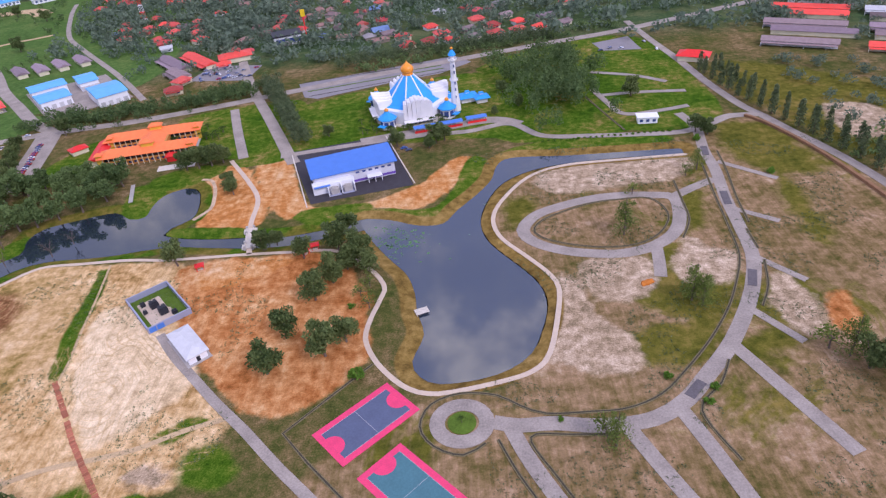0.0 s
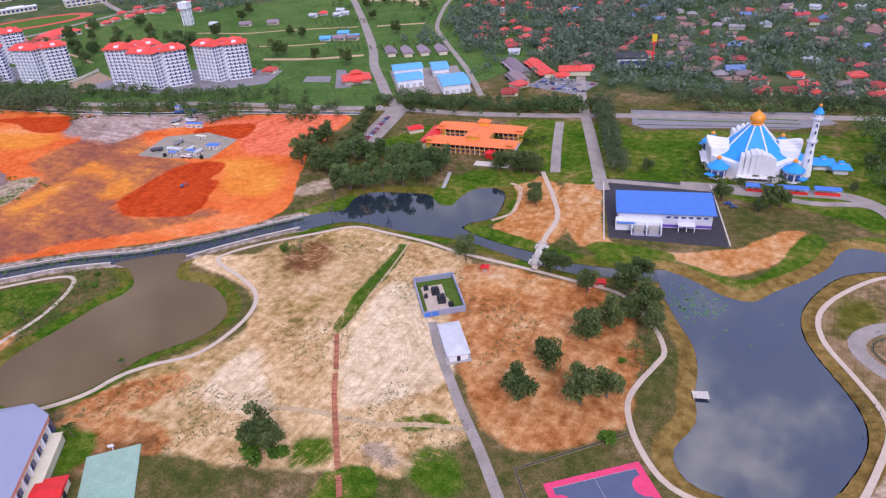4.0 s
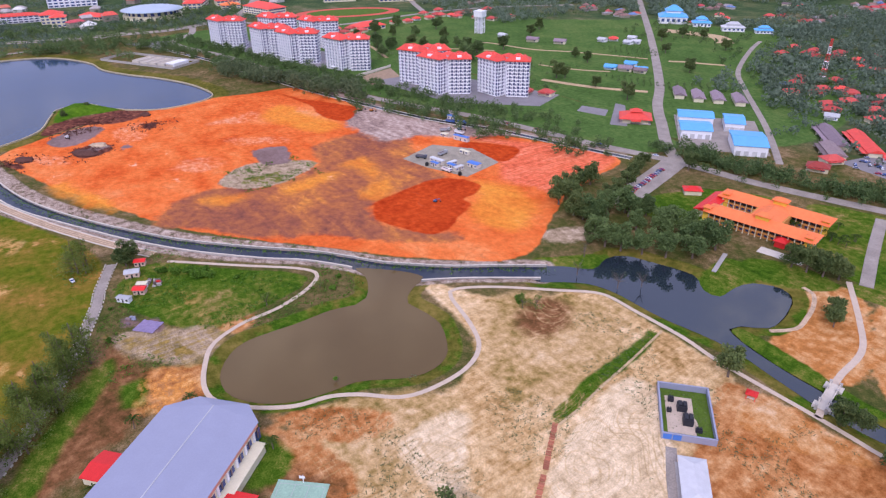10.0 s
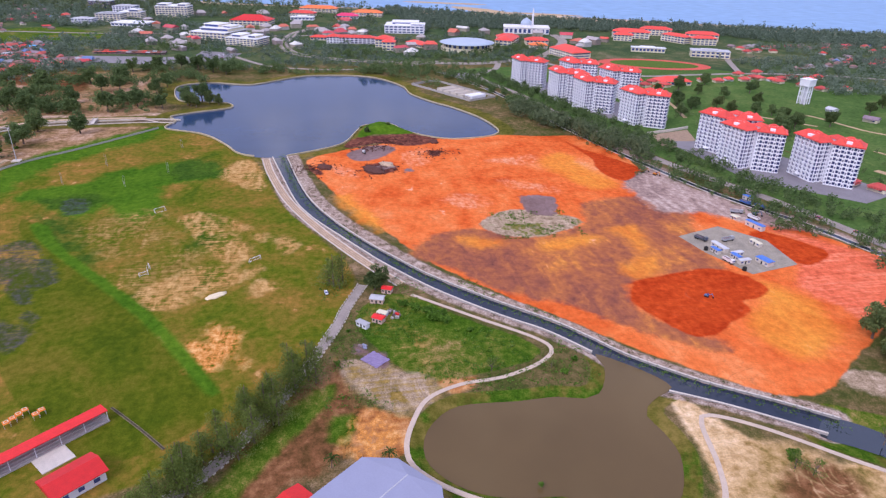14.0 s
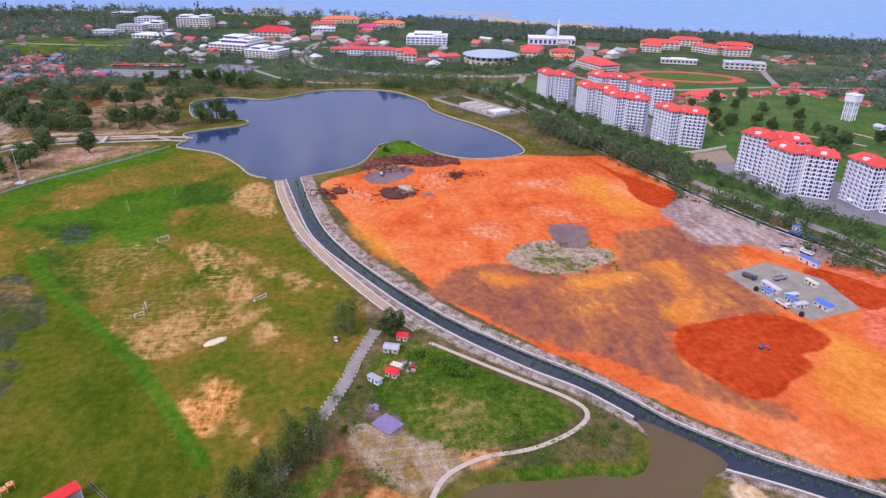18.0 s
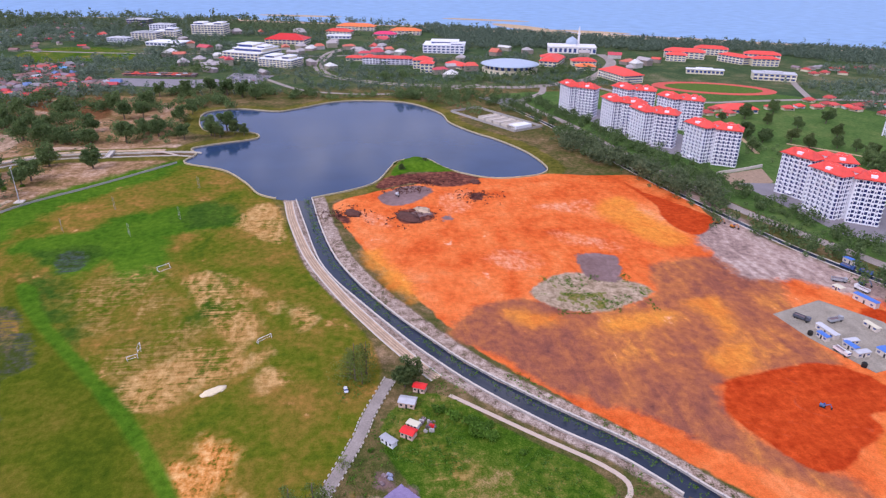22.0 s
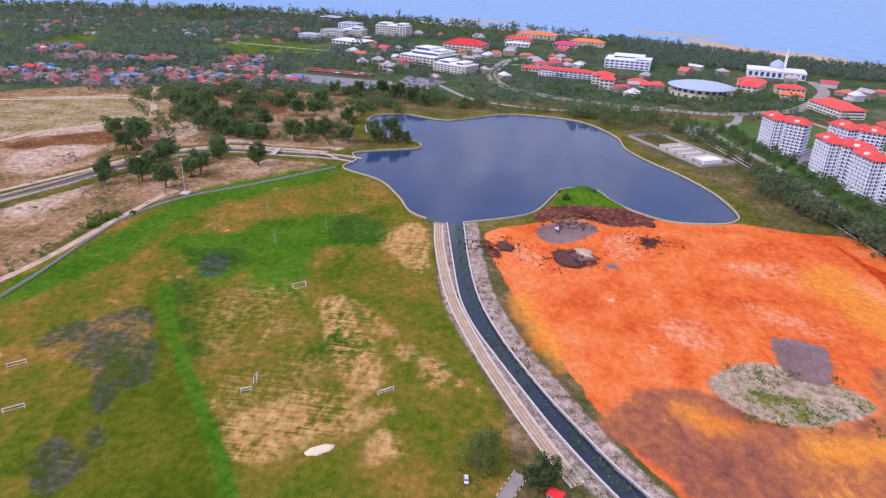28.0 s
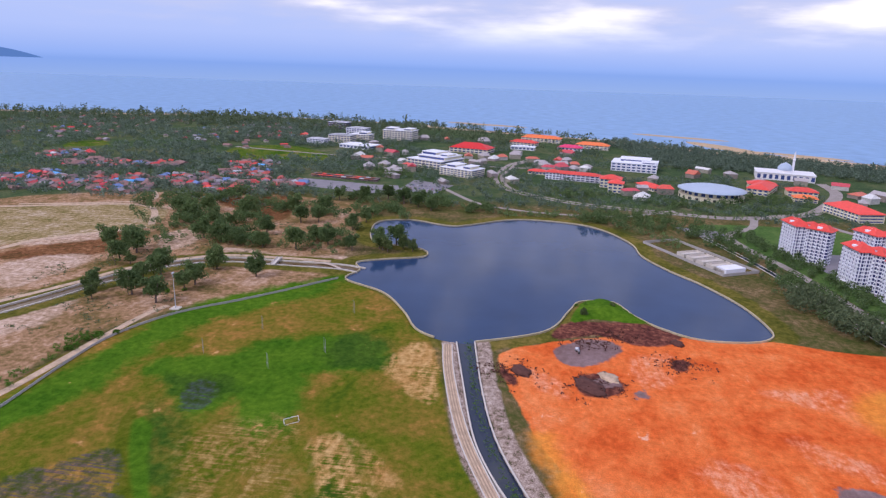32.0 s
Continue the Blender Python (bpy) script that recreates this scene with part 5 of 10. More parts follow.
def footbridge():
    b = base("footbridge", pose(-105, 259.5, 0, 0, 0, 100), "pale concrete footbridge over the river", "bridge")
    part("deck", boxes((-9, -1.6, 0.25, 9, 1.6, 0.6)), M_CONCRETE_LIGHT, b)
    for s in (-1, 1):
        part("parapet", boxes((-9, s * 1.6 - 0.15, 0.6, 9, s * 1.6 + 0.15, 1.5)), M_CONCRETE_LIGHT, b)
        for x in (-9, -4.5, 4.5, 9):
            part("pier", boxes((x - 0.5, s * 1.7 - 0.5, -2.6, x + 0.5, s * 1.7 + 0.5, 1.8)), M_CONCRETE, b)
    for x in (-7, 7):
        part("landing", boxes((x - 1.8, -3.2, -0.3, x + 1.8, 3.2, 0.5)), M_CONCRETE_LIGHT, b)


footbridge()
weir = base("weir_bridge", pose(-741, -157, 0, 0, 0, 5), "low concrete weir bridge over the stream", "bridge")
part("deck", boxes((-11, -2, 0.3, 11, 2, 0.8)), M_CONCRETE_LIGHT, weir)
for s in (-1, 1):
    part("parapet", boxes((-11, s * 2 - 0.15, 0.8, 11, s * 2 + 0.15, 1.7)), M_CONCRETE_LIGHT, weir)
for x in (-8, 0, 8):
    part("pier", boxes((x - 0.6, -2.2, -2.6, x + 0.6, 2.2, 0.3)), M_CONCRETE, weir)
jetty = base("jetty", pose(-21, 196, 0, 0, 0, 20), "small pale wooden jetty on the pond", "jetty")
for k in range(12):
    part("plank", boxes((-2.6 + k * 0.45, -1.8, -0.25, -2.2 + k * 0.45, 1.8, -0.15)), M_CONCRETE_LIGHT, jetty)
for x in (-2.3, 2.3):
    for y in (-1.6, 1.6):
        part("pile", lathe([(0.14, -2.6), (0.14, -0.25)], 8), M_CONCRETE, jetty).location = (x, y, 0)
pier = base("fishing_pier", pose(-186, 317, 0, 0, 0, 108), "narrow grey timber pier on the dark river", "jetty")
part("deck", boxes((-11, -1.1, 0.1, 11, 1.1, 0.35)), M_CONCRETE, pier)
for x in (-10, -5, 0, 5, 10):
    for y in (-0.9, 0.9):
        part("pile", lathe([(0.14, -2.6), (0.14, 0.1)], 8), M_CONCRETE, pier).location = (x, y, 0)

# ---------------------------------------------------------------- courts
M_COURT = surface("slate blue court paint", (0.10, 0.12, 0.20), 0.7, vary=0.15, scale=0.2, fine=1.5)
M_COURT_GREEN = surface("faded green court paint", (0.30, 0.46, 0.36), 0.75, vary=0.2, scale=0.25, fine=1.5)
M_COURT_TEAL = surface("teal court paint", (0.07, 0.18, 0.22), 0.7, vary=0.15, scale=0.2, fine=1.5)
M_PINK = surface("pink court border paint", (0.78, 0.06, 0.17), 0.7, vary=0.15, scale=0.3, fine=2.0)
M_LINE = surface("worn white line paint", (0.42, 0.42, 0.45), 0.7, vary=0.1)


def disc(r, z, arc=math.pi, n=14, start=0.0):
    bm_ = bmesh.new()
    bm_.faces.new([bm_.verts.new((r * math.cos(start + arc * k / n), r * math.sin(start + arc * k / n), z)) for k in range(n + 1)])
    return bm_


def futsal(x, y, turn, paint, length=31.0, width=17.5):
    c = base("futsal_court", pose(x, y, 0, 0, 0, turn), "futsal court with a pink border on worn paint", "court", "futsal courts")
    part("slab", boxes((-length / 2, -width / 2, -0.3, length / 2, width / 2, 0.1)), M_PINK, c, "pink border paint")
    part("playing_area", boxes((-length / 2 + 2.2, -width / 2 + 2.2, 0.1, length / 2 - 2.2, width / 2 - 2.2, 0.12)), paint, c)
    for s in (-1, 1):
        a = part("goal_area", disc(3.9, 0.13, start=-math.pi / 2), M_PINK, c)
        a.matrix_basis = pose(-s * (length / 2 - 2.2), 0, 0, 0, 0, 0 if s > 0 else 180)
        part("line", boxes((-length / 2 + 2.2, s * (width / 2 - 2.3) - 0.06, 0.12, length / 2 - 2.2, s * (width / 2 - 2.3) + 0.06, 0.126)), M_LINE, c)
    part("line", boxes((-0.06, -width / 2 + 2.2, 0.12, 0.06, width / 2 - 2.2, 0.127)), M_LINE, c)


futsal(-38, 141.5, 42, M_COURT)
futsal(-22, 115, -46, M_COURT_TEAL)
green = base("basketball_court", pose(-176.5, 78, 0, 0, 0, 46), "faded green basketball court with worn white lines", "court")
part("slab", boxes((-8.5, -14.5, -0.3, 8.5, 14.5, 0.1)), M_COURT_GREEN, green)
for (x0, y0, x1, y1) in ((-7.4, -13.2, -7.25, 13.2), (7.25, -13.2, 7.4, 13.2), (-7.4, -13.2, 7.4, -13.05), (-7.4, 13.05, 7.4, 13.2), (-7.4, -0.07, 7.4, 0.07), (-2.4, 7.4, -2.25, 13.2), (2.25, 7.4, 2.4, 13.2), (-2.4, 7.4, 2.4, 7.55), (-2.4, -13.2, -2.25, -7.4), (2.25, -13.2, 2.4, -7.4), (-2.4, -7.55, 2.4, -7.4)):
    part("line", boxes((x0, y0, 0.1, x1, y1, 0.112)), M_LINE, green)
for s in (-1, 1):
    part("hoop_post", boxes((-0.1, s * 14.0 - 0.1, 0.1, 0.1, s * 14.0 + 0.1, 3.4)), M_WHITE, green)
    part("backboard", boxes((-0.9, s * 13.4 - 0.06, 2.8, 0.9, s * 13.4 + 0.06, 3.9)), M_WHITE, green)

# ---------------------------------------------------------------- apartment towers
M_RENDER = surface("bright white tower render", (0.90, 0.90, 0.95), 0.7, vary=0.05, scale=0.3, fine=2.0)
M_BALCONY = surface("pale lilac render", (0.62, 0.62, 0.70), 0.7, vary=0.08)
win_mesh = bpy.data.meshes.new("window")
M_NAVY = surface("navy tinted glass", (0.016, 0.028, 0.135), 0.35, vary=0.25, scale=0.4, fine=2.0, bump=0.0, specular=0.35)
# a storey of one bay: set-back glazing behind a balcony, a kitchen window and a ledge beside it
bm = boxes((0.25, -0.10, 0.0, 2.1, 0.0, 2.5, 0), (0.2, -1.5, -0.62, 2.15, -1.32, 0.42, 1), (0.2, -1.32, -0.62, 2.15, 0.0, -0.46, 1), (-1.35, -1.62, 0.35, -0.45, -1.46, 1.75, 0), (-1.5, -2.0, -0.25, -0.2, -1.5, -0.1, 1))
bm.to_mesh(win_mesh)
bm.free()
win_mesh.materials.append(M_NAVY)
win_mesh.materials.append(M_RENDER)
tall_mesh = bpy.data.meshes.new("window")
bm = boxes((-1.5, -0.04, 0.0, 0.1, 0.03, 2.3, 0), (-1.6, -1.0, -0.7, 0.2, -0.84, 0.3, 1), (-1.6, -0.84, -0.7, 0.2, 0.02, -0.55, 1), (0.8, -0.1, 0.6, 1.6, 0.0, 1.9, 0))
bm.to_mesh(tall_mesh)
bm.free()
tall_mesh.materials.append(M_NAVY)
tall_mesh.materials.append(M_RENDER)


BAYS = {}


def bay_mesh(h):
    """A full-height white bay that stands proud of the wall."""
    if h not in BAYS:
        me = bpy.data.meshes.new("bay")
        bm_ = boxes((-1.75, -1.5, 0, -0.05, 0.0, h))
        bm_.to_mesh(me)
        bm_.free()
        me.materials.append(M_RENDER)
        BAYS[h] = me
    return BAYS[h]


def wing(tower, m, w, d, floors, storey, ends):
    """One slab of flats: proud bays beside balcony recesses, and a cluster of hipped roofs round a white light well."""
    h = floors * storey
    part("wall", boxes((-w / 2, -d / 2, 0, w / 2, d / 2, h)), M_RENDER, tower).matrix_basis = m
    part("cornice", boxes((-w / 2 - 0.5, -d / 2 - 1.9, h, w / 2 + 0.5, d / 2 + 0.8, h + 0.5)), M_RENDER, tower).matrix_basis = m
    cols = max(3, round(w / 4.2))
    for k in range(cols):
        x = -w / 2 + (k + 0.5) * w / cols
        o = new("bay", bay_mesh(h))
        o.parent, o.matrix_basis = tower, m @ pose(x, -d / 2, 0)
    part("roof", hip(w, d + 1.4, h + 0.5, 5.2, 1.5, 0.35), M_ROOF_CORAL, tower).matrix_basis = m @ pose(0, -0.5, 0)
    for s in (-1, 1):
        pm = m @ pose(s * w * 0.29, -d * 0.20, 0)
        part("pavilion_roof", hip(w * 0.40, d * 0.92, h + 0.9, 4.9, 0.9, 0.35), M_ROOF_CORAL, tower).matrix_basis = pm
    part("light_well", boxes((-2.0, -d / 2 - 0.6, h + 0.5, 2.0, -d * 0.16, h + 3.6), (-3.4, -d * 0.16, h + 0.5, 3.4, d * 0.1, h + 4.9)), M_RENDER, tower, "white gable wall between the roofs").matrix_basis = m
    part("well_roof", hip(5.2, 3.0, h + 4.9, 1.5, 0.5, 0.2), M_ROOF_CORAL, tower).matrix_basis = m @ pose(0, -0.3, 0)
    for f in range(floors):
        z = f * storey + 0.75
        for k in range(cols):
            x = -w / 2 + (k + 0.5) * w / cols
            o = new("window", win_mesh)
            o.parent = tower
            o.matrix_basis = m @ pose(x, -d / 2, z)
        for end in ends:
            for y in (-4.4, 0.0, 4.4):
                o = new("window", tall_mesh)
                o.parent = tower
                o.matrix_basis = m @ pose(end * w / 2, y, z, 0, 0, 90 * end)
    # the far side's windows, never seen singly
    back = []
    for f in range(floors):
        for k in range(cols):
            x = -w / 2 + 0.5 + (k + 0.5) * (w - 1.0) / cols
            back.append((x - 0.95, d / 2, f * storey + 0.9, x + 0.95, d / 2 + 0.05, f * storey + 2.6))
    tagged(part("rear_windows", boxes(*back), M_NAVY, tower), kind="stuff").matrix_basis = m


def tower(x, y, turn, w1=26.0, w2=20.0, bend=42.0, floors=10):
    t = base("apartment_tower", pose(x, y, 0, 0, 0, turn), "white ten-storey apartment tower with coral red hipped roofs", "apartment tower", "apartment towers")
    s, d = 3.15, 14.0
    wing(t, pose(w1 / 2, d / 2, 0), w1, d, floors, s, (-1, 1))
    a = radians(bend)
    ox, oy = w1 - 2.0, d * 0.8
    wing(t, pose(ox + math.cos(a) * w2 / 2 - math.sin(a) * (-d / 2 + 4), oy + math.sin(a) * w2 / 2 + math.cos(a) * (d / 2 - 6), 0, 0, 0, bend), w2, d, floors, s, (1,))
    part("stair_core", boxes((w1 - 7, d - 4, 0, w1 + 3, d + 6, floors * s + 3.2)), M_BALCONY, t)
    part("core_roof", hip(10, 10, floors * s + 3.2, 2.6, 0.6, 0.2), M_ROOF_CORAL, t).location = (w1 - 2, d + 1, 0)
    part("entrance_canopy", boxes((w1 * 0.4, -4.5, 3.0, w1 * 0.6, -1.7, 3.4)), M_RENDER, t)


for x, y, turn in ((-551, 389, 12), (-513, 430, 2), (-588, 391, 22), (-690, 363, 14), (-890, 307, 8), (-806, 327, 6), (-756, 338, 10), (-866, 362, 20), (-812, 392, 16)):
    tower(x, y, turn)


# ---------------------------------------------------------------- houses


def house(name, w, d, h, rise, roof_mat, wall_mat, label, hipped=True, category="house"):
    b = base(name, pose(0, 0, -900), label, category, "village houses")
    part("wall", boxes((-w / 2, -d / 2, 0, w / 2, d / 2, h)), wall_mat, b)
    part("roof", (hip if hipped else gable)(w, d, h, rise, 0.8), roof_mat, b)
    part("window", boxes((w / 4 - 1.2, -d / 2 - 0.05, h * 0.35, w / 4 + 1.2, -d / 2 + 0.02, h * 0.8)), M_GLASS, b)
    part("porch", boxes((-w / 2 + 0.5, -d / 2 - 2.4, h - 0.6, w / 2 - 2.0, -d / 2, h - 0.4)), roof_mat, b)
    return b


M_ROOF_PALE = surface("pale grey sheet roof", (0.52, 0.52, 0.56), 0.5, vary=0.15, scale=0.4, per_object=0.2)
M_ROOF_MAUVE = surface("mauve grey tile roof", (0.26, 0.19, 0.23), 0.7, vary=0.2, scale=0.4, per_object=0.25)
M_ROOF_BRICK = surface("weathered red roof", (0.50, 0.075, 0.065), 0.6, vary=0.2, scale=0.4, fine=3.0, per_object=0.35)
HOUSES = [
    house("house", 13, 9, 3.2, 3.0, M_ROOF_BRICK, M_CREAM, "single-storey house with a red hipped roof"),
    house("house", 11, 8, 3.0, 2.6, M_ROOF_CORAL, M_WHITE, "white single-storey house with a coral tile roof"),
    house("house", 12, 8, 3.0, 2.4, M_ROOF_BROWN, M_CREAM, "weathered house with a brown sheet roof", False),
    house("house", 14, 9, 3.4, 2.6, M_ROOF_MAUVE, M_CREAM, "low house with a mauve grey tile roof", False),
    house("house", 10, 8, 3.0, 2.2, M_ROOF_PALE, M_WHITE, "small house with a pale grey sheet roof", False),
    house("house", 12, 8, 3.0, 2.4, M_ROOF_SKY, M_WHITE, "house with a sky blue sheet roof", False),
    house("barrack", 27, 8, 3.4, 2.4, M_ROOF_MAUVE, M_CREAM, "long low barrack with a mauve grey roof", False, "barrack"),
]


def set_house(kind, x, y, turn):
    return copy_thing(HOUSES[kind], pose(x, y, 0, 0, 0, turn))

TAKEN = []


def set_houses(*rows):
    for kind, x, y, turn in rows:
        TAKEN.append((x, y))
        set_house(kind, x, y, turn)


set_houses((0, -336, 679, 20), (0, -308, 662, 35), (1, -299, 690, 10), (0, -276, 653, 30), (0, -254, 664, 40), (0, -239, 617, 60), (4, -265, 599, 20), (0, -394, 815, 15), (0, -380, 806, 20), (0, -367, 821, 15), (1, -332, 796, 20), (0, -413, 794, 10), (0, -280, 777, 30), (0, -283, 631, 30), (0, -218, 500, 60))
set_houses((0, -217, 479, 20), (1, -193, 534, 20), (6, -386, 564, 130), (6, -369, 568, 130), (6, -355, 577, 130), (6, -339, 585, 130), (4, -595, 701, 10), (1, -590, 716, 40), (4, -579, 739, 20), (4, -560, 723, 30), (5, -492, 595, 25))
set_houses((5, -488, 623, 25), (5, -465, 611, 30), (3, -651, 634, 30), (3, -620, 651, 30), (0, -421, 837, 20), (0, -396, 836, 20), (0, -373, 846, 10), (1, -344, 825, 20), (0, -343, 699, 30), (0, -310, 677, 30), (0, -317, 718, 10), (0, -288, 683, 30), (0, -261, 687, 30), (0, -250, 643, 30), (0, -285, 796, 20), (0, -273, 616, 20), (0, -543, 1038, 10), (0, -556, 1024, 10), (0, -501, 1017, 10), (4, -564, 713, 10))
set_houses((3, -477, 601, 25), (2, -462, 606, 25), (0, -848, 501, 15), (0, -870, 495, 15), (0, -851, 475, 15), (1, -835, 485, 40), (4, -698, 625, 10), (0, -922, 686, 30), (0, -911, 649, 30), (0, -855, 672, 20), (0, -804, 697, 20), (0, -801, 731, 20), (0, -880, 660, 20), (0, -830, 690, 20), (0, -462, 470, 20), (0, -478, 458, 110))

set_houses(*((k, -874 + dx, y, 85) for k, dx, y in ((0, 0, 571), (0, 6, 590), (1, -4, 612), (0, 2, 632), (0, -12, 655), (1, 4, 672), (0, 0, 690), (0, -8, 712), (1, 4, 731), (0, -6, 752))))

set_houses(*((k, x, y, 18 + 7 * (k % 3)) for k, x, y in ((0, -39, 540), (0, -20, 546), (1, -2, 546), (2, 16, 548), (0, 36, 552), (0, 55, 556), (1, 74, 560), (2, 95, 566), (0, -10, 566), (2, 12, 572), (0, 34, 576), (1, 58, 582), (3, 82, 588), (0, -44, 566), (2, -58, 580), (1, -20, 590), (0, 22, 600), (2, 48, 606))))


def village(count, x0, x1, y0, y1, kinds, seed, gap=17.0, turn=None, clump=0.0, around=()):
    """Houses strewn over a stretch of land, clear of the waters and of one another."""
    r = random.Random(seed)
    made = 0
    for _ in range(count * 12):
        x, y = r.uniform(x0, x1), r.uniform(y0, y1)
        if around and min(math.dist((x, y), c) for c in around) > 34:
            continue
        if clump and noise.noise((x * 0.008, y * 0.008, seed)) < clump - 0.35:
            continue
        if any((x - a) ** 2 + (y - b) ** 2 < gap * gap for a, b in TAKEN):
            continue
        if any(reach(w, x, y) < 14 for w in ("lake", "pond_east", "stream")) or reach("sea", x, y) < 50:
            continue
        TAKEN.append((x, y))
        set_house(r.choice(kinds), x, y, (turn if turn is not None else r.uniform(0, 360)) + r.uniform(-8, 8))
        made += 1
        if made >= count:
            break


village(30, -60, 190, 600, 980, (0, 0, 1, 1, 2, 4), 1, clump=0.3)
village(12, -330, -130, 640, 1150, (0, 0, 1, 2), 3, clump=0.45)
HAMLETS = ((-1238, -732), (-1173, -637), (-1163, -583), (-1182, -529), (-1041, -622), (-1038, -561), (-985, -568), (-1000, -470), (-1080, -436), (-1060, -387), (-1040, -335), (-1232, -393), (-1154, -368), (-1090, -295), (-1010, -640), (-1040, -500))
village(64, -1270, -965, -760, -270, (0, 1, 2, 2, 3, 3, 4, 2, 5), 4, gap=15.0, around=HAMLETS)
village(10, -1950, -1500, -1250, -420, (1, 2, 4, 3, 2), 6, clump=0.4)
village(12, -1180, -980, 780, 1050, (0, 0, 1, 2), 7, clump=0.35)
village(8, -760, -560, 860, 1200, (0, 1, 2), 8, clump=0.4)


# ---------------------------------------------------------------- the far villages, past counting
def mixed(name, colours, rough=0.6):
    """One colour of a set for each separate piece."""
    m, n, l, b = shader(name)
    g = n.new("ShaderNodeNewGeometry")
    r_ = n.new("ShaderNodeValToRGB")
    r_.color_ramp.interpolation = "CONSTANT"
    e = r_.color_ramp.elements
    for i, c in enumerate(colours):
        s_ = e[i] if i < 2 else e.new(0.5)
        s_.position, s_.color = i / len(colours), (*c, 1)
    l.new(g.outputs["Random Per Island"], r_.inputs["Fac"])
    tc = n.new("ShaderNodeTexCoord")
    t = n.new("ShaderNodeTexNoise")
    t.inputs["Scale"].default_value, t.inputs["Detail"].default_value = 0.5, 4
    l.new(tc.outputs["Object"], t.inputs["Vector"])
    h_ = n.new("ShaderNodeHueSaturation")
    q = n.new("ShaderNodeMapRange")
    q.inputs["To Min"].default_value, q.inputs["To Max"].default_value = 0.6, 1.4
    l.new(t.outputs["Fac"], q.inputs["Value"])
    l.new(q.outputs[0], h_.inputs["Value"])
    l.new(r_.outputs["Color"], h_.inputs["Color"])
    l.new(h_.outputs["Color"], b.inputs["Base Color"])
    b.inputs["Roughness"].default_value = rough
    return m


M_MIX_RED = mixed("mixed red and grey roofs", ((0.66, 0.05, 0.05), (0.48, 0.09, 0.07), (0.20, 0.13, 0.13), (0.52, 0.06, 0.07), (0.30, 0.27, 0.29), (0.28, 0.15, 0.13), (0.44, 0.41, 0.43), (0.60, 0.13, 0.07), (0.14, 0.22, 0.44), (0.24, 0.18, 0.17)))
M_MIX_MAUVE = mixed("mixed mauve roofs", ((0.15, 0.09, 0.12), (0.22, 0.13, 0.15), (0.12, 0.08, 0.11), (0.27, 0.18, 0.20), (0.36, 0.31, 0.35), (0.40, 0.09, 0.09)))
M_MIX_WALL = mixed("mixed pale walls", ((0.34, 0.31, 0.25), (0.52, 0.50, 0.48), (0.28, 0.23, 0.20), (0.34, 0.28, 0.28)))


def far_houses(name, count, x0, x1, y0, y1, roofs, label, seed, gap=15.0, turn=None, clump=-0.1, size=(8, 15), high=(2.3, 3.1), shut=(), around=()):
    r = random.Random(seed)
    verts, faces, slots = [], [], []
    made = 0
    for _ in range(count * 14):
        x, y = r.uniform(x0, x1), r.uniform(y0, y1)
        if around and min(math.dist((x, y), c) for c in around) > 40:
            continue
        if turn is not None:
            a = radians(turn)
            u, v = x * math.cos(a) + y * math.sin(a), -x * math.sin(a) + y * math.cos(a)
            u, v = round(u / gap) * gap, round(v / 30) * 30 + (6 if r.random() < 0.5 else -6)
            x, y = u * math.cos(a) - v * math.sin(a), u * math.sin(a) + v * math.cos(a)
        if noise.noise((x * 0.006, y * 0.006, seed)) < clump:
            continue
        if any((x - p) ** 2 + (y - q) ** 2 < (gap * 0.8) ** 2 for p, q in TAKEN):
            continue
        if any(reach(w, x, y) < 14 for w in ("lake", "pond_east", "stream")) or reach("sea", x, y) < 60:
            continue
        if any((x - p) ** 2 + (y - q) ** 2 < 81 for n_, pts, w, c in ROADS for p, q in pts):
            continue
        if any(ax < x < bx and ay < y < by for ax, ay, bx, by in shut):
            continue
        TAKEN.append((x, y))
        a = radians(turn + r.uniform(-3, 3)) if turn is not None else r.uniform(0, 6.28)
        w, d_, h_ = r.uniform(*size) / 2, r.uniform(size[0] * 0.8, size[1] * 0.7) / 2, r.uniform(*high)
        k = len(verts)
        rise = d_ * r.uniform(0.45, 0.7)
        loc = [(-w, -d_, 0), (w, -d_, 0), (w, d_, 0), (-w, d_, 0), (-w, -d_, h_), (w, -d_, h_), (w, d_, h_), (-w, d_, h_)]
        e = 0.8
        z = h_ + 0.02
        ins = w * (0.45 if r.random() < 0.5 else -0.1)
        loc += [(-w - e, -d_ - e, z), (w + e, -d_ - e, z), (w + e, d_ + e, z), (-w - e, d_ + e, z), (-w + ins, 0, z + rise), (w - ins, 0, z + rise)]
        verts += [(x + p * math.cos(a) - q * math.sin(a), y + p * math.sin(a) + q * math.cos(a), z_) for p, q, z_ in loc]
        faces += [tuple(k + i for i in f) for f in ((0, 1, 5, 4), (1, 2, 6, 5), (2, 3, 7, 6), (3, 0, 4, 7), (11, 10, 9, 8), (8, 9, 13, 12), (9, 10, 13), (10, 11, 12, 13), (11, 8, 12))]
        slots += [1] * 4 + [0] * 5
        made += 1
        if made >= count:
            break
    me = bpy.data.meshes.new(name)
    me.from_pydata(verts, [], faces)
    me.materials.append(roofs)
    me.materials.append(M_MIX_WALL)
    me.polygons.foreach_set("material_index", slots)
    return tagged(new(name, me), label, "houses", kind="stuff")


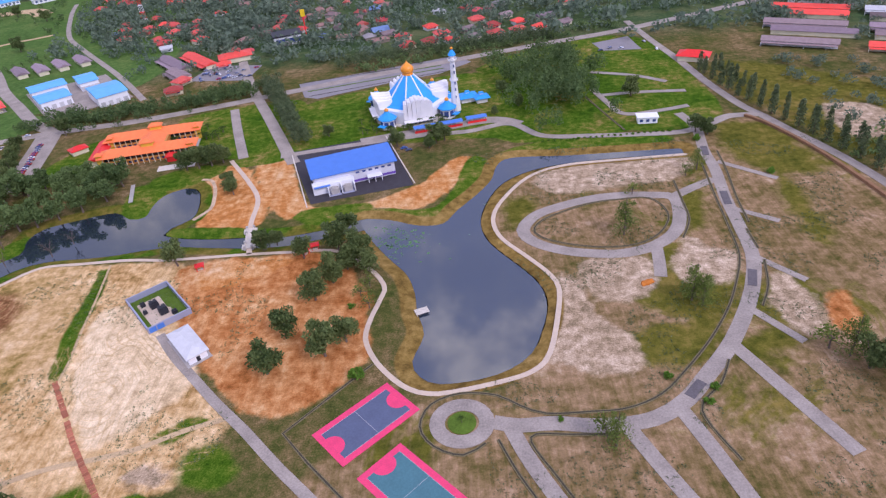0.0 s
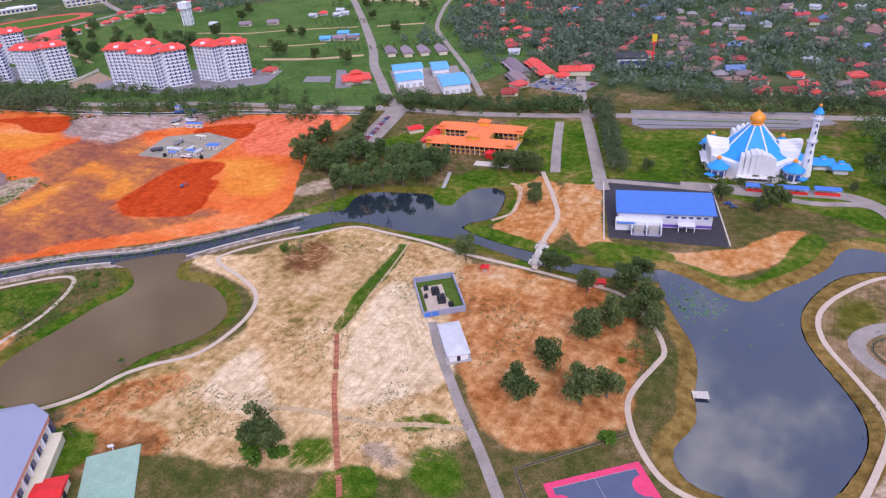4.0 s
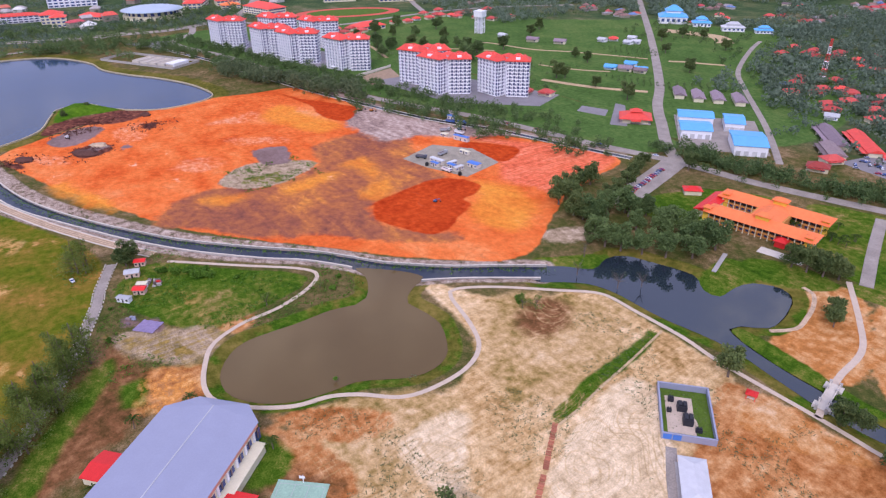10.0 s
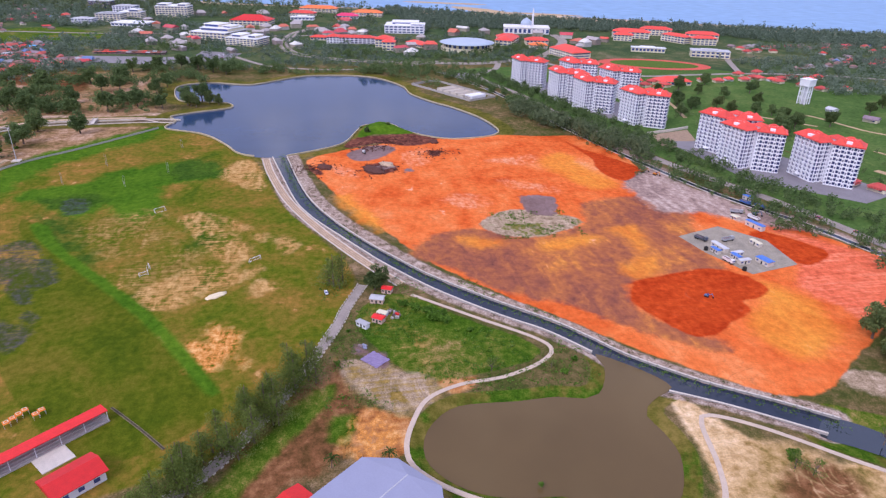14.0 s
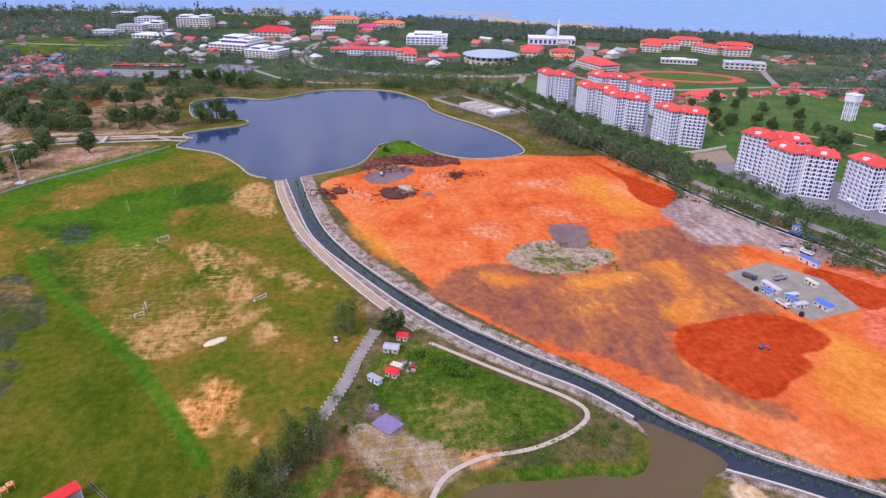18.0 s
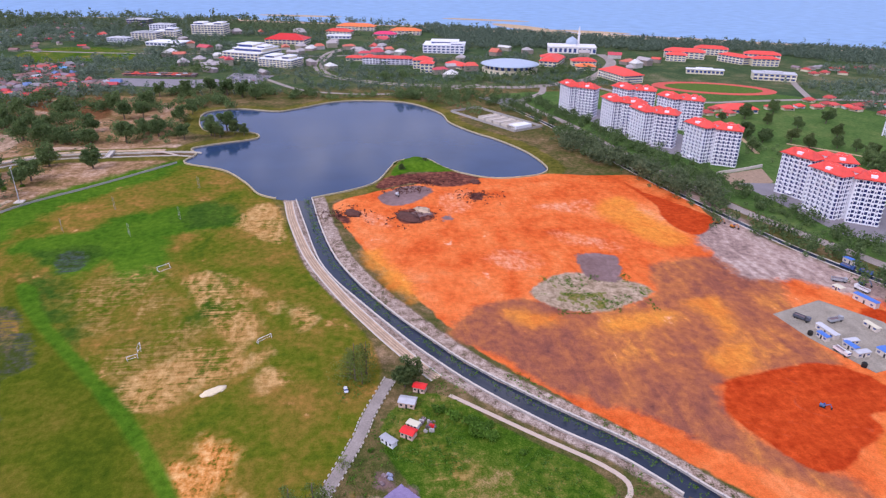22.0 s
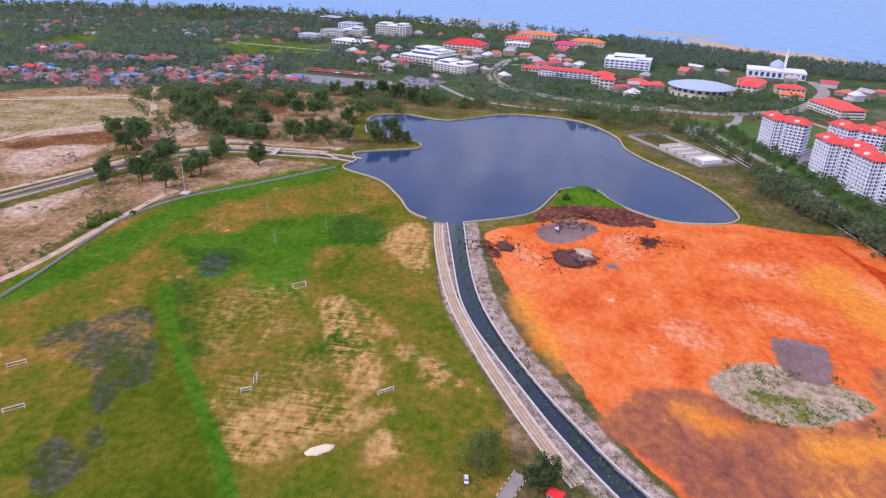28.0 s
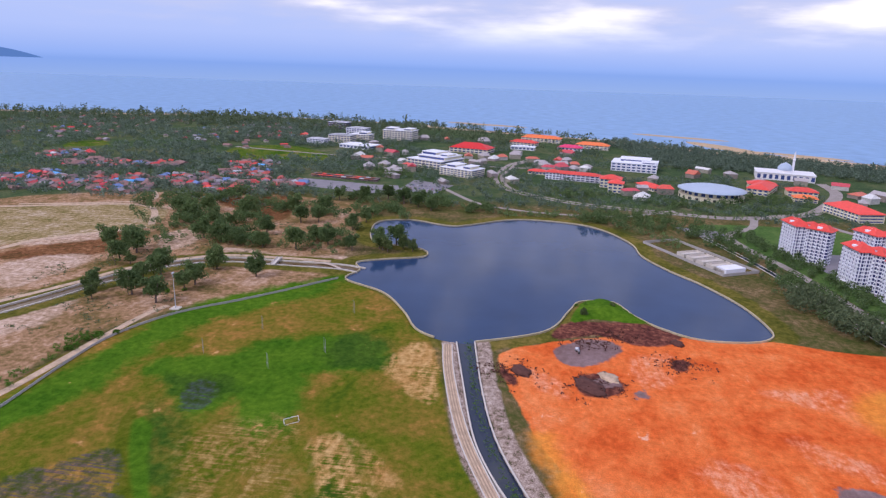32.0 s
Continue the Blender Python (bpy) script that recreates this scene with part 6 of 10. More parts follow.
far_houses("village_west", 210, -1290, -955, -780, -250, M_MIX_RED, "crowded village houses with red and grey roofs", 41, 13.0, clump=-0.6, size=(9, 18), around=HAMLETS)
far_houses("village_coast", 110, -1930, -1420, -1250, -420, M_MIX_RED, "village houses among trees behind the beach", 42, 16.0)
far_houses("village_north", 460, -420, 520, 560, 1250, M_MIX_RED, "village houses with red roofs among woods", 43, 15.0, clump=-0.05, shut=((-440, 430, -205, 660), (-420, 660, -345, 800), (-60, 505, 120, 535)))
far_houses("terraces_east", 1000, 235, 820, 450, 1000, M_MIX_MAUVE, "rows of terraced houses with mauve roofs", 44, 12.0, 62, clump=-0.5, shut=((200, 400, 560, 640),))
far_houses("village_sport", 70, -1180, -940, 760, 1150, M_MIX_RED, "houses with coral roofs beyond the sports ground", 45, 16.0, clump=-0.1, shut=((-1110, 470, -910, 670),))
far_houses("village_far", 120, -960, -480, 860, 1450, M_MIX_RED, "far village houses with red roofs", 46, 14.0, clump=0.12)


def terrace(x, y, turn, units, roof_mat, wall_mat):
    """A row of small joined houses under one long ridged roof."""
    t = base("terrace_row", pose(x, y, 0, 0, 0, turn), "row of joined single-storey houses under a long roof", "terraced houses", "terrace rows")
    w = units * 7.0
    part("wall", boxes((-w / 2, -5, 0, w / 2, 5, 3.2)), wall_mat, t)
    part("roof", gable(w, 10, 3.2, 2.4, 0.8), roof_mat, t)
    part("porch_roof", boxes((-w / 2, -9.2, 2.5, w / 2, -5, 2.75)), roof_mat, t)
    for k in range(0, units + 1, 2):
        part("party_wall", boxes((-w / 2 + k * 7.0 - 0.15, -8.8, 0, -w / 2 + k * 7.0 + 0.15, -5, 2.5)), wall_mat, t)


row_pick = random.Random(12)
for r_ in range(8):
    for c_ in range(4):
        a_ = radians(-29)
        x = 246 + c_ * 64 * math.cos(a_) - r_ * 23 * math.sin(a_) + (8 if r_ % 2 else 0)
        y = 462 + c_ * 64 * math.sin(a_) + r_ * 23 * math.cos(a_)
        terrace(x, y, -29 + (180 if r_ % 2 else 0), row_pick.choice((6, 7, 8)), row_pick.choice((M_ROOF_MAUVE, M_ROOF_MAUVE, M_ROOF_BROWN, M_ROOF_CORAL, M_ROOF_PALE)), row_pick.choice((M_CREAM, M_WHITE)))
        TAKEN.extend(((x, y), (x + 18 * math.cos(a_), y + 18 * math.sin(a_)), (x - 18 * math.cos(a_), y - 18 * math.sin(a_))))
for x, y, units, mat_ in ((-240, 548, 7, M_ROOF_MAUVE), (-219, 552, 7, M_ROOF_CORAL), (-226, 518, 4, M_ROOF_BROWN)):
    terrace(x, y, -50, units, mat_, M_CREAM)
    TAKEN.extend(((x, y), (x - 12, y + 15), (x + 12, y - 15)))
for h in HOUSES:
    for o in (h, *h.children_recursive):
        bpy.data.objects.remove(o)

# ---------------------------------------------------------------- the mosque
M_GOLD = surface("orange gold dome", (0.85, 0.30, 0.02), 0.35, vary=0.1, specular=0.6)
M_AZURE = surface("azure blue roof sheet", (0.03, 0.33, 0.80), 0.45, vary=0.08, scale=0.3, fine=2.0)
M_SHELL = surface("white moulded concrete", (0.80, 0.78, 0.80), 0.65, vary=0.06, scale=0.3, fine=2.0)
ONION = [(0.75, 0.0), (1.0, 0.35), (1.08, 0.75), (1.0, 1.15), (0.72, 1.5), (0.35, 1.8), (0.1, 2.1), (0.0, 2.4)]


def onion(r, z):
    return lathe([(a * r, z + b * r) for a, b in ONION], 24)


def mosque():
    m = base("mosque", Matrix.LocRotScale((-31, 402, 0), Euler((0, 0, radians(14))), (1.14, 1.14, 1.0)), "white mosque with a blue tent roof and a golden onion dome", "mosque")
    octagon = [(21 * math.cos(radians(22.5 + 45 * k)), 21 * math.sin(radians(22.5 + 45 * k))) for k in range(8)]
    part("wall", prism(octagon, 0, 8.5), M_SHELL, m)
    part("plinth", prism([(x * 1.12, y * 1.12) for x, y in octagon], -0.4, 0.5), M_CONCRETE_LIGHT, m)
    bm_ = bmesh.new()
    ring_ = [bm_.verts.new((15.5 * math.cos(radians(22.5 + 45 * k)), 15.5 * math.sin(radians(22.5 + 45 * k)), 9.5)) for k in range(8)]
    top_ = [bm_.verts.new((2.6 * math.cos(radians(22.5 + 45 * k)), 2.6 * math.sin(radians(22.5 + 45 * k)), 25)) for k in range(8)]
    foot = [bm_.verts.new((20 * math.cos(radians(22.5 + 45 * k)), 20 * math.sin(radians(22.5 + 45 * k)), 7.2)) for k in range(8)]
    for k in range(8):
        j = (k + 1) % 8
        bm_.faces.new((ring_[k], ring_[j], top_[j], top_[k]))
        bm_.faces.new((foot[k], foot[j], ring_[j], ring_[k]))
    bm_.faces.new(top_)
    part("tent_roof", bm_, M_AZURE, m)
    for k in range(8):
        rib = part("roof_rib", boxes((-0.3, -0.3, 0, 0.3, 0.3, 20.4)), M_SHELL, m)
        a = radians(22.5 + 45 * k)
        rib.matrix_basis = Matrix.Translation((15.7 * math.cos(a), 15.7 * math.sin(a), 9.6)) @ Vector((-13.1 * math.cos(a), -13.1 * math.sin(a), 15.5)).to_track_quat("Z", "Y").to_matrix().to_4x4()
    part("drum", lathe([(2.9, 24.6), (3.1, 25.2), (2.6, 25.8)], 20), M_GOLD, m)
    part("dome", onion(3.4, 25.6), M_GOLD, m, smooth=True)
    for k in range(4):
        frame_ = pose(0, 0, 0, 0, 0, 90 * k - 90)
        # a shell of tall pointed panels fanning outward, with ribbed vault behind
        for i in range(7):
            y = (i - 3) * 2.35
            tall = 16.8 - 0.5 * abs(i - 3) ** 1.5
            bm_ = bmesh.new()
            prof = [(-1.12, 3.0), (1.12, 3.0), (1.12, tall - 2.0), (0.75, tall - 0.7), (0, tall), (-0.75, tall - 0.7), (-1.12, tall - 2.0)]
            front = [bm_.verts.new((20.2 - 0.16 * abs(i - 3) ** 2 + (0.12 * v), y + u, v)) for u, v in prof]
            back_ = [bm_.verts.new((11.5, y * 0.8 + u * 0.8, min(v + 0.5, tall - 1.5))) for u, v in prof]
            bm_.faces.new(front)
            bm_.faces.new(back_[::-1])
            for a in range(7):
                c = (a + 1) % 7
                bm_.faces.new((front[c], front[a], back_[a], back_[c]))
            part("shell_panel", bm_, M_SHELL, m).matrix_basis = frame_
            part("arch_window", boxes((20.85, y - 0.6, 1.0, 21.0, y + 0.6, 2.8)), M_GLASS, m).matrix_basis = frame_
        part("porch_roof", boxes((20.0, -8.6, 2.9, 23.6, 8.6, 3.3)), M_SHELL, m).matrix_basis = frame_
        # corner kiosk
        kf = pose(0, 0, 0, 0, 0, 90 * k - 45) @ pose(24.0, 0, 0)
        kiosk = part("kiosk", lathe([(4.6, 0), (4.6, 0.5), (4.2, 0.5), (4.2, 5.6), (4.8, 5.6), (4.8, 6.2)], 8), M_SHELL, m)
        kiosk.matrix_basis = kf
        part("kiosk_roof", lathe([(5.4, 6.0), (5.4, 6.4), (2.2, 9.0), (0.9, 10.6), (0, 10.8)], 8), M_AZURE, kiosk)
        part("kiosk_dome", onion(1.1, 10.5), M_GOLD, kiosk, smooth=True)
        for q in range(8):
            part("kiosk_window", boxes((3.9, -1.2, 1.2, 4.02, 1.2, 4.8)), M_GLASS, kiosk).matrix_basis = pose(0, 0, 0, 0, 0, 22.5 + 45 * q)
        part("kiosk_porch", boxes((4.0, -2.2, 2.6, 7.0, 2.2, 3.0)), M_AZURE, kiosk)


mosque()
mn = base("minaret", pose(-2, 397, 0, 0, 0, 14), "tall white minaret with balconies and a blue cap", "minaret")
part("shaft", lathe([(3.4, 0), (3.2, 4), (2.3, 12), (1.9, 20), (1.5, 33)], 8), M_SHELL, mn)
for z, r in ((20, 2.7), (33, 2.9)):
    part("balcony", lathe([(1.6, z - 1.2), (r, z), (r, z + 1.0), (r - 0.2, z + 1.0), (r - 0.2, z + 0.1), (1.4, z + 0.1)], 16), M_SHELL, mn)
part("lantern", lathe([(1.5, 33), (1.5, 36.2)], 8), M_SHELL, mn)
part("cap", lathe([(2.6, 36.0), (2.6, 36.3), (1.1, 38.6), (0.5, 39.6), (0, 39.8)], 12), M_AZURE, mn)
part("finial", onion(0.85, 39.5), M_GOLD, mn, smooth=True)
for z in (9, 14, 18, 25, 29):
    part("slit", boxes((-0.25, -3.0, z, 0.25, -1.4, z + 1.6)), M_GLASS, mn)
for x, y, w, d in ((6, 412, 12, 10), (-7, 414, 8, 8), (15, 408, 9, 8)):
    an = base("ablution_pavilion", pose(x, y, 0, 0, 0, 14), "low pavilion with an azure blue hipped roof", "pavilion", "mosque pavilions")
    part("wall", boxes((-w / 2 + 1, -d / 2 + 1, 0, w / 2 - 1, d / 2 - 1, 3.2)), M_SHELL, an)
    part("roof", hip(w, d, 3.2, 2.6, 0.8), M_AZURE, an)
    part("roof_lantern", boxes((-1.2, -1.2, 4.4, 1.2, 1.2, 6.0)), M_SHELL, an)
    part("lantern_roof", hip(2.4, 2.4, 6.0, 1.2, 0.4), M_AZURE, an)
for x, y, w in ((-22, 368, 13), (-6, 371.5, 14), (10, 376, 12)):
    st = base("market_stall", pose(x, y, 0, 0, 0, 12), "long market stall with a blue awning and red front", "stall", "market stalls")
    part("roof", gable(w, 4.5, 3.0, 0.9, 0.4), M_ROOF_BLUE, st)
    part("front", boxes((-w / 2, -2.2, 0, w / 2, -2.0, 1.6)), M_ROOF_RED, st)
    for px in np.linspace(-w / 2 + 0.2, w / 2 - 0.2, 5):
        for py in (-2.1, 2.1):
            part("post", boxes((px - 0.07, py - 0.07, 0, px + 0.07, py + 0.07, 3.0)), M_WHITE, st)

# ---------------------------------------------------------------- pumping station with the blue roof
structure(part("yard_station", prism([(-103, 353), (-80, 288), (-27, 300), (-46, 366)], -0.3, 0.08), M_ROAD_DARK), "black asphalt yard round the blue-roofed station", "yard")
structure(part("yard_kerb", boxes((-29, -34, -0.3, -28.4, 33, 0.2), (28.4, -34, -0.3, 29, 33, 0.2)), M_CONCRETE_LIGHT), "pale concrete yard kerb", "kerb").matrix_basis = pose(-64, 326, 0, 0, 0, 17)
st = base("pumping_station", pose(-60.5, 315, 0, 0, 0, 17.5), "pumping station with a long blue sheet roof", "building")
part("wall", boxes((-22, -7.5, 0, 22, 9.5, 8.2)), M_BALCONY, st)
part("purple_band", boxes((-1.5, -7.64, 0.6, 22.05, -7.5, 1.9)), surface("purple paint", (0.16, 0.08, 0.42), 0.6), st)
bm = bmesh.new()
sv = [bm.verts.new(p) for p in ((-23.5, -9, 8.0), (23.5, -9, 8.0), (23.5, 11, 10.6), (-23.5, 11, 10.6), (-23.5, -9, 8.35), (23.5, -9, 8.35), (23.5, 11, 10.95), (-23.5, 11, 10.95))]
for q in ((3, 2, 1, 0), (4, 5, 6, 7), (0, 1, 5, 4), (1, 2, 6, 5), (2, 3, 7, 6), (3, 0, 4, 7)):
    bm.faces.new([sv[i] for i in q])
roof = part("roof", bm, M_ROOF_BLUE, st, "blue ribbed sheet roof")
for k in range(38):
    rib = part("roof_rib", boxes((-0.05, -10, 0, 0.05, 10.1, 0.09)), M_ROOF_BLUE, roof)
    rib.matrix_basis = pose(-23 + k * 1.243, 1.0, 9.65, 7.4, 0, 0)
part("side_block", boxes((-23.5, -12, 0, -1.5, -7.5, 5.2)), M_WHITE, st)
part("awning", boxes((-23.0, -13.6, 4.6, -14.5, -12, 4.85)), M_ROOF_BLUE, st)
for x in (-16, -9, -2.2):
    part("bay_wall", boxes((x - 0.2, -16.5, 0, x + 0.2, -12, 4.4)), M_WHITE, st)
for x in (-12.6, -5.6):
    part("transformer", boxes((x - 2.2, -15.2, 0.1, x + 2.2, -12.6, 3.2), (x - 1.6, -14.6, 3.2, x + 1.6, -13.2, 3.9)), M_CONCRETE, st)
    part("bay_floor", boxes((x - 3.0, -17.0, 0.08, x + 3.0, -12, 0.16)), M_ROOF_GREY, st)
for x in (1.5, 5, 8.5, 12, 15.5, 19):
    part("window", boxes((x - 1.0, -7.62, 5.4, x + 1.0, -7.48, 6.4)), M_GLASS, st)
part("porch", boxes((6.0, -11.5, 3.0, 14.0, -7.5, 3.3)), M_WHITE, st)
for x in (6.3, 10, 13.7):
    part("porch_post", boxes((x - 0.15, -11.3, 0, x + 0.15, -11.0, 3.0)), M_WHITE, st)
part("door", boxes((9.0, -7.62, 0, 11.0, -7.48, 2.6)), M_GLASS, st)

# ---------------------------------------------------------------- school with clay tile roofs
M_YELLOW_WALL = surface("yellow gable render", (0.75, 0.48, 0.06), 0.8, vary=0.12)
M_OCHRE = surface("orange ochre render", (0.60, 0.26, 0.07), 0.8, vary=0.15)
sch = base("school", pose(-194.5, 375, 0, 0, 0, 9), "two-storey school with orange clay tile roofs", "school")
part("courtyard", boxes((-28, -9, -0.2, 28, 9, 0.12)), M_CONCRETE, sch)
for y, w, x in ((13, 56, -1), (-13, 54, 1)):
    part("wall", boxes((x - w / 2, y - 4.0, 0, x + w / 2, y + 4.0, 6.4)), M_OCHRE, sch)
    part("roof", hip(w, 9.0, 6.4, 3.4, 2.6), M_ROOF_ORANGE, sch).location = (x, y, 0)
    for s in (-1, 1):
        part("veranda", boxes((x - w / 2, y + s * 5.3 - 0.7, 3.1, x + w / 2, y + s * 5.3 + 0.7, 3.4)), M_OCHRE, sch)
        for k in range(17):
            px = x - w / 2 + 0.8 + k * (w - 1.6) / 16
            part("veranda_post", boxes((px - 0.2, y + s * 5.8 - 0.2, 0, px + 0.2, y + s * 5.8 + 0.2, 6.4)), M_CREAM, sch)
        # dark sheet over the upper wall paints in the veranda's shade
        part("shaded_gallery", boxes((x - w / 2 + 0.5, y + s * 4.0 - 0.06, 3.6, x + w / 2 - 0.5, y + s * 4.0 + 0.06, 6.2)), M_SHADOWED, sch)
    for k in range(16):
        px = x - w / 2 + 2 + k * (w - 4) / 15
        part("window", boxes((px - 0.8, y - 4.08, 0.9, px + 0.8, y - 3.98, 2.5)), M_GLASS, sch)
for x in (-5, 7):
    part("link_wall", boxes((x - 3, -9, 0, x + 3, 9, 6.6)), M_OCHRE, sch)
part("link_roof", hip(14, 26, 6.6, 3.6, 1.0), M_ROOF_ORANGE, sch).location = (1, 0, 0)
for y in (13, -13):
    part("roof_turret", boxes((-2, y - 2, 9.0, 5, y + 2, 11.2)), M_YELLOW_WALL, sch)
    part("turret_roof", hip(7, 4, 11.2, 2.0, 0.9), M_ROOF_ORANGE, sch).location = (1.5, y, 0)
    for x in (-27, 27):
        part("gable_tower", boxes((x - 1.8, y - 5.4, 0, x + 1.8, y - 3.9, 8.6)), M_YELLOW_WALL, sch)
        part("tower_roof", hip(3.6, 3, 8.6, 1.8, 0.5), M_ROOF_ORANGE, sch).location = (x, y - 4.6, 0)
part("forecourt", boxes((8, -34, -0.2, 30, -27, 0.06)), M_CONCRETE_LIGHT, sch)
part("porch_roof", hip(6, 6, 3.4, 2.0, 0.4), M_ROOF_RED, sch).location = (15, -20, 0)
part("porch_wall", boxes((12.5, -22.5, 0, 17.5, -17.5, 3.4)), M_ROOF_RED, sch)
rw = base("red_roofed_shed", pose(-226, 371, 0, 0, 0, 100), "long shed with a dark red roof beside the school", "shed")
part("wall", boxes((-15, -4, 0, 15, 4, 4.0)), M_CREAM, rw)
part("roof", gable(30, 8, 4.0, 1.8, 0.8), M_ROOF_RED, rw)
rk = base("guard_hut", pose(-246, 381, 0, 0, 0, 45), "small hut with a red tile roof on grass", "hut")
part("wall", boxes((-5, -3.5, 0, 5, 3.5, 2.8)), M_CREAM, rk)
part("roof", hip(10, 7, 2.8, 2.2, 0.7), M_ROOF_RED, rk)

# red playground shelters on the path below the footbridge
for x, y, turn in ((-122, 236.5, 20), (-75, 242, 60), (-71, 246, 15)):
    sh = base("park_shelter", pose(x, y, 0, 0, 0, turn), "small open shelter with a red roof on the path", "shelter", "park shelters")
    part("roof", hip(3.6, 3.0, 2.4, 1.2, 0.3), M_ROOF_RED, sh)
    for px in (-1.5, 1.5):
        for py in (-1.2, 1.2):
            part("post", boxes((px - 0.1, py - 0.1, 0, px + 0.1, py + 0.1, 2.4)), M_ROOF_RED, sh)
    part("bench", boxes((-1.3, -0.3, 0, 1.3, 0.3, 0.45)), M_CONCRETE_LIGHT, sh)

# ---------------------------------------------------------------- blue workshop sheds
for x, y, w, d, h, turn in ((-329, 505, 26, 20, 7, 38), (-312, 480, 22, 24, 6.5, 40), (-303, 518, 14, 26, 6.5, 36), (-269, 481, 22, 34, 7.5, 38)):
    sh = base("workshop_shed", pose(x, y, 0, 0, 0, turn), "white workshop with a sky blue sheet metal roof", "shed", "workshop sheds")
    part("wall", boxes((-w / 2, -d / 2, 0, w / 2, d / 2, h)), M_WHITE, sh)
    part("roof", gable(w, d, h, 2.0, 0.8), M_ROOF_SKY, sh)
    for k in range(4):
        px = -w / 2 + (k + 0.5) * w / 4
        part("roller_door", boxes((px - 1.6, -d / 2 - 0.06, 0, px + 1.6, -d / 2 + 0.02, 3.6)), M_ROOF_PALE, sh)
    part("ridge_cap", boxes((-w / 2 - 0.8, -0.3, h + 1.96, w / 2 + 0.8, 0.3, h + 2.1)), M_ROOF_SKY, sh)
structure(part("yard_workshop", prism([(-352, 510), (-300, 445), (-250, 480), (-300, 545)], -0.3, 0.05), M_ROAD), "grey asphalt workshop yard", "yard")

# ---------------------------------------------------------------- pavilion and blue halls on the meadow
pv = base("assembly_pavilion", pose(-362, 472, 0, 0, 0, 40), "open pavilion under a broad coral tile roof", "pavilion")
part("floor", boxes((-12, -10, -0.2, 12, 10, 0.3)), M_CONCRETE, pv)
part("wall", boxes((-10, -8, 0.3, 10, 8, 3.6)), M_CREAM, pv)
part("roof", hip(24, 20, 3.6, 5.0, 1.0), M_ROOF_CORAL, pv)
part("upper_roof", hip(9, 7, 8.0, 2.4, 0.6), M_ROOF_CORAL, pv)
part("porch", boxes((-4, -13.5, 3.0, 4, -8, 3.3)), M_ROOF_CORAL, pv)
TAKEN.append((-362, 472))
for x, y, w, d, h, turn, mat, lab in ((-624, 884, 38, 30, 9, 40, M_ROOF_SKY, "large hall with stepped sky blue roofs"), (-580, 889, 24, 17, 5, 40, M_ROOF_SKY, "small hall with sky blue roofs"), (-532, 889, 28, 14, 5, 40, M_ROOF_PALE, "long hall with a pale blue-grey roof"), (-497, 905, 22, 12, 4, 40, M_ROOF_SKY, "low hall with a sky blue roof")):
    bh = base("blue_hall", pose(x, y, 0, 0, 0, turn), lab, "hall", "blue halls")
    part("wall", boxes((-w / 2, -d / 2, 0, w / 2, d / 2, h)), M_WHITE, bh)
    part("roof", hip(w, d, h, d * 0.28, 1.2), mat, bh)
    part("upper_wall", boxes((-w * 0.26, -d * 0.26, h, w * 0.26, d * 0.26, h + d * 0.26)), M_WHITE, bh)
    part("upper_roof", hip(w * 0.6, d * 0.6, h + d * 0.26, d * 0.24, 0.8), mat, bh)
    for k in range(5):
        part("window", boxes((-w * 0.42 + k * w * 0.19, -d / 2 - 0.06, h * 0.3, -w * 0.42 + k * w * 0.19 + w * 0.1, -d / 2 + 0.02, h * 0.75)), M_GLASS, bh)
    TAKEN.append((x, y))

# ---------------------------------------------------------------- substation compound and hut
sub = base("substation", pose(-131.5, 210, 0, 0, 0, 40), "walled substation yard with grey walls and dark plant", "substation")
for (x0, y0, x1, y1) in ((-9, -13.5, 9, -13.1), (-9, 13.1, 9, 13.5), (-9, -13.1, -8.6, 13.1), (8.6, -13.1, 9, 13.1)):
    part("wall", boxes((x0, y0, -0.2, x1, y1, 2.6), (x0 - 0.1, y0 - 0.1, 2.6, x1 + 0.1, y1 + 0.1, 2.8)), M_ROOF_GREY, sub)
part("yard", boxes((-8.6, -13.1, -0.2, 8.6, 13.1, 0.12)), M_GRASS, sub)
part("slab", boxes((-6.5, -10, 0.12, 3.0, 9, 0.2)), M_PATH, sub)
part("slab", lathe([(5.0, 0.1), (5.0, 0.22)], 24), M_PATH, sub).location = (-1.0, -4.5, 0)
for x, y, w, d, h in ((-1, 2.5, 3.4, 3.0, 2.6), (0.5, -4.2, 3.4, 3.6, 2.8), (-4.5, 6.5, 2.0, 1.6, 1.8), (-5.5, 0.5, 1.6, 1.2, 1.6), (3.8, -8, 2.2, 1.4, 1.6)):
    part("cabinet", boxes((x - w / 2, y - d / 2, 0.2, x + w / 2, y + d / 2, h), (x - w / 2 + 0.3, y - d / 2 + 0.3, h, x - 0.2, y + d / 2 - 0.3, h + 0.7), (x + 0.2, y - d / 2 + 0.3, h, x + w / 2 - 0.3, y + d / 2 - 0.3, h + 0.7)), M_SHADOWED, sub)
for s in (-1, 1):
    part("gate_leaf", boxes((-5.5 + s * 1.6 - 1.4, -13.62, 0.2, -5.5 + s * 1.6 + 1.4, -13.5, 2.4)), M_ROOF_BLUE, sub)
hut = base("pump_house", pose(-110, 183.5, 0, 0, 0, 40), "small white pump house with a pale hipped roof", "hut")
part("wall", boxes((-3.6, -9.4, 0, 3.6, 9.4, 3.4)), M_WHITE, hut)
part("roof", hip(7.2, 18.8, 3.4, 1.9, 0.9), M_ROOF_PALE, hut)
part("plinth", boxes((-4.8, -10.6, -0.2, 4.8, 10.6, 0.2)), M_CONCRETE, hut)
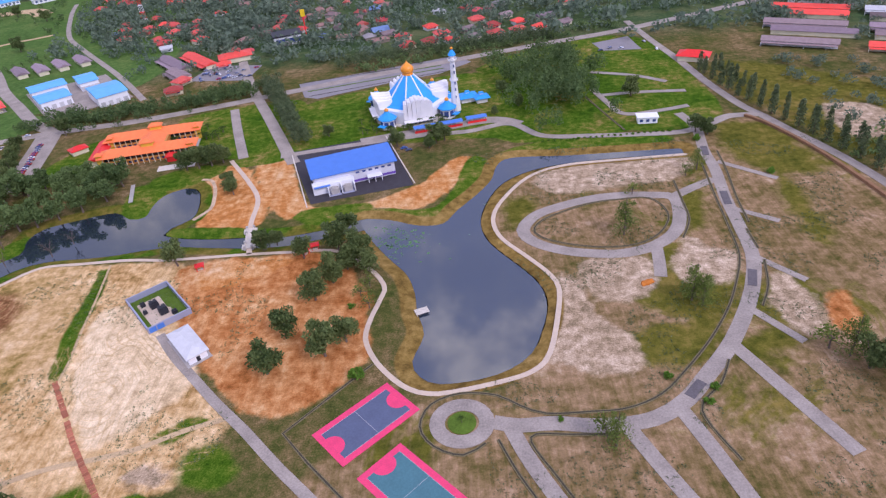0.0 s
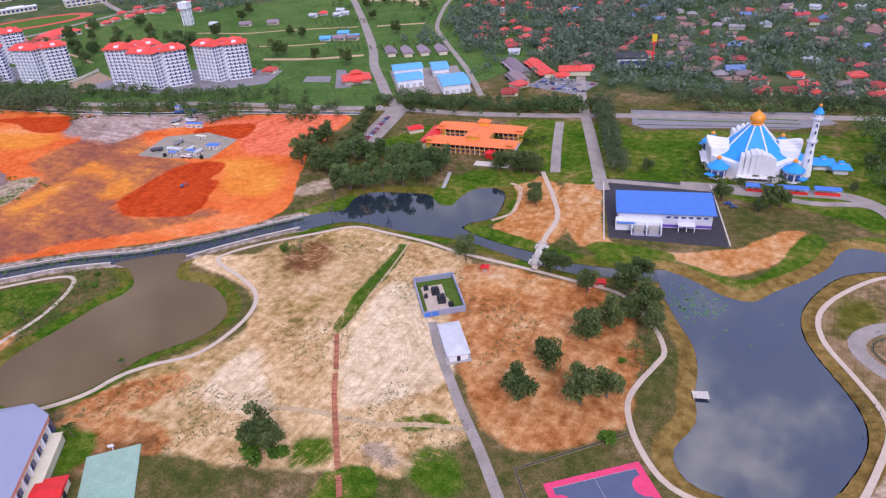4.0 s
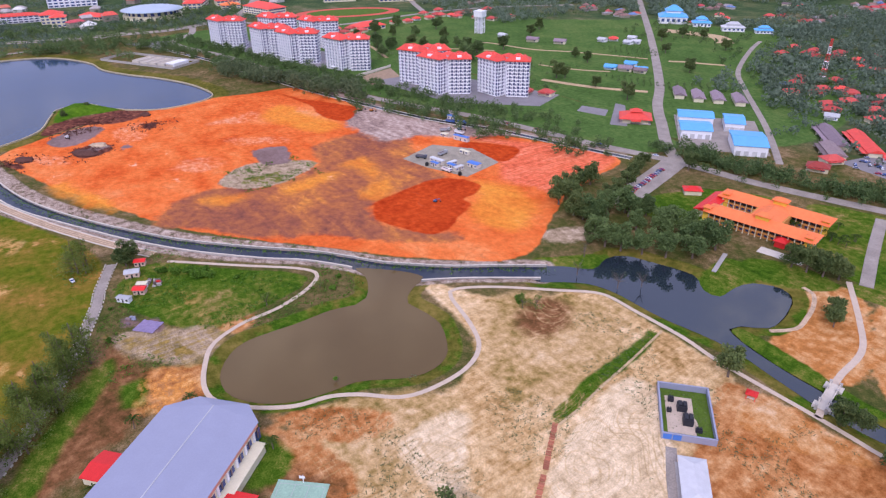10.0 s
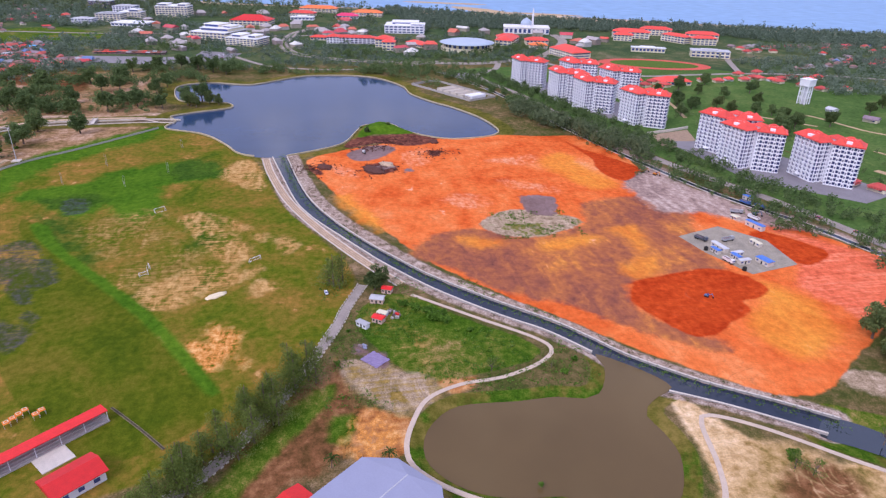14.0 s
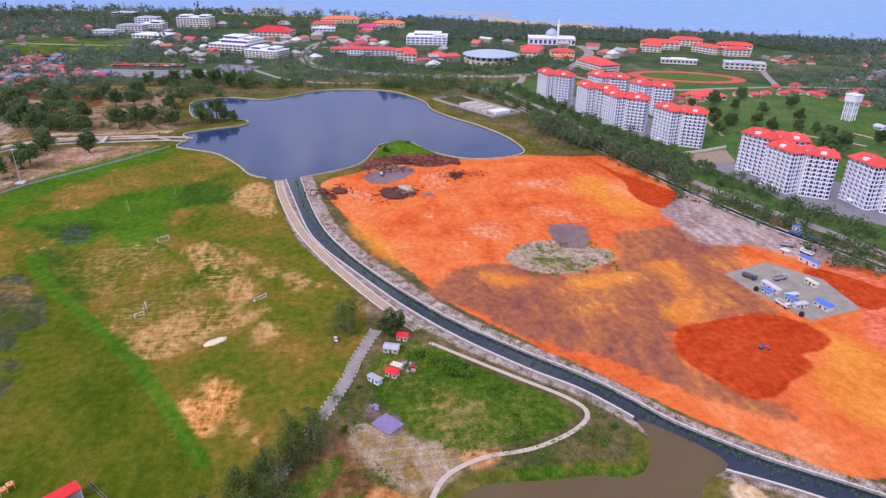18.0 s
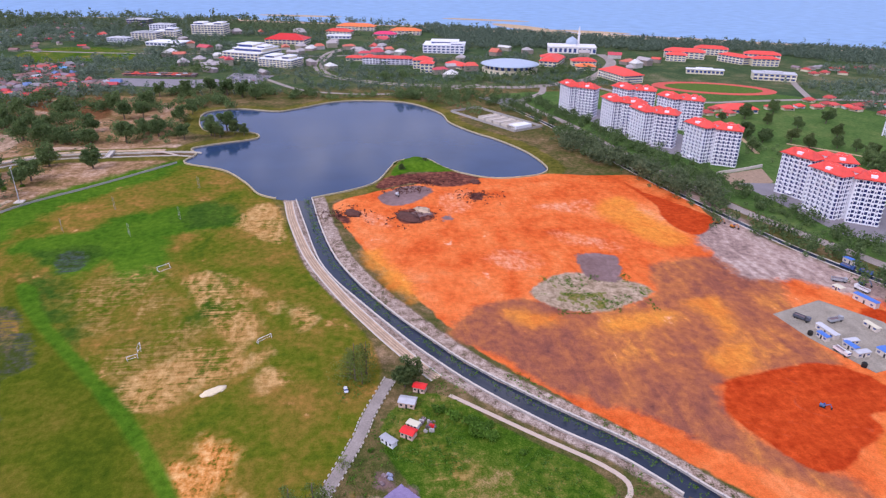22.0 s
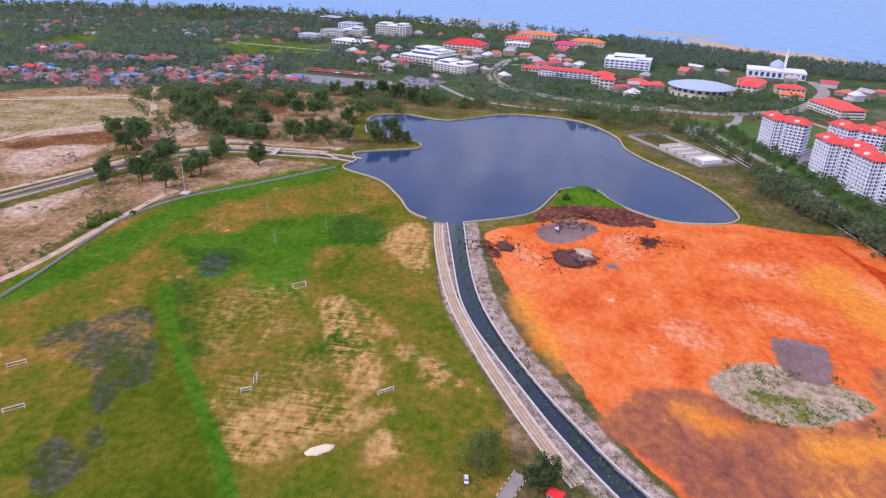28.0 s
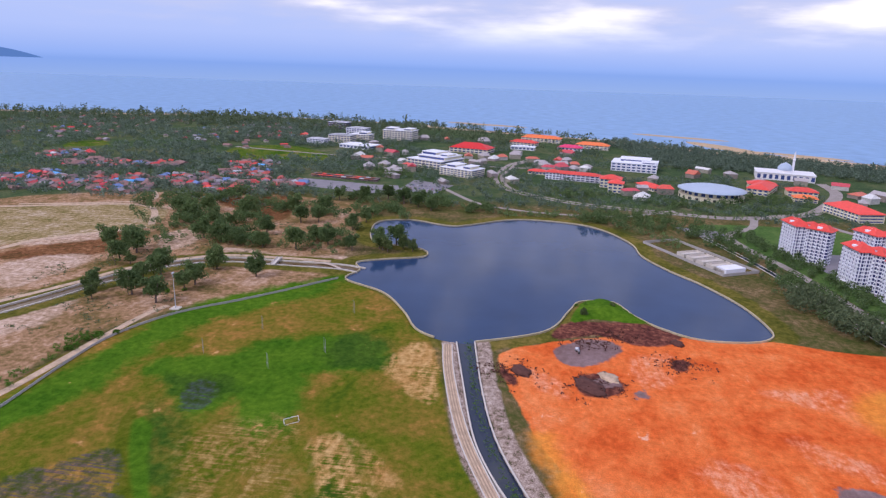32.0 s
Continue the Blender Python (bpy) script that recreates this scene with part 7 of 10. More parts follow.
part("door", boxes((-0.7, -9.46, 0.2, 0.7, -9.38, 2.4)), M_SHADOWED, hut)
for y in (-6, -2, 2, 6):
    for s in (-1, 1):
        part("louvre", boxes((s * 3.6 - 0.05, y - 0.8, 1.4, s * 3.6 + 0.05, y + 0.8, 2.6)), M_SHADOWED, hut)

# ---------------------------------------------------------------- sports hall
M_SALMON = surface("salmon pink fascia", (0.72, 0.33, 0.24), 0.7, vary=0.1)
outline = [(-7.5, -28), (10, -28), (17, -20), (17, 20), (10, 27), (-8, 27), (-17, 20), (-17, -20)]
hall = base("sports_hall", pose(-211.5, 57, 0, 0, 0, 40), "sports hall with a wide lilac grey sheet roof", "hall")
part("wall", prism(outline, 0, 7.6), M_CREAM, hall)
part("fascia", prism([(x * 1.03, y * 1.02) for x, y in outline], 7.6, 9.4), M_SALMON, hall)
bm = bmesh.new()
rim = [bm.verts.new((x * 1.05, y * 1.03, 9.4)) for x, y in outline]
ridge = [bm.verts.new((0.3, -23, 11.4)), bm.verts.new((0.3, 23, 11.4))]
bm.faces.new(rim[::-1])
for i in range(8):
    j = (i + 1) % 8
    (xi, yi), (xj, yj) = outline[i], outline[j]
    if xi > 0 and xj > 0 and i in (2,):
        bm.faces.new((rim[i], rim[j], ridge[1], ridge[0]))
    elif i == 6:
        bm.faces.new((rim[i], rim[j], ridge[0], ridge[1]))
    else:
        bm.faces.new((rim[i], rim[j], ridge[0] if (yi + yj) < 0 else ridge[1]))
part("roof", bm, M_ROOF_GREY, hall)
part("ridge_cap", boxes((0.12, -23, 11.36, 0.48, 23, 11.5)), M_ROOF_PALE, hall)
for k in range(7):
    y = -17 + k * 5.7
    for s in (-1, 1):
        part("buttress", boxes((s * 17 - 0.6, y - 0.5, 0, s * 17 + 0.6, y + 0.5, 7.6)), M_WHITE, hall)
        part("window", boxes((s * 17.04 - 0.06, y + 1.0, 1.6, s * 17.04 + 0.06, y + 4.4, 6.2)), M_GLASS, hall)
        part("louvre", boxes((s * 17.3 - 0.1, y + 2.2, 3.2, s * 17.3 + 0.1, y + 2.7, 6.8)), M_ROOF_BROWN, hall)
for k in range(5):
    part("ornament", boxes((-6 + k * 3.4, -28.2, 4.4, -4.6 + k * 3.4, -27.95, 6.4)), M_ROOF_BROWN, hall)
part("side_wing", boxes((17.0, -15, 0, 21.0, 17, 3.4)), M_CREAM, hall)
part("side_roof", boxes((16.9, -15.5, 3.4, 21.5, 17.5, 3.7)), M_CREAM, hall)
part("annex", boxes((-16, -50, 0, 12, -28.2, 6.0)), M_CREAM, hall)
part("annex_roof", gable(24, 30, 6.0, 1.6, 0.8), M_ROOF_GREY, hall).matrix_basis = pose(-2, -39.6, 0, 0, 0, 90)
for x, y, turn in ((-229, 38.5, 40), (-187.5, 66, 40)):
    rs = base("red_roofed_shed", pose(x, y, 0, 0, 0, turn), "small shed with a bright red sheet roof beside the hall", "shed", "hall sheds")
    part("wall", boxes((-4.2, -5.4, 0, 4.2, 5.4, 3.2)), M_CREAM, rs)
    part("roof", gable(8.4, 10.8, 3.2, 1.3, 0.6), M_ROOF_RED, rs)
    part("door", boxes((4.18, -1, 0, 4.26, 1, 2.4)), M_SHADOWED, rs)

# ---------------------------------------------------------------- stand and clubhouse on the field
stand = base("grandstand", pose(-255, -66, 0, 0, 0, -50), "long grandstand with a bright red roof and grey steps", "grandstand")
part("roof", boxes((-46, -3.2, 4.9, 46, 2.2, 5.2)), M_ROOF_RED, stand)
part("back_wall", boxes((-46, -3.0, 0, 46, -2.7, 4.9)), M_WHITE, stand)
for k in range(4):
    part("step", boxes((-46, -2.7 + k * 1.2, 0, 46, -1.5 + k * 1.2, 2.0 - k * 0.5)), M_CONCRETE, stand)
for k in range(12):
    part("post", boxes((-45.6 + k * 8.3, 1.8, 0, -45.35 + k * 8.3, 2.05, 4.9)), M_WHITE, stand)
club = base("clubhouse", pose(-251.5, -32.5, 0, 0, 0, 130), "clubhouse with a large bright red ridged roof", "clubhouse")
part("wall", boxes((-8, -5.5, 0, 8, 5.5, 4.0)), M_WHITE, club)
part("roof", gable(16, 11, 4.0, 2.4, 1.0), M_ROOF_RED, club)
for x in (-5, 0, 5):
    part("window", boxes((x - 1, -5.56, 1.2, x + 1, -5.46, 2.8)), M_GLASS, club)
terrace = base("terrace", pose(-267.5, -44.5, 0, 0, 0, 130), "pale concrete terrace between stand and clubhouse", "terrace", kind="structure")
part("slab", boxes((-6, -7, -0.2, 5, 7, 0.25)), M_CONCRETE_LIGHT, terrace)
M_TENT = surface("orange canvas", (0.80, 0.22, 0.04), 0.8)
for x, y in ((-286, -65.5), (-288.2, -64.2), (-290.4, -62.9), (-292.6, -61.6), (-289.5, -56.8), (-291.7, -55.5), (-283.5, -70)):
    tn = base("field_tent", pose(x, y, 0, 0, 0, 33), "small square orange canvas tent on the field", "tent", "field tents")
    part("canopy", hip(2.2, 2.2, 1.9, 0.9, 0.1, 0.1), M_TENT, tn)
    part("fly", boxes((-0.8, -0.8, 2.35, 0.8, 0.8, 2.42)), M_CREAM, tn)
    for px in (-1, 1):
        for py in (-1, 1):
            part("pole", boxes((px - 0.05, py - 0.05, 0, px + 0.05, py + 0.05, 1.9)), M_WHITE, tn)

# ---------------------------------------------------------------- huts by the canal
for x, y, w, d, h, turn, mat, name, label in (
    (-355.5, 78, 6.5, 4.5, 2.6, 70, M_ROOF_PALE, "hut", "pink-walled hut with a pale sheet roof"),
    (-364.5, 84, 5.0, 3.6, 2.6, 65, M_ROOF_RED, "hut", "small hut with a bright red roof"),
    (-336.8, 76.8, 5.2, 3.8, 2.6, 55, M_ROOF_RED, "hut", "small hut with a bright red roof beside scrap"),
    (-341.5, 79, 4.4, 2.6, 2.3, 55, M_CREAM, "lean_to", "pale lean-to shed joined to a hut"),
    (-333.5, 69, 6.2, 2.6, 2.4, 42, M_ROOF_PALE, "site_cabin", "white box cabin with a flat pale roof"),
):
    ht = base(name, pose(x, y, 0, 0, 0, turn), label, "hut", "canal huts")
    part("wall", boxes((-w / 2, -d / 2, 0, w / 2, d / 2, h)), surface("pinkish render", (0.62, 0.45, 0.38), 0.8) if name == "hut" else M_WHITE, ht)
    part("roof", gable(w, d, h, 0.9 if name == "hut" else 0.3, 0.4, 0.12), mat, ht)
    part("door", boxes((-0.4, -d / 2 - 0.05, 0, 0.4, -d / 2 + 0.02, 2.0)), M_SHADOWED, ht)
    for px in (-w / 3, w / 3):
        part("window", boxes((px - 0.5, -d / 2 - 0.05, 1.0, px + 0.5, -d / 2 + 0.02, 1.9)), M_SHADOWED, ht)
junk = random.Random(5)
for k in range(14):
    sc = base("scrap", pose(-342 + junk.uniform(-4, 4), 84 + junk.uniform(-3, 4), 0, 0, 0, junk.uniform(0, 90)), "rusty scrap and crates beside the huts", "scrap", "scrap heap")
    w = junk.uniform(0.4, 1.1)
    part("crate", boxes((-w, -w * 0.6, 0, w, w * 0.6, w), (-w * 0.8, -w * 0.4, w, w * 0.2, w * 0.4, w * 1.3)), junk.choice((M_ROOF_BROWN, M_CONCRETE, M_ROOF_RED)), sc)


tp = base("tarpaulin", pose(-306, 72, 0.05, 0, 0, 40), "crumpled lilac tarpaulin spread on the grass", "tarpaulin")
bm = bmesh.new()
grid_ = [[bm.verts.new((-5 + k, -4.2 + q * 1.2, 0.15 + 0.35 * noise.noise((k * 0.7, q * 0.9, 2.0)))) for k in range(11)] for q in range(8)]
for q in range(7):
    for k in range(10):
        bm.faces.new((grid_[q][k], grid_[q][k + 1], grid_[q + 1][k + 1], grid_[q + 1][k]))
part("sheet", bm, surface("lilac plastic sheet", (0.26, 0.20, 0.36), 0.5, vary=0.25, scale=0.5), tp)
for k in range(7):
    sc = base("scrap", pose(-316 + junk.uniform(-3, 3), 67 + junk.uniform(-2, 2), 0, 0, 0, junk.uniform(0, 90)), "dark scrap beside a tarpaulin", "scrap", "scrap heap")
    w = junk.uniform(0.5, 1.2)
    part("crate", boxes((-w, -w * 0.6, 0, w, w * 0.6, w * 0.7), (-w * 0.8, -w * 0.4, w * 0.7, w * 0.2, w * 0.4, w)), junk.choice((M_ROOF_BROWN, M_ROOF_GREY, M_SHADOWED)), sc)

# ---------------------------------------------------------------- vehicles and plant
M_TYRE = surface("black rubber", (0.02, 0.02, 0.02), 0.8, vary=0.1)
M_CAR = [surface("car paint %d" % i, c, 0.3, vary=0.03, bump=0.0, specular=0.6) for i, c in enumerate(((0.75, 0.75, 0.78), (0.08, 0.09, 0.12), (0.35, 0.36, 0.40), (0.45, 0.03, 0.03), (0.05, 0.12, 0.35)))]
M_PLANT = surface("faded blue plant paint", (0.10, 0.16, 0.30), 0.5)
M_PLANT_Y = surface("orange plant paint", (0.62, 0.22, 0.03), 0.5)


def car(paint, label):
    c = base("car", pose(0, 0, -900), label, "car", "parked cars")
    bm_ = boxes((-2.1, -0.85, 0.35, 2.1, 0.85, 0.95))
    bmesh.ops.bevel(bm_, geom=bm_.edges[:], offset=0.18, segments=2, affect="EDGES")
    part("body", bm_, paint, c)
    bm_ = boxes((-1.3, -0.75, 0.9, 1.2, 0.75, 1.45))
    for v in bm_.verts:
        if v.co.z > 1.2:
            v.co.x *= 0.7
            v.co.y *= 0.85
    part("cabin", bm_, M_GLASS, c)
    part("cabin_roof", boxes((-0.85, -0.62, 1.44, 0.8, 0.62, 1.5)), paint, c)
    for x in (-1.35, 1.35):
        for y in (-0.8, 0.8):
            w = part("wheel", lathe([(0.32, -0.12), (0.32, 0.12)], 12), M_TYRE, c)
            w.matrix_basis = pose(x, y, 0.32, 90, 0, 0)
    return c


CARS = [car(p, "%s saloon car parked on the ground" % n) for p, n in zip(M_CAR, ("white", "dark grey", "silver", "red", "blue"))]
copy_thing(CARS[0], pose(-368, 53, 0, 0, 0, 8))
r = random.Random(9)
for k in range(18):
    t = k / 17
    copy_thing(r.choice(CARS), pose(-281 + 14 * t + r.uniform(-0.5, 0.5), 398 - 56 * t, 0.06, 0, 0, 10 + r.choice((0, 180))))
for k in range(26):
    copy_thing(r.choice(CARS), pose(-1110 + 22 * (k % 3 - 1) + r.uniform(-1, 1), -108 + 6.0 * (k // 3) + r.uniform(-0.6, 0.6), 0.05, 0, 0, 20 + r.uniform(-4, 4)))
for k in range(26):
    copy_thing(r.choice(CARS), pose(-185 + r.uniform(-22, 22), 515 + r.uniform(-14, 14), 0.02, 0, 0, r.choice((30, 120))))
for x, y, turn in ((-340, 404, 12), (-395, 392, 13), (-300, 417, 12), (-303, 436, 50), (-420, 384, 16), (-24, 374, 12), (-34, 345, 17), (-31, 342, 17), (150, 480, 95), (146, 500, 95), (110, 488, 30), (118, 492, 30), (126, 489, 30), (-1150, 20, 60), (-1120, 100, 80)):
    copy_thing(r.choice(CARS), pose(x, y, 0.06, 0, 0, turn))


def lorry(x, y, turn, paint, label):
    k = base("lorry", pose(x, y, 0.06, 0, 0, turn), label, "lorry", "site lorries")
    part("chassis", boxes((-4.0, -1.0, 0.7, 4.0, 1.0, 1.0)), M_TYRE, k)
    bm_ = boxes((2.2, -1.2, 1.0, 4.1, 1.2, 3.0))
    bmesh.ops.bevel(bm_, geom=bm_.edges[:], offset=0.15, segments=2, affect="EDGES")
    part("cab", bm_, paint, k)
    part("windscreen", boxes((4.08, -1.0, 1.9, 4.14, 1.0, 2.7)), M_GLASS, k)
    part("bed", boxes((-4.0, -1.25, 1.0, 1.9, 1.25, 1.2), (-4.0, -1.25, 1.2, 1.9, -1.15, 2.4), (-4.0, 1.15, 1.2, 1.9, 1.25, 2.4), (1.8, -1.15, 1.2, 1.9, 1.15, 2.6), (-4.0, -1.15, 1.2, -3.9, 1.15, 2.2)), paint, k)
    part("load", boxes((-3.8, -1.1, 1.2, 1.7, 1.1, 2.0)), M_ROOF_BROWN, k, "heap of soil in the bed")
    for wx in (-2.9, -1.6, 3.0):
        for wy in (-1.0, 1.0):
            part("wheel", lathe([(0.5, -0.15), (0.5, 0.15)], 12), M_TYRE, k).matrix_basis = pose(wx, wy, 0.5, 90, 0, 0)


for x, y, turn, paint, label in ((-452, 350, 20, M_CAR[4], "blue tipper lorry at the site gate"), (-444, 356, 15, M_CAR[4], "blue tipper lorry at the site gate"), (-425, 338, 200, M_CAR[0], "white tipper lorry on the haul road"), (-396, 300, 100, M_CAR[2], "grey tipper lorry at the compound"), (-369, 283, 8, M_CAR[0], "white tipper lorry at the compound"), (-400, 284, 30, M_CAR[1], "dark tipper lorry at the compound"), (-437, 333, 60, M_CAR[2], "grey tipper lorry on the haul road")):
    lorry(x, y, turn, paint, label)
for c in CARS:
    for o in (c, *c.children_recursive):
        bpy.data.objects.remove(o)


def excavator(x, y, turn, paint, label, size=0.8):
    e = base("excavator", pose(x, y, 0, 0, 0, turn) @ Matrix.Scale(size, 4), label, "excavator", "excavators")
    for s in (-1, 1):
        tr = part("track", boxes((-2.0, s * 1.2 - 0.3, 0, 2.0, s * 1.2 + 0.3, 0.9)), M_TYRE, e)
    part("house", boxes((-2.2, -1.3, 1.0, 1.2, 1.3, 2.1)), paint, e)
    part("cab", boxes((0.0, 0.2, 2.1, 1.3, 1.3, 3.2)), M_GLASS, e)
    b_ = part("boom", boxes((0, -0.22, -0.25, 4.6, 0.22, 0.25)), paint, e)
    b_.matrix_basis = pose(1.0, -0.3, 1.9, 0, -38, 0)
    a_ = part("stick", boxes((0, -0.18, -0.2, 3.0, 0.18, 0.2)), paint, e)
    a_.matrix_basis = pose(4.5, -0.3, 4.6, 0, 62, 0)
    part("bucket", boxes((5.4, -0.8, 0.6, 6.6, 0.2, 1.9)), M_TYRE, e)


excavator(-334, 248, 40, M_PLANT, "blue excavator at work on dark red earth", 0.55)
excavator(-520, 316, 20, M_PLANT_Y, "orange excavator beside the earth bank")
excavator(-528, 309, 70, M_PLANT_Y, "orange excavator beside the earth bank")
excavator(-608, 92, 10, M_CAR[0], "white excavator beside a flooded pit")
excavator(-432, 344, 30, M_PLANT, "blue excavator beside the site road")


def cabin(x, y, w, d, h, turn, mat, name="site_cabin", label="long site cabin with a pale roof"):
    c = base(name, pose(x, y, 0.08, 0, 0, turn), label, "site cabin", "site cabins")
    part("wall", boxes((-w / 2, -d / 2, 0, w / 2, d / 2, h)), M_CONCRETE_LIGHT, c)
    part("roof", gable(w, d, h, 0.35, 0.3, 0.12), mat, c)
    part("door", boxes((-0.45, -d / 2 - 0.05, 0, 0.45, -d / 2 + 0.02, 2.0)), M_SHADOWED, c)
    for px in (-w / 3, w / 3):
        part("window", boxes((px - 0.7, -d / 2 - 0.05, 1.0, px + 0.7, -d / 2 + 0.02, 1.9)), M_GLASS, c)


structure(part("yard_site", prism([(-407, 273), (-383, 277), (-353, 288), (-360, 322), (-393, 325), (-418, 307)], -0.3, 0.08), surface("grey crushed stone", (0.33, 0.29, 0.235), 0.95, vary=0.35, scale=0.15, fine=1.2)), "grey crushed stone pad of the site compound", "yard")
for x, y, w, d, h, turn, mat, label in ((-386, 288, 12, 3.0, 2.7, 8, M_ROOF_PALE, "long site cabin with a pale roof"), (-382, 283, 6, 2.6, 2.5, 8, M_ROOF_BLUE, "blue shipping container at the site compound"), (-372, 290, 6.5, 2.8, 2.6, 8, M_ROOF_BLUE, "blue shipping container at the site compound"), (-376, 293, 7, 2.6, 2.5, 95, M_ROOF_PALE, "white site cabin with a flat roof"), (-366, 291, 7, 2.8, 2.6, 95, M_ROOF_PALE, "white site cabin with a flat roof"), (-364, 303, 9, 5, 2.8, 12, M_ROOF_BLUE, "site shelter with a blue sheet roof"), (-412, 330, 13, 3.2, 3.4, 15, M_ROOF_BLUE, "blue shipping container beside the site road"), (-388, 314, 8, 2.6, 2.2, 8, M_CREAM, "white flat-roofed site cabin"), (-428, 326, 5, 4, 2.0, 15, M_CREAM, "white storage tent on the site"), (-458, 357, 9, 3, 3, 18, M_ROOF_BLUE, "blue lorry body parked by the site gate")):
    cabin(x, y, w, d, h, turn, mat, label=label)
for x, y in ((-386, 279), (-358, 286)):
    tk = base("water_tank", pose(x, y, 0.08), "black plastic water tank on the site", "tank", "site tanks")
    part("body", lathe([(1.2, 0), (1.25, 1.8), (0.9, 2.2), (0.4, 2.3), (0.4, 2.5), (0, 2.5)], 14), M_TYRE, tk)


M_LATERITE = surface("orange laterite", (0.62, 0.20, 0.035), 0.95, vary=0.3, scale=0.5, fine=3.0, bump=0.5)
M_PEAT = surface("wet red-brown peat", (0.11, 0.045, 0.035), 0.95, vary=0.4, scale=0.4, fine=2.5, bump=0.6)
# ---------------------------------------------------------------- goals, masts, posts
def goal(x, y, turn, w=7.32, h=2.44):
    g = base("football_goal", pose(x, y, 0, 0, 0, turn), "white football goal without a net", "goal", "football goals")
    for s in (-1, 1):
        part("post", boxes((s * w / 2 - 0.09, -0.09, 0, s * w / 2 + 0.09, 0.09, h)), M_WHITE, g)
        part("stay", boxes((s * w / 2 - 0.05, -0.05, 0, s * w / 2 + 0.05, 0.05, h * 1.22)), M_WHITE, g).matrix_basis = pose(0, 1.5, 0, 32, 0, 0)
    part("crossbar", boxes((-w / 2, -0.09, h - 0.09, w / 2, 0.09, h + 0.09)), M_WHITE, g)
    part("ground_bar", boxes((-w / 2, 1.42, 0, w / 2, 1.54, 0.1)), M_WHITE, g)


for x, y, turn, w in ((-411.5, 15, 130, 7.3), (-496, -51.5, -50, 7.3), (-402, -145, 130, 7.3), (-375, -125, 130, 7.3), (-402, -42, 120, 4.5), (-411, -41, 200, 4.5)):
    goal(x, y, turn, w)
mast = base("light_mast", pose(-621, -182, 0), "tall grey floodlight mast on a concrete foot", "mast")
part("foot", boxes((-3, -3, -0.2, 3, 3, 0.6)), M_CONCRETE_LIGHT, mast)
part("pole", lathe([(0.32, 0.6), (0.16, 26)], 10), M_ROOF_PALE, mast)
part("head", boxes((-1.6, -0.3, 25.6, 1.6, 0.3, 26.4)), M_ROOF_PALE, mast)
for x, y in ((-548, -85), (-575, -60), (-640, -60), (-560, -130), (-600, -110)):
    rp = base("rugby_post", pose(x, y, 0, 0, 0, 35), "thin grey twin field post", "post", "field posts")
    for s in (-1.4, 1.4):
        part("upright", lathe([(0.09, 0), (0.07, 9)], 8), M_CONCRETE, rp).location = (s, 0, 0)
    part("crossbar", boxes((-1.4, -0.06, 3.0, 1.4, 0.06, 3.12)), M_CONCRETE, rp)
tm = base("lattice_mast", pose(-325, 705, 0), "red and white lattice radio mast", "mast")
for k in range(6):
    part("segment", boxes(*[(sx * (2.2 - 0.3 * k) - 0.14, sy * (2.2 - 0.3 * k) - 0.14, 7 * k, sx * (2.2 - 0.3 * k) + 0.14, sy * (2.2 - 0.3 * k) + 0.14, 7 * k + 7) for sx in (-1, 1) for sy in (-1, 1)], (-(2.2 - 0.3 * k), -(2.2 - 0.3 * k), 7 * k + 6.7, 2.2 - 0.3 * k, 2.2 - 0.3 * k, 7 * k + 7)), (M_WHITE, M_ROOF_RED)[k % 2], tm)
heap = base("sand_heap", pose(-374, -2, 0, 0, 0, 120), "pale heap of loose sand on the field", "heap")
bm = bmesh.new()
bmesh.ops.create_icosphere(bm, subdivisions=3, radius=1)
for v in bm.verts:
    f = 1 + 0.25 * noise.noise(v.co * 2.2)
    v.co = Vector((v.co.x * 5.5 * f, v.co.y * 2.4 * f, max(v.co.z, -0.1) * 1.1 * f))
part("mound", bm, surface("pale loose sand", (0.78, 0.66, 0.45), 0.95, vary=0.15), heap, smooth=True)
for x, y, rx_, ry_, h_, mat_, lab in ((-573, 58, 8, 5, 2.2, M_PEAT, "dark heap of peat at the site edge"), (-632, 157, 5, 3.5, 2.4, M_PEAT, "dark heap of peat at the site edge"), (-562, 96, 12, 7, 1.0, M_PEAT, "brown spoil heap on orange clay"), (-575, 108, 7, 5, 0.8, M_TRACK, "pale spoil heap on orange clay"), (69, 203, 3.2, 1.6, 0.6, M_LATERITE, "orange heap of laterite on bare soil")):
    hp = base("spoil_heap", pose(x, y, 0, 0, 0, 30), lab, "heap", "spoil heaps")
    bm = bmesh.new()
    bmesh.ops.create_icosphere(bm, subdivisions=3, radius=1)
    for v in bm.verts:
        f = 1 + 0.4 * noise.noise(v.co * 2.6 + Vector((x, y, 0)))
        v.co = Vector((v.co.x * rx_ * f, v.co.y * ry_ * f, max(v.co.z, -0.1) * h_ * f))
    part("mound", bm, mat_, hp, smooth=True)
fence_line = glide([(-440, -196), (-483, -195), (-528, -197), (-570, -195), (-612, -177), (-653, -139), (-709, -92)], 5)
fence = structure(mesh_object("fence_field", *strip_mesh(offset(fence_line, 0.12), offset(fence_line, -0.12), -0.2, 1.5), M_CONCRETE), "low grey fence along the playing field", "fence")
wt = base("water_tower", pose(-738, 619, 0, 0, 0, 20), "white concrete water tower on close-set legs", "water tower")
for sx in (-1, 0, 1):
    for sy in (-1, 0, 1):
        if sx or sy:
            part("leg", boxes((sx * 4.6 - 0.55, sy * 4.6 - 0.55, 0, sx * 4.6 + 0.55, sy * 4.6 + 0.55, 21)), M_WHITE, wt)
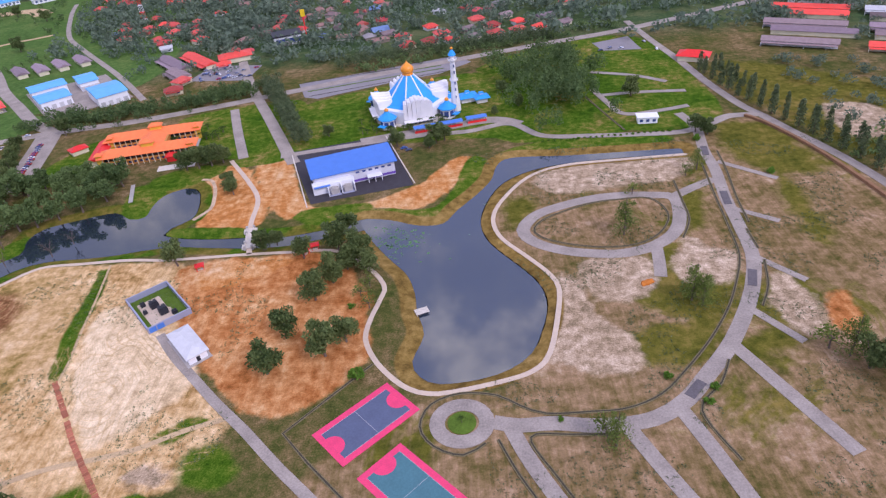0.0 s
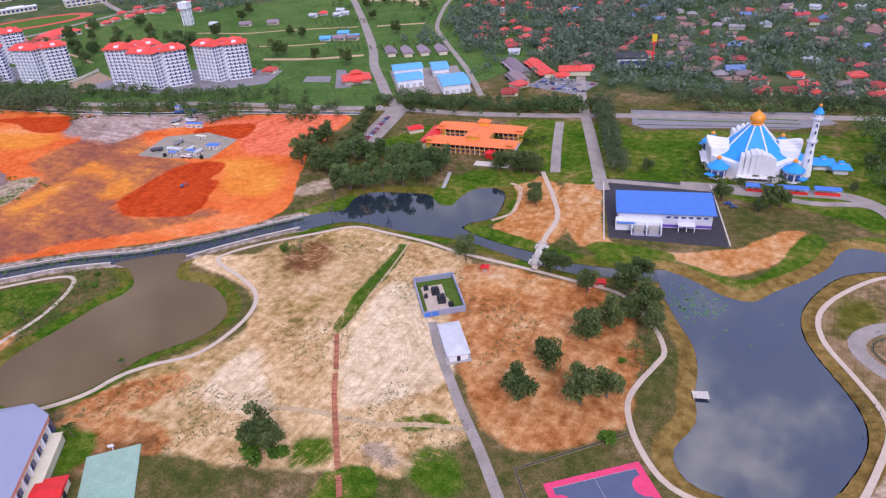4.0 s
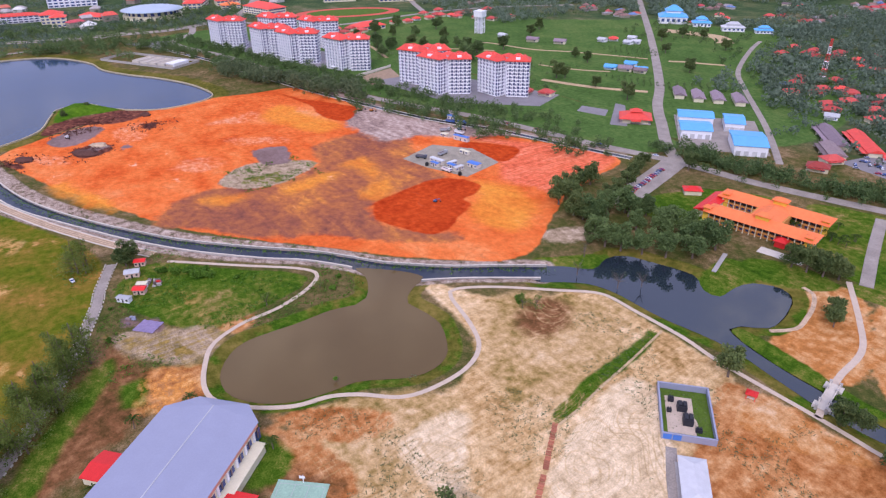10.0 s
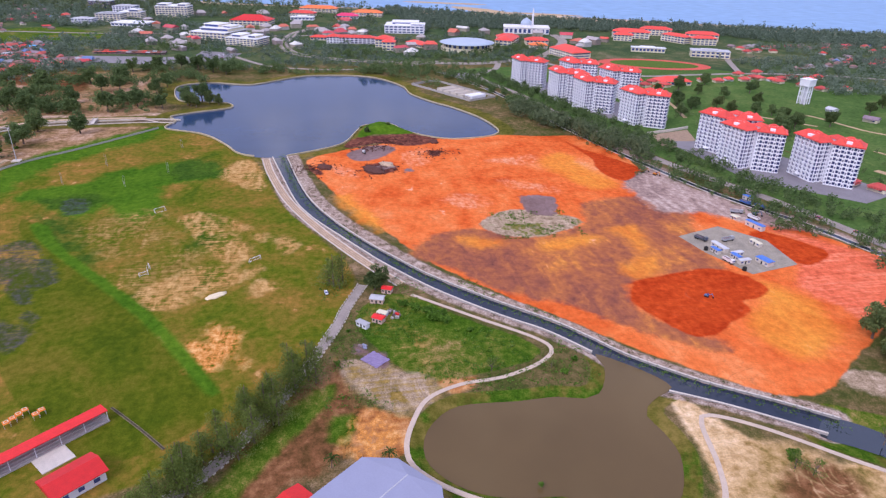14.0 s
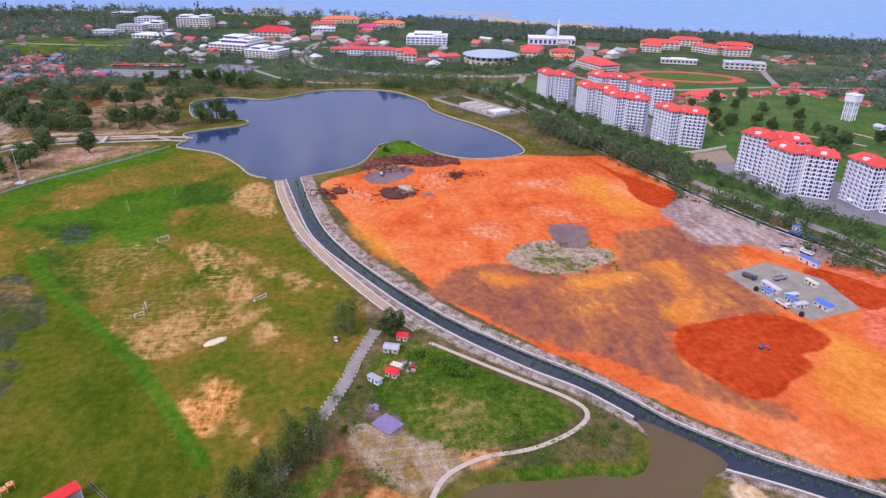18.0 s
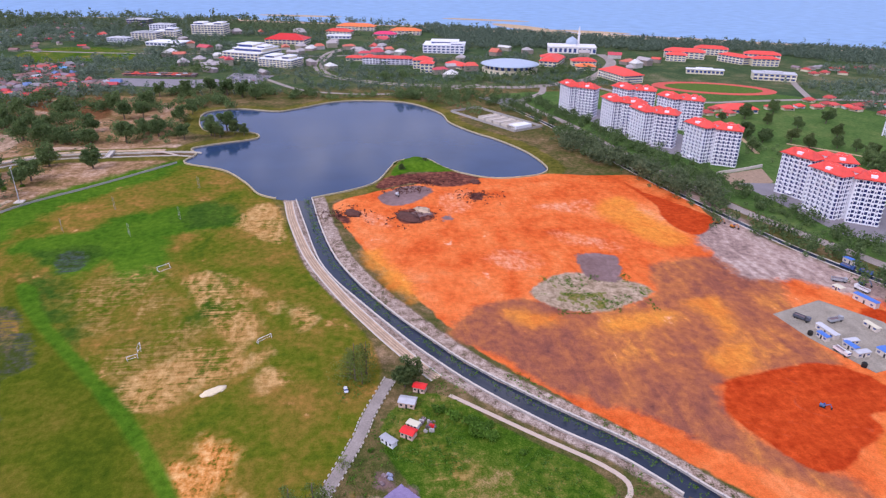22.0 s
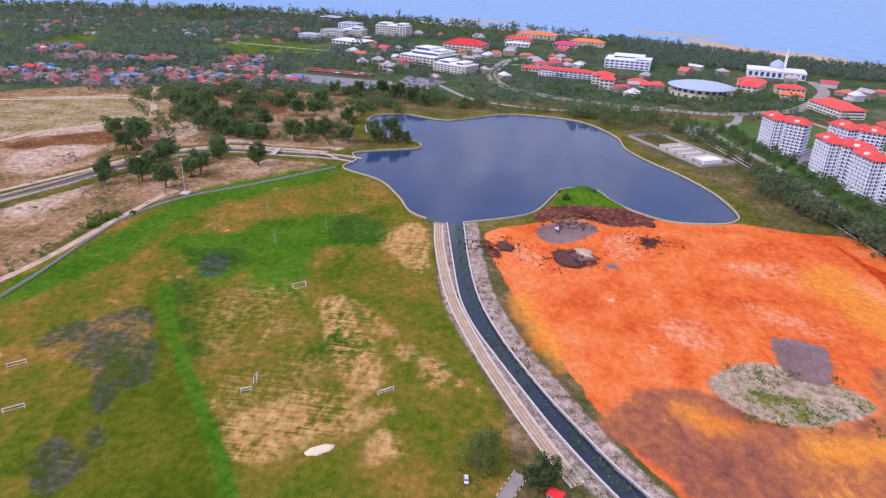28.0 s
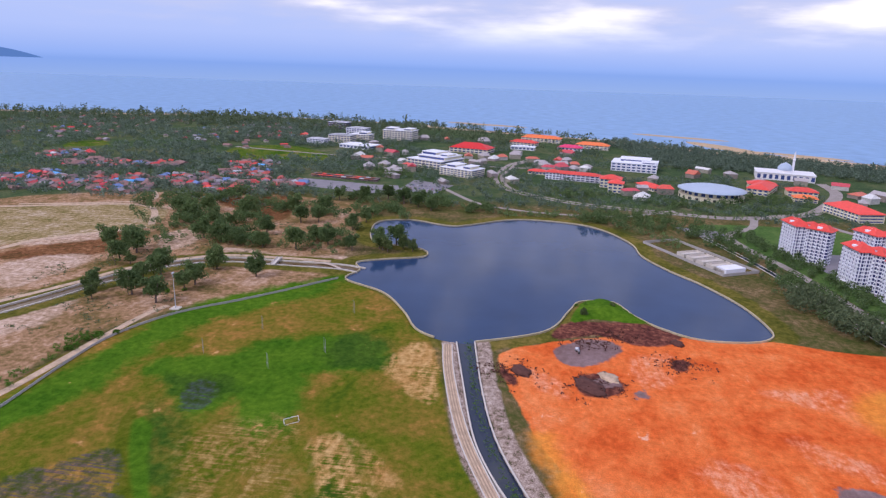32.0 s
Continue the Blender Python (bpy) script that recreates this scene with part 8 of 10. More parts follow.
for z in (7, 14):
    part("brace", boxes((-5.4, -5.4, z, 5.4, -4.6, z + 0.7), (-5.4, 4.6, z, 5.4, 5.4, z + 0.7), (-5.4, -4.6, z, -4.6, 4.6, z + 0.7), (4.6, -4.6, z, 5.4, 4.6, z + 0.7)), M_WHITE, wt)
part("tank", boxes((-6.2, -6.2, 21, 6.2, 6.2, 28), (-6.8, -6.8, 28, 6.8, 6.8, 28.7), (-1.6, -1.6, 28.7, 1.6, 1.6, 30.2)), M_WHITE, wt)
part("core", boxes((-2, -2, 0, 2, 2, 21)), M_BALCONY, wt)

# ---------------------------------------------------------------- far town buildings


BLOCKS = []
pick_stall = random.Random(61)


def block(x, y, w, d, h, turn, wall, roof, label, floors=4, cols=8, flat=True, name="office_building", category="building", tiers=(), glass=None):
    b = base(name, pose(x, y, 0, 0, 0, turn), label, category, "town buildings")
    half = max(w, d) / 2 + 7
    BLOCKS.append((x - half, y - half, x + half, y + half))
    part("wall", boxes((-w / 2, -d / 2, 0, w / 2, d / 2, h)), wall, b)
    if flat:
        part("roof", boxes((-w / 2 - 1, -d / 2 - 1, h, w / 2 + 1, d / 2 + 1, h + 0.8), (-w / 4, -d / 4, h + 0.8, w / 5, d / 4, h + 2.6)), roof, b)
    else:
        part("roof", hip(w, d, h, min(w, d) * 0.22, 1.4), roof, b)
    # set-back storeys, each under an overhanging white slab: offset, size, height
    for tx, ty, tw, td, th in tiers:
        part("upper_storey", boxes((tx - tw / 2, ty - td / 2, h + 0.8, tx + tw / 2, ty + td / 2, h + 0.8 + th)), wall, b)
        part("window_band", boxes((tx - tw / 2 + 1, ty - td / 2 - 0.1, h + 1.6, tx + tw / 2 - 1, ty - td / 2, h + 0.2 + th)), glass or M_GLASS, b)
        part("slab", boxes((tx - tw / 2 - 1.6, ty - td / 2 - 1.6, h + 0.8 + th, tx + tw / 2 + 1.6, ty + td / 2 + 1.6, h + 1.5 + th)), roof, b)
    if floors > 1 and w > 45:
        for f_ in range(1, floors):
            part("ledge", boxes((-w / 2 - 0.9, -d / 2 - 1.4, f_ * h / floors - 0.35, w / 2 + 0.9, -d / 2, f_ * h / floors)), M_WHITE, b)
        for k in range(cols + 1):
            px = -w / 2 + k * w / cols
            part("column", boxes((px - 0.45, -d / 2 - 1.0, 0, px + 0.45, -d / 2, h)), wall, b)
    fh = h / floors
    for f_ in range(floors):
        for k in range(cols):
            px = -w / 2 + (k + 0.5) * w / cols
            part("window", boxes((px - w / cols * 0.32, -d / 2 - 0.08, f_ * fh + fh * 0.3, px + w / cols * 0.32, -d / 2 + 0.02, f_ * fh + fh * 0.8)), glass or M_GLASS, b)
    for f_ in range(floors):
        part("side_window", boxes((w / 2 - 0.02, -d / 2 + 2, f_ * fh + fh * 0.35, w / 2 + 0.08, d / 2 - 2, f_ * fh + fh * 0.75)), M_GLASS, b)
    return b


block(-1330, -105, 70, 70, 13, 62, M_CREAM, M_WHITE, "cream library with terraced white roofs", 3, 9, tiers=((4, 6, 56, 50, 4.5), (-12, 12, 30, 30, 9.0), (20, 8, 16, 24, 7.5)))
block(-1245, -50, 60, 38, 12, 62, M_CREAM, M_WHITE, "cream office block with a white flat roof", 4, 9, tiers=((-14, 2, 18, 26, 3.6), (16, 0, 14, 24, 3.6)))
block(-1690, -240, 70, 40, 22, 80, M_CREAM, M_WHITE, "large cream hotel block", 5, 10, tiers=((-20, 0, 20, 30, 3.5), (22, 0, 18, 30, 3.5)))
block(-1600, -350, 50, 34, 15, 80, M_CREAM, M_ROOF_PALE, "cream stepped office block", 4, 7)
block(-1730, -350, 46, 34, 18, 80, M_WHITE, M_ROOF_PALE, "white stepped office block", 5, 7)
block(-1520, -290, 70, 46, 6, 70, M_WHITE, M_WHITE, "low hall with a wide white roof", 1, 8)
block(-1880, -440, 50, 34, 16, 80, M_ROOF_BROWN, M_ROOF_PALE, "brown brick office block", 4, 7)
block(-1540, -62, 80, 46, 9, 75, M_CREAM, M_ROOF_RED, "yellow hall with a red roof", 2, 9, False)
block(-1780, 80, 90, 30, 10, 75, M_CREAM, M_ROOF_ORANGE, "resort block with an orange tile roof", 3, 10, False)
block(-1690, 190, 70, 28, 9, 75, M_CREAM, M_ROOF_ORANGE, "resort block with an orange tile roof", 3, 8, False)
block(-1650, 140, 50, 26, 6, 75, M_WHITE, M_PINK, "low pavilion with a pink roof", 1, 6, False)
block(-1405, 240, 76, 60, 14, 78, M_WHITE, M_WHITE, "white college building with deep window bands", 3, 9, tiers=((0, 8, 50, 38, 4.0), (24, -14, 22, 24, 2.5)))
block(-1255, 130, 72, 18, 10, 78, M_BALCONY, M_ROOF_CORAL, "civic wing with blue glass and a coral roof", 3, 10, False, glass=M_NAVY)
block(-1215, 178, 30, 26, 13, 78, M_CREAM, M_ROOF_CORAL, "civic hall with a coral domed roof", 3, 5, False)
block(-1172, 180, 20, 20, 14, 78, M_CREAM, M_ROOF_CORAL, "pink entrance tower with a coral roof", 3, 3, False)
block(-1272, 412, 40, 24, 8, 80, M_CREAM, M_ROOF_CORAL, "courtyard house with a coral roof", 2, 6, False)
block(-1225, 452, 40, 24, 8, 80, M_CREAM, M_ROOF_CORAL, "courtyard house with a coral roof", 2, 6, False)
block(-1180, 440, 30, 20, 6, 80, M_CREAM, M_ROOF_ORANGE, "low house with an orange roof", 2, 5, False)
block(-1303, 673, 70, 26, 12, 60, M_CREAM, M_ROOF_CORAL, "long block with a coral roof beside the sports track", 3, 8, False)
block(-1340, 745, 60, 24, 12, 60, M_CREAM, M_ROOF_CORAL, "long block with a coral roof beside the sports track", 3, 8, False)
block(-1260, 800, 60, 24, 12, 60, M_CREAM, M_ROOF_CORAL, "long block with a coral roof beside the sports track", 3, 8, False)
block(-1071, 701, 60, 26, 10, 65, M_CREAM, M_ROOF_PALE, "covered grandstand with a pale curved roof", 2, 8)
block(-1640, -318, 46, 30, 14, 80, M_CREAM, M_WHITE, "cream stepped office block", 4, 7, tiers=((8, 0, 20, 22, 4.0),))
block(-1560, -392, 40, 26, 9, 80, M_WHITE, M_ROOF_PALE, "white office block with a pale roof", 3, 6)
block(-1215, 236, 46, 20, 5, 25, M_CREAM, M_ROOF_CORAL, "low arcade with a long coral roof", 1, 8, False)
block(-1262, 94, 22, 20, 11, 78, M_WHITE, M_ROOF_CORAL, "white corner pavilion with a coral hipped roof", 3, 4, False, glass=M_NAVY)
block(-1300, 70, 30, 16, 5, 78, M_CREAM, M_ROOF_CORAL, "low block with a coral roof beside the road", 1, 5, False)
block(-1236, 400, 30, 60, 9, 62, M_CREAM, M_ROOF_CORAL, "pink courtyard terrace with a coral roof", 2, 4, False)
block(-1128, 620, 56, 12, 7, 68, M_CREAM, M_WHITE, "covered stand with a long white roof", 1, 9)
block(-882, 462, 38, 26, 5, 75, M_CREAM, M_ROOF_CORAL, "wide pavilion with a coral hipped roof", 1, 6, False)
block(-864, 520, 42, 24, 5, 85, M_CREAM, M_ROOF_CORAL, "wide pavilion with a coral hipped roof", 1, 6, False)
block(-1268, 640, 34, 22, 11, 60, M_CREAM, M_ROOF_CORAL, "hostel block with a coral roof", 3, 5, False)
block(-1240, 735, 54, 20, 12, 20, M_CREAM, M_ROOF_CORAL, "hostel block with a coral roof", 3, 7, False)
block(-1205, 770, 44, 20, 12, 75, M_CREAM, M_ROOF_CORAL, "hostel block with a coral roof", 3, 6, False)
block(-1700, 40, 60, 26, 7, 70, M_CREAM, M_ROOF_CORAL, "market hall with a coral roof", 2, 7, False)
block(-1620, 40, 50, 24, 6, 80, M_WHITE, M_WHITE, "low white hall with a flat roof", 1, 6)
block(-1086, 462, 66, 34, 11, 12, M_CREAM, M_ROOF_CORAL, "wide hall with a big coral red roof", 3, 10, False)
TOWN = BLOCKS + [(-1480, -545, -1310, -300), (-1180, -285, -1060, -110), (-2100, 205, -1425, 640), (-2100, 640, -1360, 1400), (-975, 215, -920, 300),(-1230, 255, -1114, 370), (-1450, 430, -1330, 545), (-1100, 480, -920, 660), (-920, 290, -640, 450), (-620, 360, -430, 480), (-1120, -130, -1020, -20), (-905, 170, -790, 265), (-1460, -815, -1265, -725), (-1540, -540, -1445, -425)]
M_MIX_TOWN = mixed("mixed town roofs", ((0.74, 0.10, 0.07), (0.70, 0.68, 0.66), (0.62, 0.16, 0.10), (0.45, 0.40, 0.40), (0.76, 0.20, 0.09), (0.60, 0.08, 0.10), (0.20, 0.32, 0.58)))
far_houses("town_blocks", 64, -1760, -1130, -480, 620, M_MIX_TOWN, "low town buildings with red and pale roofs", 47, 24.0, shut=TOWN, size=(12, 26), high=(4, 9))
M_ROOF_DISC = surface("pale steel blue roof sheet", (0.42, 0.50, 0.62), 0.4, vary=0.06, scale=0.1)
dome = base("indoor_stadium", pose(-1172, 312, 0), "round indoor stadium with a pale disc roof", "stadium")
part("wall", lathe([(44, 0), (44, 5), (38, 5), (38, 11.5)], 40), M_CREAM, dome)
part("roof", lathe([(46, 11.5), (46, 12.3), (34, 15), (18, 16.6), (0, 17.2)], 48), M_ROOF_DISC, dome, smooth=True)
for k in range(24):
    part("bay_window", boxes((37.9, -2.6, 6, 38.15, 2.6, 10.5)), M_GLASS, dome).matrix_basis = pose(0, 0, 0, 0, 0, 15 * k)
    part("arcade", boxes((43.9, -2.0, 0.5, 44.15, 2.0, 4.0)), M_SHADOWED, dome).matrix_basis = pose(0, 0, 0, 0, 0, 15 * k + 7)
wm = base("white_mosque", pose(-1390, 485, 0, 0, 0, 75), "white domed mosque with one slender minaret", "mosque")
part("wall", boxes((-45, -26, 0, 45, 26, 11)), M_SHELL, wm)
part("parapet", boxes((-46, -27, 11, 46, 27, 12)), M_SHELL, wm)
part("drum", lathe([(11, 12), (11, 15)], 24), M_SHELL, wm)
part("dome", lathe([(11, 15), (11.6, 18), (10, 22), (6, 25.5), (1.5, 27.5), (0, 29)], 24), M_ROOF_DISC, wm, smooth=True)
part("minaret", lathe([(2.4, 0), (2.0, 30), (3.0, 31), (1.6, 33), (1.4, 40), (0, 46)], 12), M_SHELL, wm).location = (14, 22, 0)
for k in range(10):
    part("arch_window", boxes((-42 + k * 9, -26.1, 2, -37 + k * 9, -25.95, 9)), M_GLASS, wm)
pw = base("treatment_works", pose(-848, 219, 0, 0, 0, 28), "walled water treatment works with concrete tanks", "treatment works")
for (x0, y0, x1, y1) in ((-56, -20, 56, -19.5), (-56, 19.5, 56, 20), (-56, -19.5, -55.5, 19.5), (55.5, -19.5, 56, 19.5)):
    part("wall", boxes((x0, y0, -0.2, x1, y1, 2.4)), M_CONCRETE, pw)
for k in range(5):
    x = -12 + k * 13
    part("tank", boxes((x, -14, 0, x + 10, -13.4, 3.2), (x, 9.4, 0, x + 10, 10, 3.2), (x, -13.4, 0, x + 0.6, 9.4, 3.2), (x + 9.4, -13.4, 0, x + 10, 9.4, 3.2), (x + 0.6, -13.4, 0, x + 9.4, 9.4, 1.6)), M_CONCRETE_LIGHT, pw)
part("control_house", boxes((40, -14, 0, 52, 8, 4.5)), M_WHITE, pw)
structure(part("sports_track", lathe([(84, 0.02), (84, 0.1)], 48, 0.55), surface("red running track", (0.62, 0.10, 0.07), 0.9)), "red running track oval", "track").matrix_basis = pose(-1010, 570, 0, 0, 0, 68)
structure(part("track_infield", lathe([(66, 0.1), (66, 0.14)], 48, 0.5), M_GRASS), "grass inside the running track", "lawn").matrix_basis = pose(-1010, 570, 0, 0, 0, 68)
silo = base("cement_silo", pose(330, 640, 0), "two tall white silos with a blue works building", "silo")
for x in (-8, 4):
    part("cylinder", lathe([(5, 0), (5, 26), (0, 29)], 16), M_WHITE, silo).location = (x, 0, 0)
part("works", boxes((10, -8, 0, 30, 10, 22)), M_ROOF_BLUE, silo)
part("canopy", boxes((-40, -16, 5, 14, -8, 6.2)), surface("yellow sheet", (0.75, 0.50, 0.03), 0.5), silo)
wh = base("white_kiosk", pose(109, 354, 0, 0, 0, -5), "small white kiosk with a flat roof on grass", "kiosk")
part("wall", boxes((-5.5, -3, 0, 5.5, 3, 3.6)), M_WHITE, wh)
part("roof", boxes((-6.2, -3.7, 3.6, 6.2, 3.7, 4.0)), M_WHITE, wh)
for x in (-3.6, 0, 3.6):
    part("window", boxes((x - 0.9, -3.06, 1, x + 0.9, -2.98, 2.6)), M_GLASS, wh)
sup = base("red_market", pose(168, 452, 0, 0, 0, -28), "low market hall with a bright red hipped roof", "market hall")
part("wall", boxes((-10, -6, 0, 10, 6, 3.6)), M_CREAM, sup)
part("roof", hip(20, 12, 3.6, 3.4, 1.2), M_ROOF_RED, sup)
ff = base("restaurant", pose(-150, 590, 0, 0, 0, 20), "white two-storey restaurant with a tall sign pole", "restaurant")
part("wall", boxes((-12, -9, 0, 12, 9, 8)), M_WHITE, ff)
part("roof", boxes((-13, -10, 8, 13, 10, 9)), M_SHADOWED, ff)
part("window_band", boxes((-11, -9.08, 2, 11, -8.98, 6)), M_GLASS, ff)
part("sign_pole", lathe([(0.6, 0), (0.5, 22)], 10), M_ROOF_RED, ff).location = (18, 0, 0)
part("sign_board", boxes((16, -0.6, 20, 20, 0.6, 26)), surface("yellow sign board", (0.80, 0.55, 0.02), 0.5), ff)
rt = base("food_court", pose(-188, 552, 0, 0, 0, 20), "food court with a coral roof", "food court")
part("wall", boxes((-13, -8, 0, 13, 8, 4)), M_CREAM, rt)
part("roof", hip(26, 16, 4, 3.2, 1.2), M_ROOF_CORAL, rt)
M_LOT = surface("pale grey car park asphalt", (0.25, 0.23, 0.25), 0.9, vary=0.2, scale=0.1, fine=1.0)
for nm, pts in (("car_park_mosque", [(-119, 474), (-110, 445), (-100, 440), (-45, 461), (-12, 470), (12, 490), (0, 508), (-73, 487)]), ("car_park_shops", [(-215, 505), (-165, 495), (-160, 530), (-205, 540)]), ("car_park_library", [(-1092, -123), (-1075, -73), (-1151, -52), (-1179, -115)]), ("plaza_market", [(-1144, -277), (-1124, -162), (-1126, -129), (-1070, -114), (-1059, -162), (-1086, -253)]), ("pavement_junction", [(-972, 222), (-930, 240), (-918, 268), (-960, 272)]), ("pavement_town", [(112, 488), (140, 484), (138, 518), (108, 508)]), ("yard_apartments", [(-610, 372), (-500, 385), (-440, 440), (-455, 480), (-600, 440)]), ("yard_apartments_west", [(-890, 312), (-700, 352), (-655, 395), (-690, 420), (-890, 368)]), ("court_plaza", [(-410, 455), (-385, 462), (-395, 478), (-418, 470)]), ("car_park_pavilion", [(-404, 498), (-395, 500), (-356, 455), (-368, 448)])):
    structure(part(nm, prism(pts[::-1] if sum((b[0] - a[0]) * (b[1] + a[1]) for a, b in zip(pts, pts[1:] + pts[:1])) > 0 else pts, -0.3, 0.045), M_LOT), "pale grey asphalt car park", "car park")
for k, (by, mat_, wd, lab) in enumerate(((6, M_GRASS, 1.6, "planted strip between the parking bays"), (16, M_GRASS, 1.6, "planted strip between the parking bays"), (-4, M_DRAIN, 0.8, "dark kerb drain of the car park"), (26, M_DRAIN, 0.8, "dark kerb drain of the car park"))):
    structure(ribbon("planter_%d" % (k + 1), [(-108 + by * -0.25, 450 + by), (-60 + by * -0.25, 463 + by * 0.9), (-8 + by * -0.2, 477 + by * 0.7)], wd, mat_, z=0.12, smooth=False), lab, "planter")
M_RUST = surface("rusty awning sheet", (0.34, 0.13, 0.10), 0.8, vary=0.3, scale=0.3, per_object=0.35)
for k in range(30):
    x, y = -1178 + 0.2 * (k % 15) * 6.6 + 13 * (k // 15), -268 + (k % 15) * 7.2
    ms = base("plaza_stall", pose(x + pick_stall.uniform(-1, 1), y, 0, 0, 0, 80 + pick_stall.uniform(-6, 6)), "market stall with a rusty red awning", "stall", "plaza stalls")
    part("roof", gable(6.2, 5.0, 2.8, 0.9, 0.3), pick_stall.choice((M_RUST, M_RUST, M_ROOF_BROWN, M_ROOF_CORAL, M_ROOF_PALE)), ms)
    part("counter", boxes((-2.8, -2.2, 0, 2.8, -1.6, 1.1)), M_ROOF_BROWN, ms)
    part("back", boxes((-2.8, 2.0, 0, 2.8, 2.2, 2.8)), M_ROOF_BROWN, ms)
for k, (pts, w_) in enumerate((([(-850, -580), (-865, -528), (-913, -391), (-832, -328)], 7.0), ([(-660, -440), (-718, -406), (-756, -391), (-820, -326)], 8.0), ([(-880, -520), (-935, -400), (-990, -420)], 5.0))):
    structure(ribbon("heath_track_%d" % (k + 1), pts, w_, M_TRACK, z=0.12 + 0.004 * k), "pale sandy track round the fenced plot", "track")
structure(ribbon("track_red_lot", [(-149, 327), (-143, 325), (-138, 315), (-135, 303), (-134, 292), (-140, 282)], 2.0, M_TRACK, z=0.1), "pale worn track round the river lobe", "track")
structure(part("lot_flats", prism([(-632, 371), (-596, 362), (-588, 370), (-609, 404), (-645, 416)][::1], -0.3, 0.03), M_RUT), "bare brown building lot between the towers", "lot")
structure(mesh_object("wall_lot", *strip_mesh(np.array([(-634, 367), (-641, 394), (-650, 419)], float), np.array([(-633, 367), (-640, 394), (-649, 419)], float), -0.2, 2.4), M_CONCRETE_LIGHT), "long pale boundary wall beside the building lot", "wall")
structure(ribbon("median_lake", [(-1386, 25), (-1268, 9), (-1220, 10), (-1165, 21), (-1131, 39), (-1103, 70), (-1074, 114), (-1056, 175), (-1043, 240)], 2.2, M_GRASS, z=0.42), "planted grass median of the lake road", "median")
sandbar = base("breakwater", pose(-2020, 560, 0), "low sand spit with a dark stone breakwater", "breakwater", kind="structure")
for x, y, w, turn, fat in ((-45, -110, 130, 68, 0.16), (-170, -640, 130, 75, 0.17), (-60, -1500, 120, 60, 0.17)):
    part("spit", lathe([(w, -2), (w * 0.96, -1.1), (w * 0.7, -0.7)], 28, fat), M_DIRT, sandbar).matrix_basis = pose(x, y, 0, 0, 0, turn)
    part("rock_bank", boxes((-w * 0.8, 8, -2, w * 0.7, 13, -0.2)), M_CONCRETE, sandbar).matrix_basis = pose(x, y, 0, 0, 0, turn)

part("shoal", lathe([(125, -2), (120, -1.35), (84, -1.0)], 28, 0.3), M_DIRT, sandbar).matrix_basis = pose(165, -50, 0, 0, 0, 28)
part("shoal", lathe([(105, -2), (100, -1.35), (70, -1.0)], 28, 0.22), M_DIRT, sandbar).matrix_basis = pose(265, 90, 0, 0, 0, 62)

# ---------------------------------------------------------------- trees


def leaf_material(name, dark, light):
    m, n, l, b = shader(name)
    g = n.new("ShaderNodeNewGeometry")
    info = n.new("ShaderNodeObjectInfo")
    tc = n.new("ShaderNodeTexCoord")
    nz = n.new("ShaderNodeTexNoise")
    nz.inputs["Scale"].default_value = 0.35
    l.new(tc.outputs["Object"], nz.inputs["Vector"])
    a = n.new("ShaderNodeMath")
    a.operation = "MULTIPLY_ADD"
    a.inputs[1].default_value = 0.5
    l.new(g.outputs["Random Per Island"], a.inputs[0])
    l.new(nz.outputs["Fac"], a.inputs[2])
    c = n.new("ShaderNodeMath")
    c.operation = "MULTIPLY_ADD"
    c.inputs[1].default_value = 0.35
    l.new(info.outputs["Random"], c.inputs[0])
    l.new(a.outputs[0], c.inputs[2])
    r_ = n.new("ShaderNodeMapRange")
    r_.inputs["From Min"].default_value, r_.inputs["From Max"].default_value = 0.4, 1.2
    l.new(c.outputs[0], r_.inputs["Value"])
    mix = n.new("ShaderNodeMix")
    mix.data_type = "RGBA"
    mix.inputs["A"].default_value, mix.inputs["B"].default_value = (*dark, 1), (*light, 1)
    l.new(r_.outputs[0], mix.inputs["Factor"])
    l.new(mix.outputs["Result"], b.inputs["Base Color"])
    b.inputs["Roughness"].default_value = 0.6
    b.inputs["Specular IOR Level"].default_value = 0.15
    # light that passes through the leaf from behind
    tl = n.new("ShaderNodeBsdfTranslucent")
    l.new(mix.outputs["Result"], tl.inputs["Color"])
    ms = n.new("ShaderNodeMixShader")
    ms.inputs["Fac"].default_value = 0.38
    l.new(b.outputs[0], ms.inputs[1])
    l.new(tl.outputs[0], ms.inputs[2])
    l.new(ms.outputs[0], n["Material Output"].inputs["Surface"])
    return m


# lighter, bluer leaf colour for far woods: distance haze put into the colour
M_WOOD_HAZED = leaf_material("woodland leaves tinted for haze", (0.082, 0.124, 0.090), (0.205, 0.268, 0.190))
M_LEAF = leaf_material("broad leaves", (0.050, 0.098, 0.036), (0.185, 0.262, 0.095))
M_LEAF_NEAR = leaf_material("grove leaves", (0.040, 0.080, 0.026), (0.19, 0.24, 0.085))
M_NEEDLE = leaf_material("grey green needles", (0.052, 0.088, 0.046), (0.19, 0.235, 0.115))
M_FEATHER = leaf_material("feathery casuarina needles", (0.072, 0.118, 0.022), (0.215, 0.275, 0.065))
M_BRIGHT = leaf_material("bright bush leaves", (0.045, 0.12, 0.014), (0.16, 0.30, 0.04))
M_PALM = leaf_material("palm fronds", (0.03, 0.07, 0.015), (0.11, 0.17, 0.04))
M_UMBER = surface("bare brown earth", (0.26, 0.14, 0.075), 0.95, vary=0.3, scale=0.2, fine=1.5, bump=0.4)
M_BARK = surface("grey brown bark", (0.16, 0.12, 0.10), 0.95, vary=0.25, scale=0.8, fine=5.0)


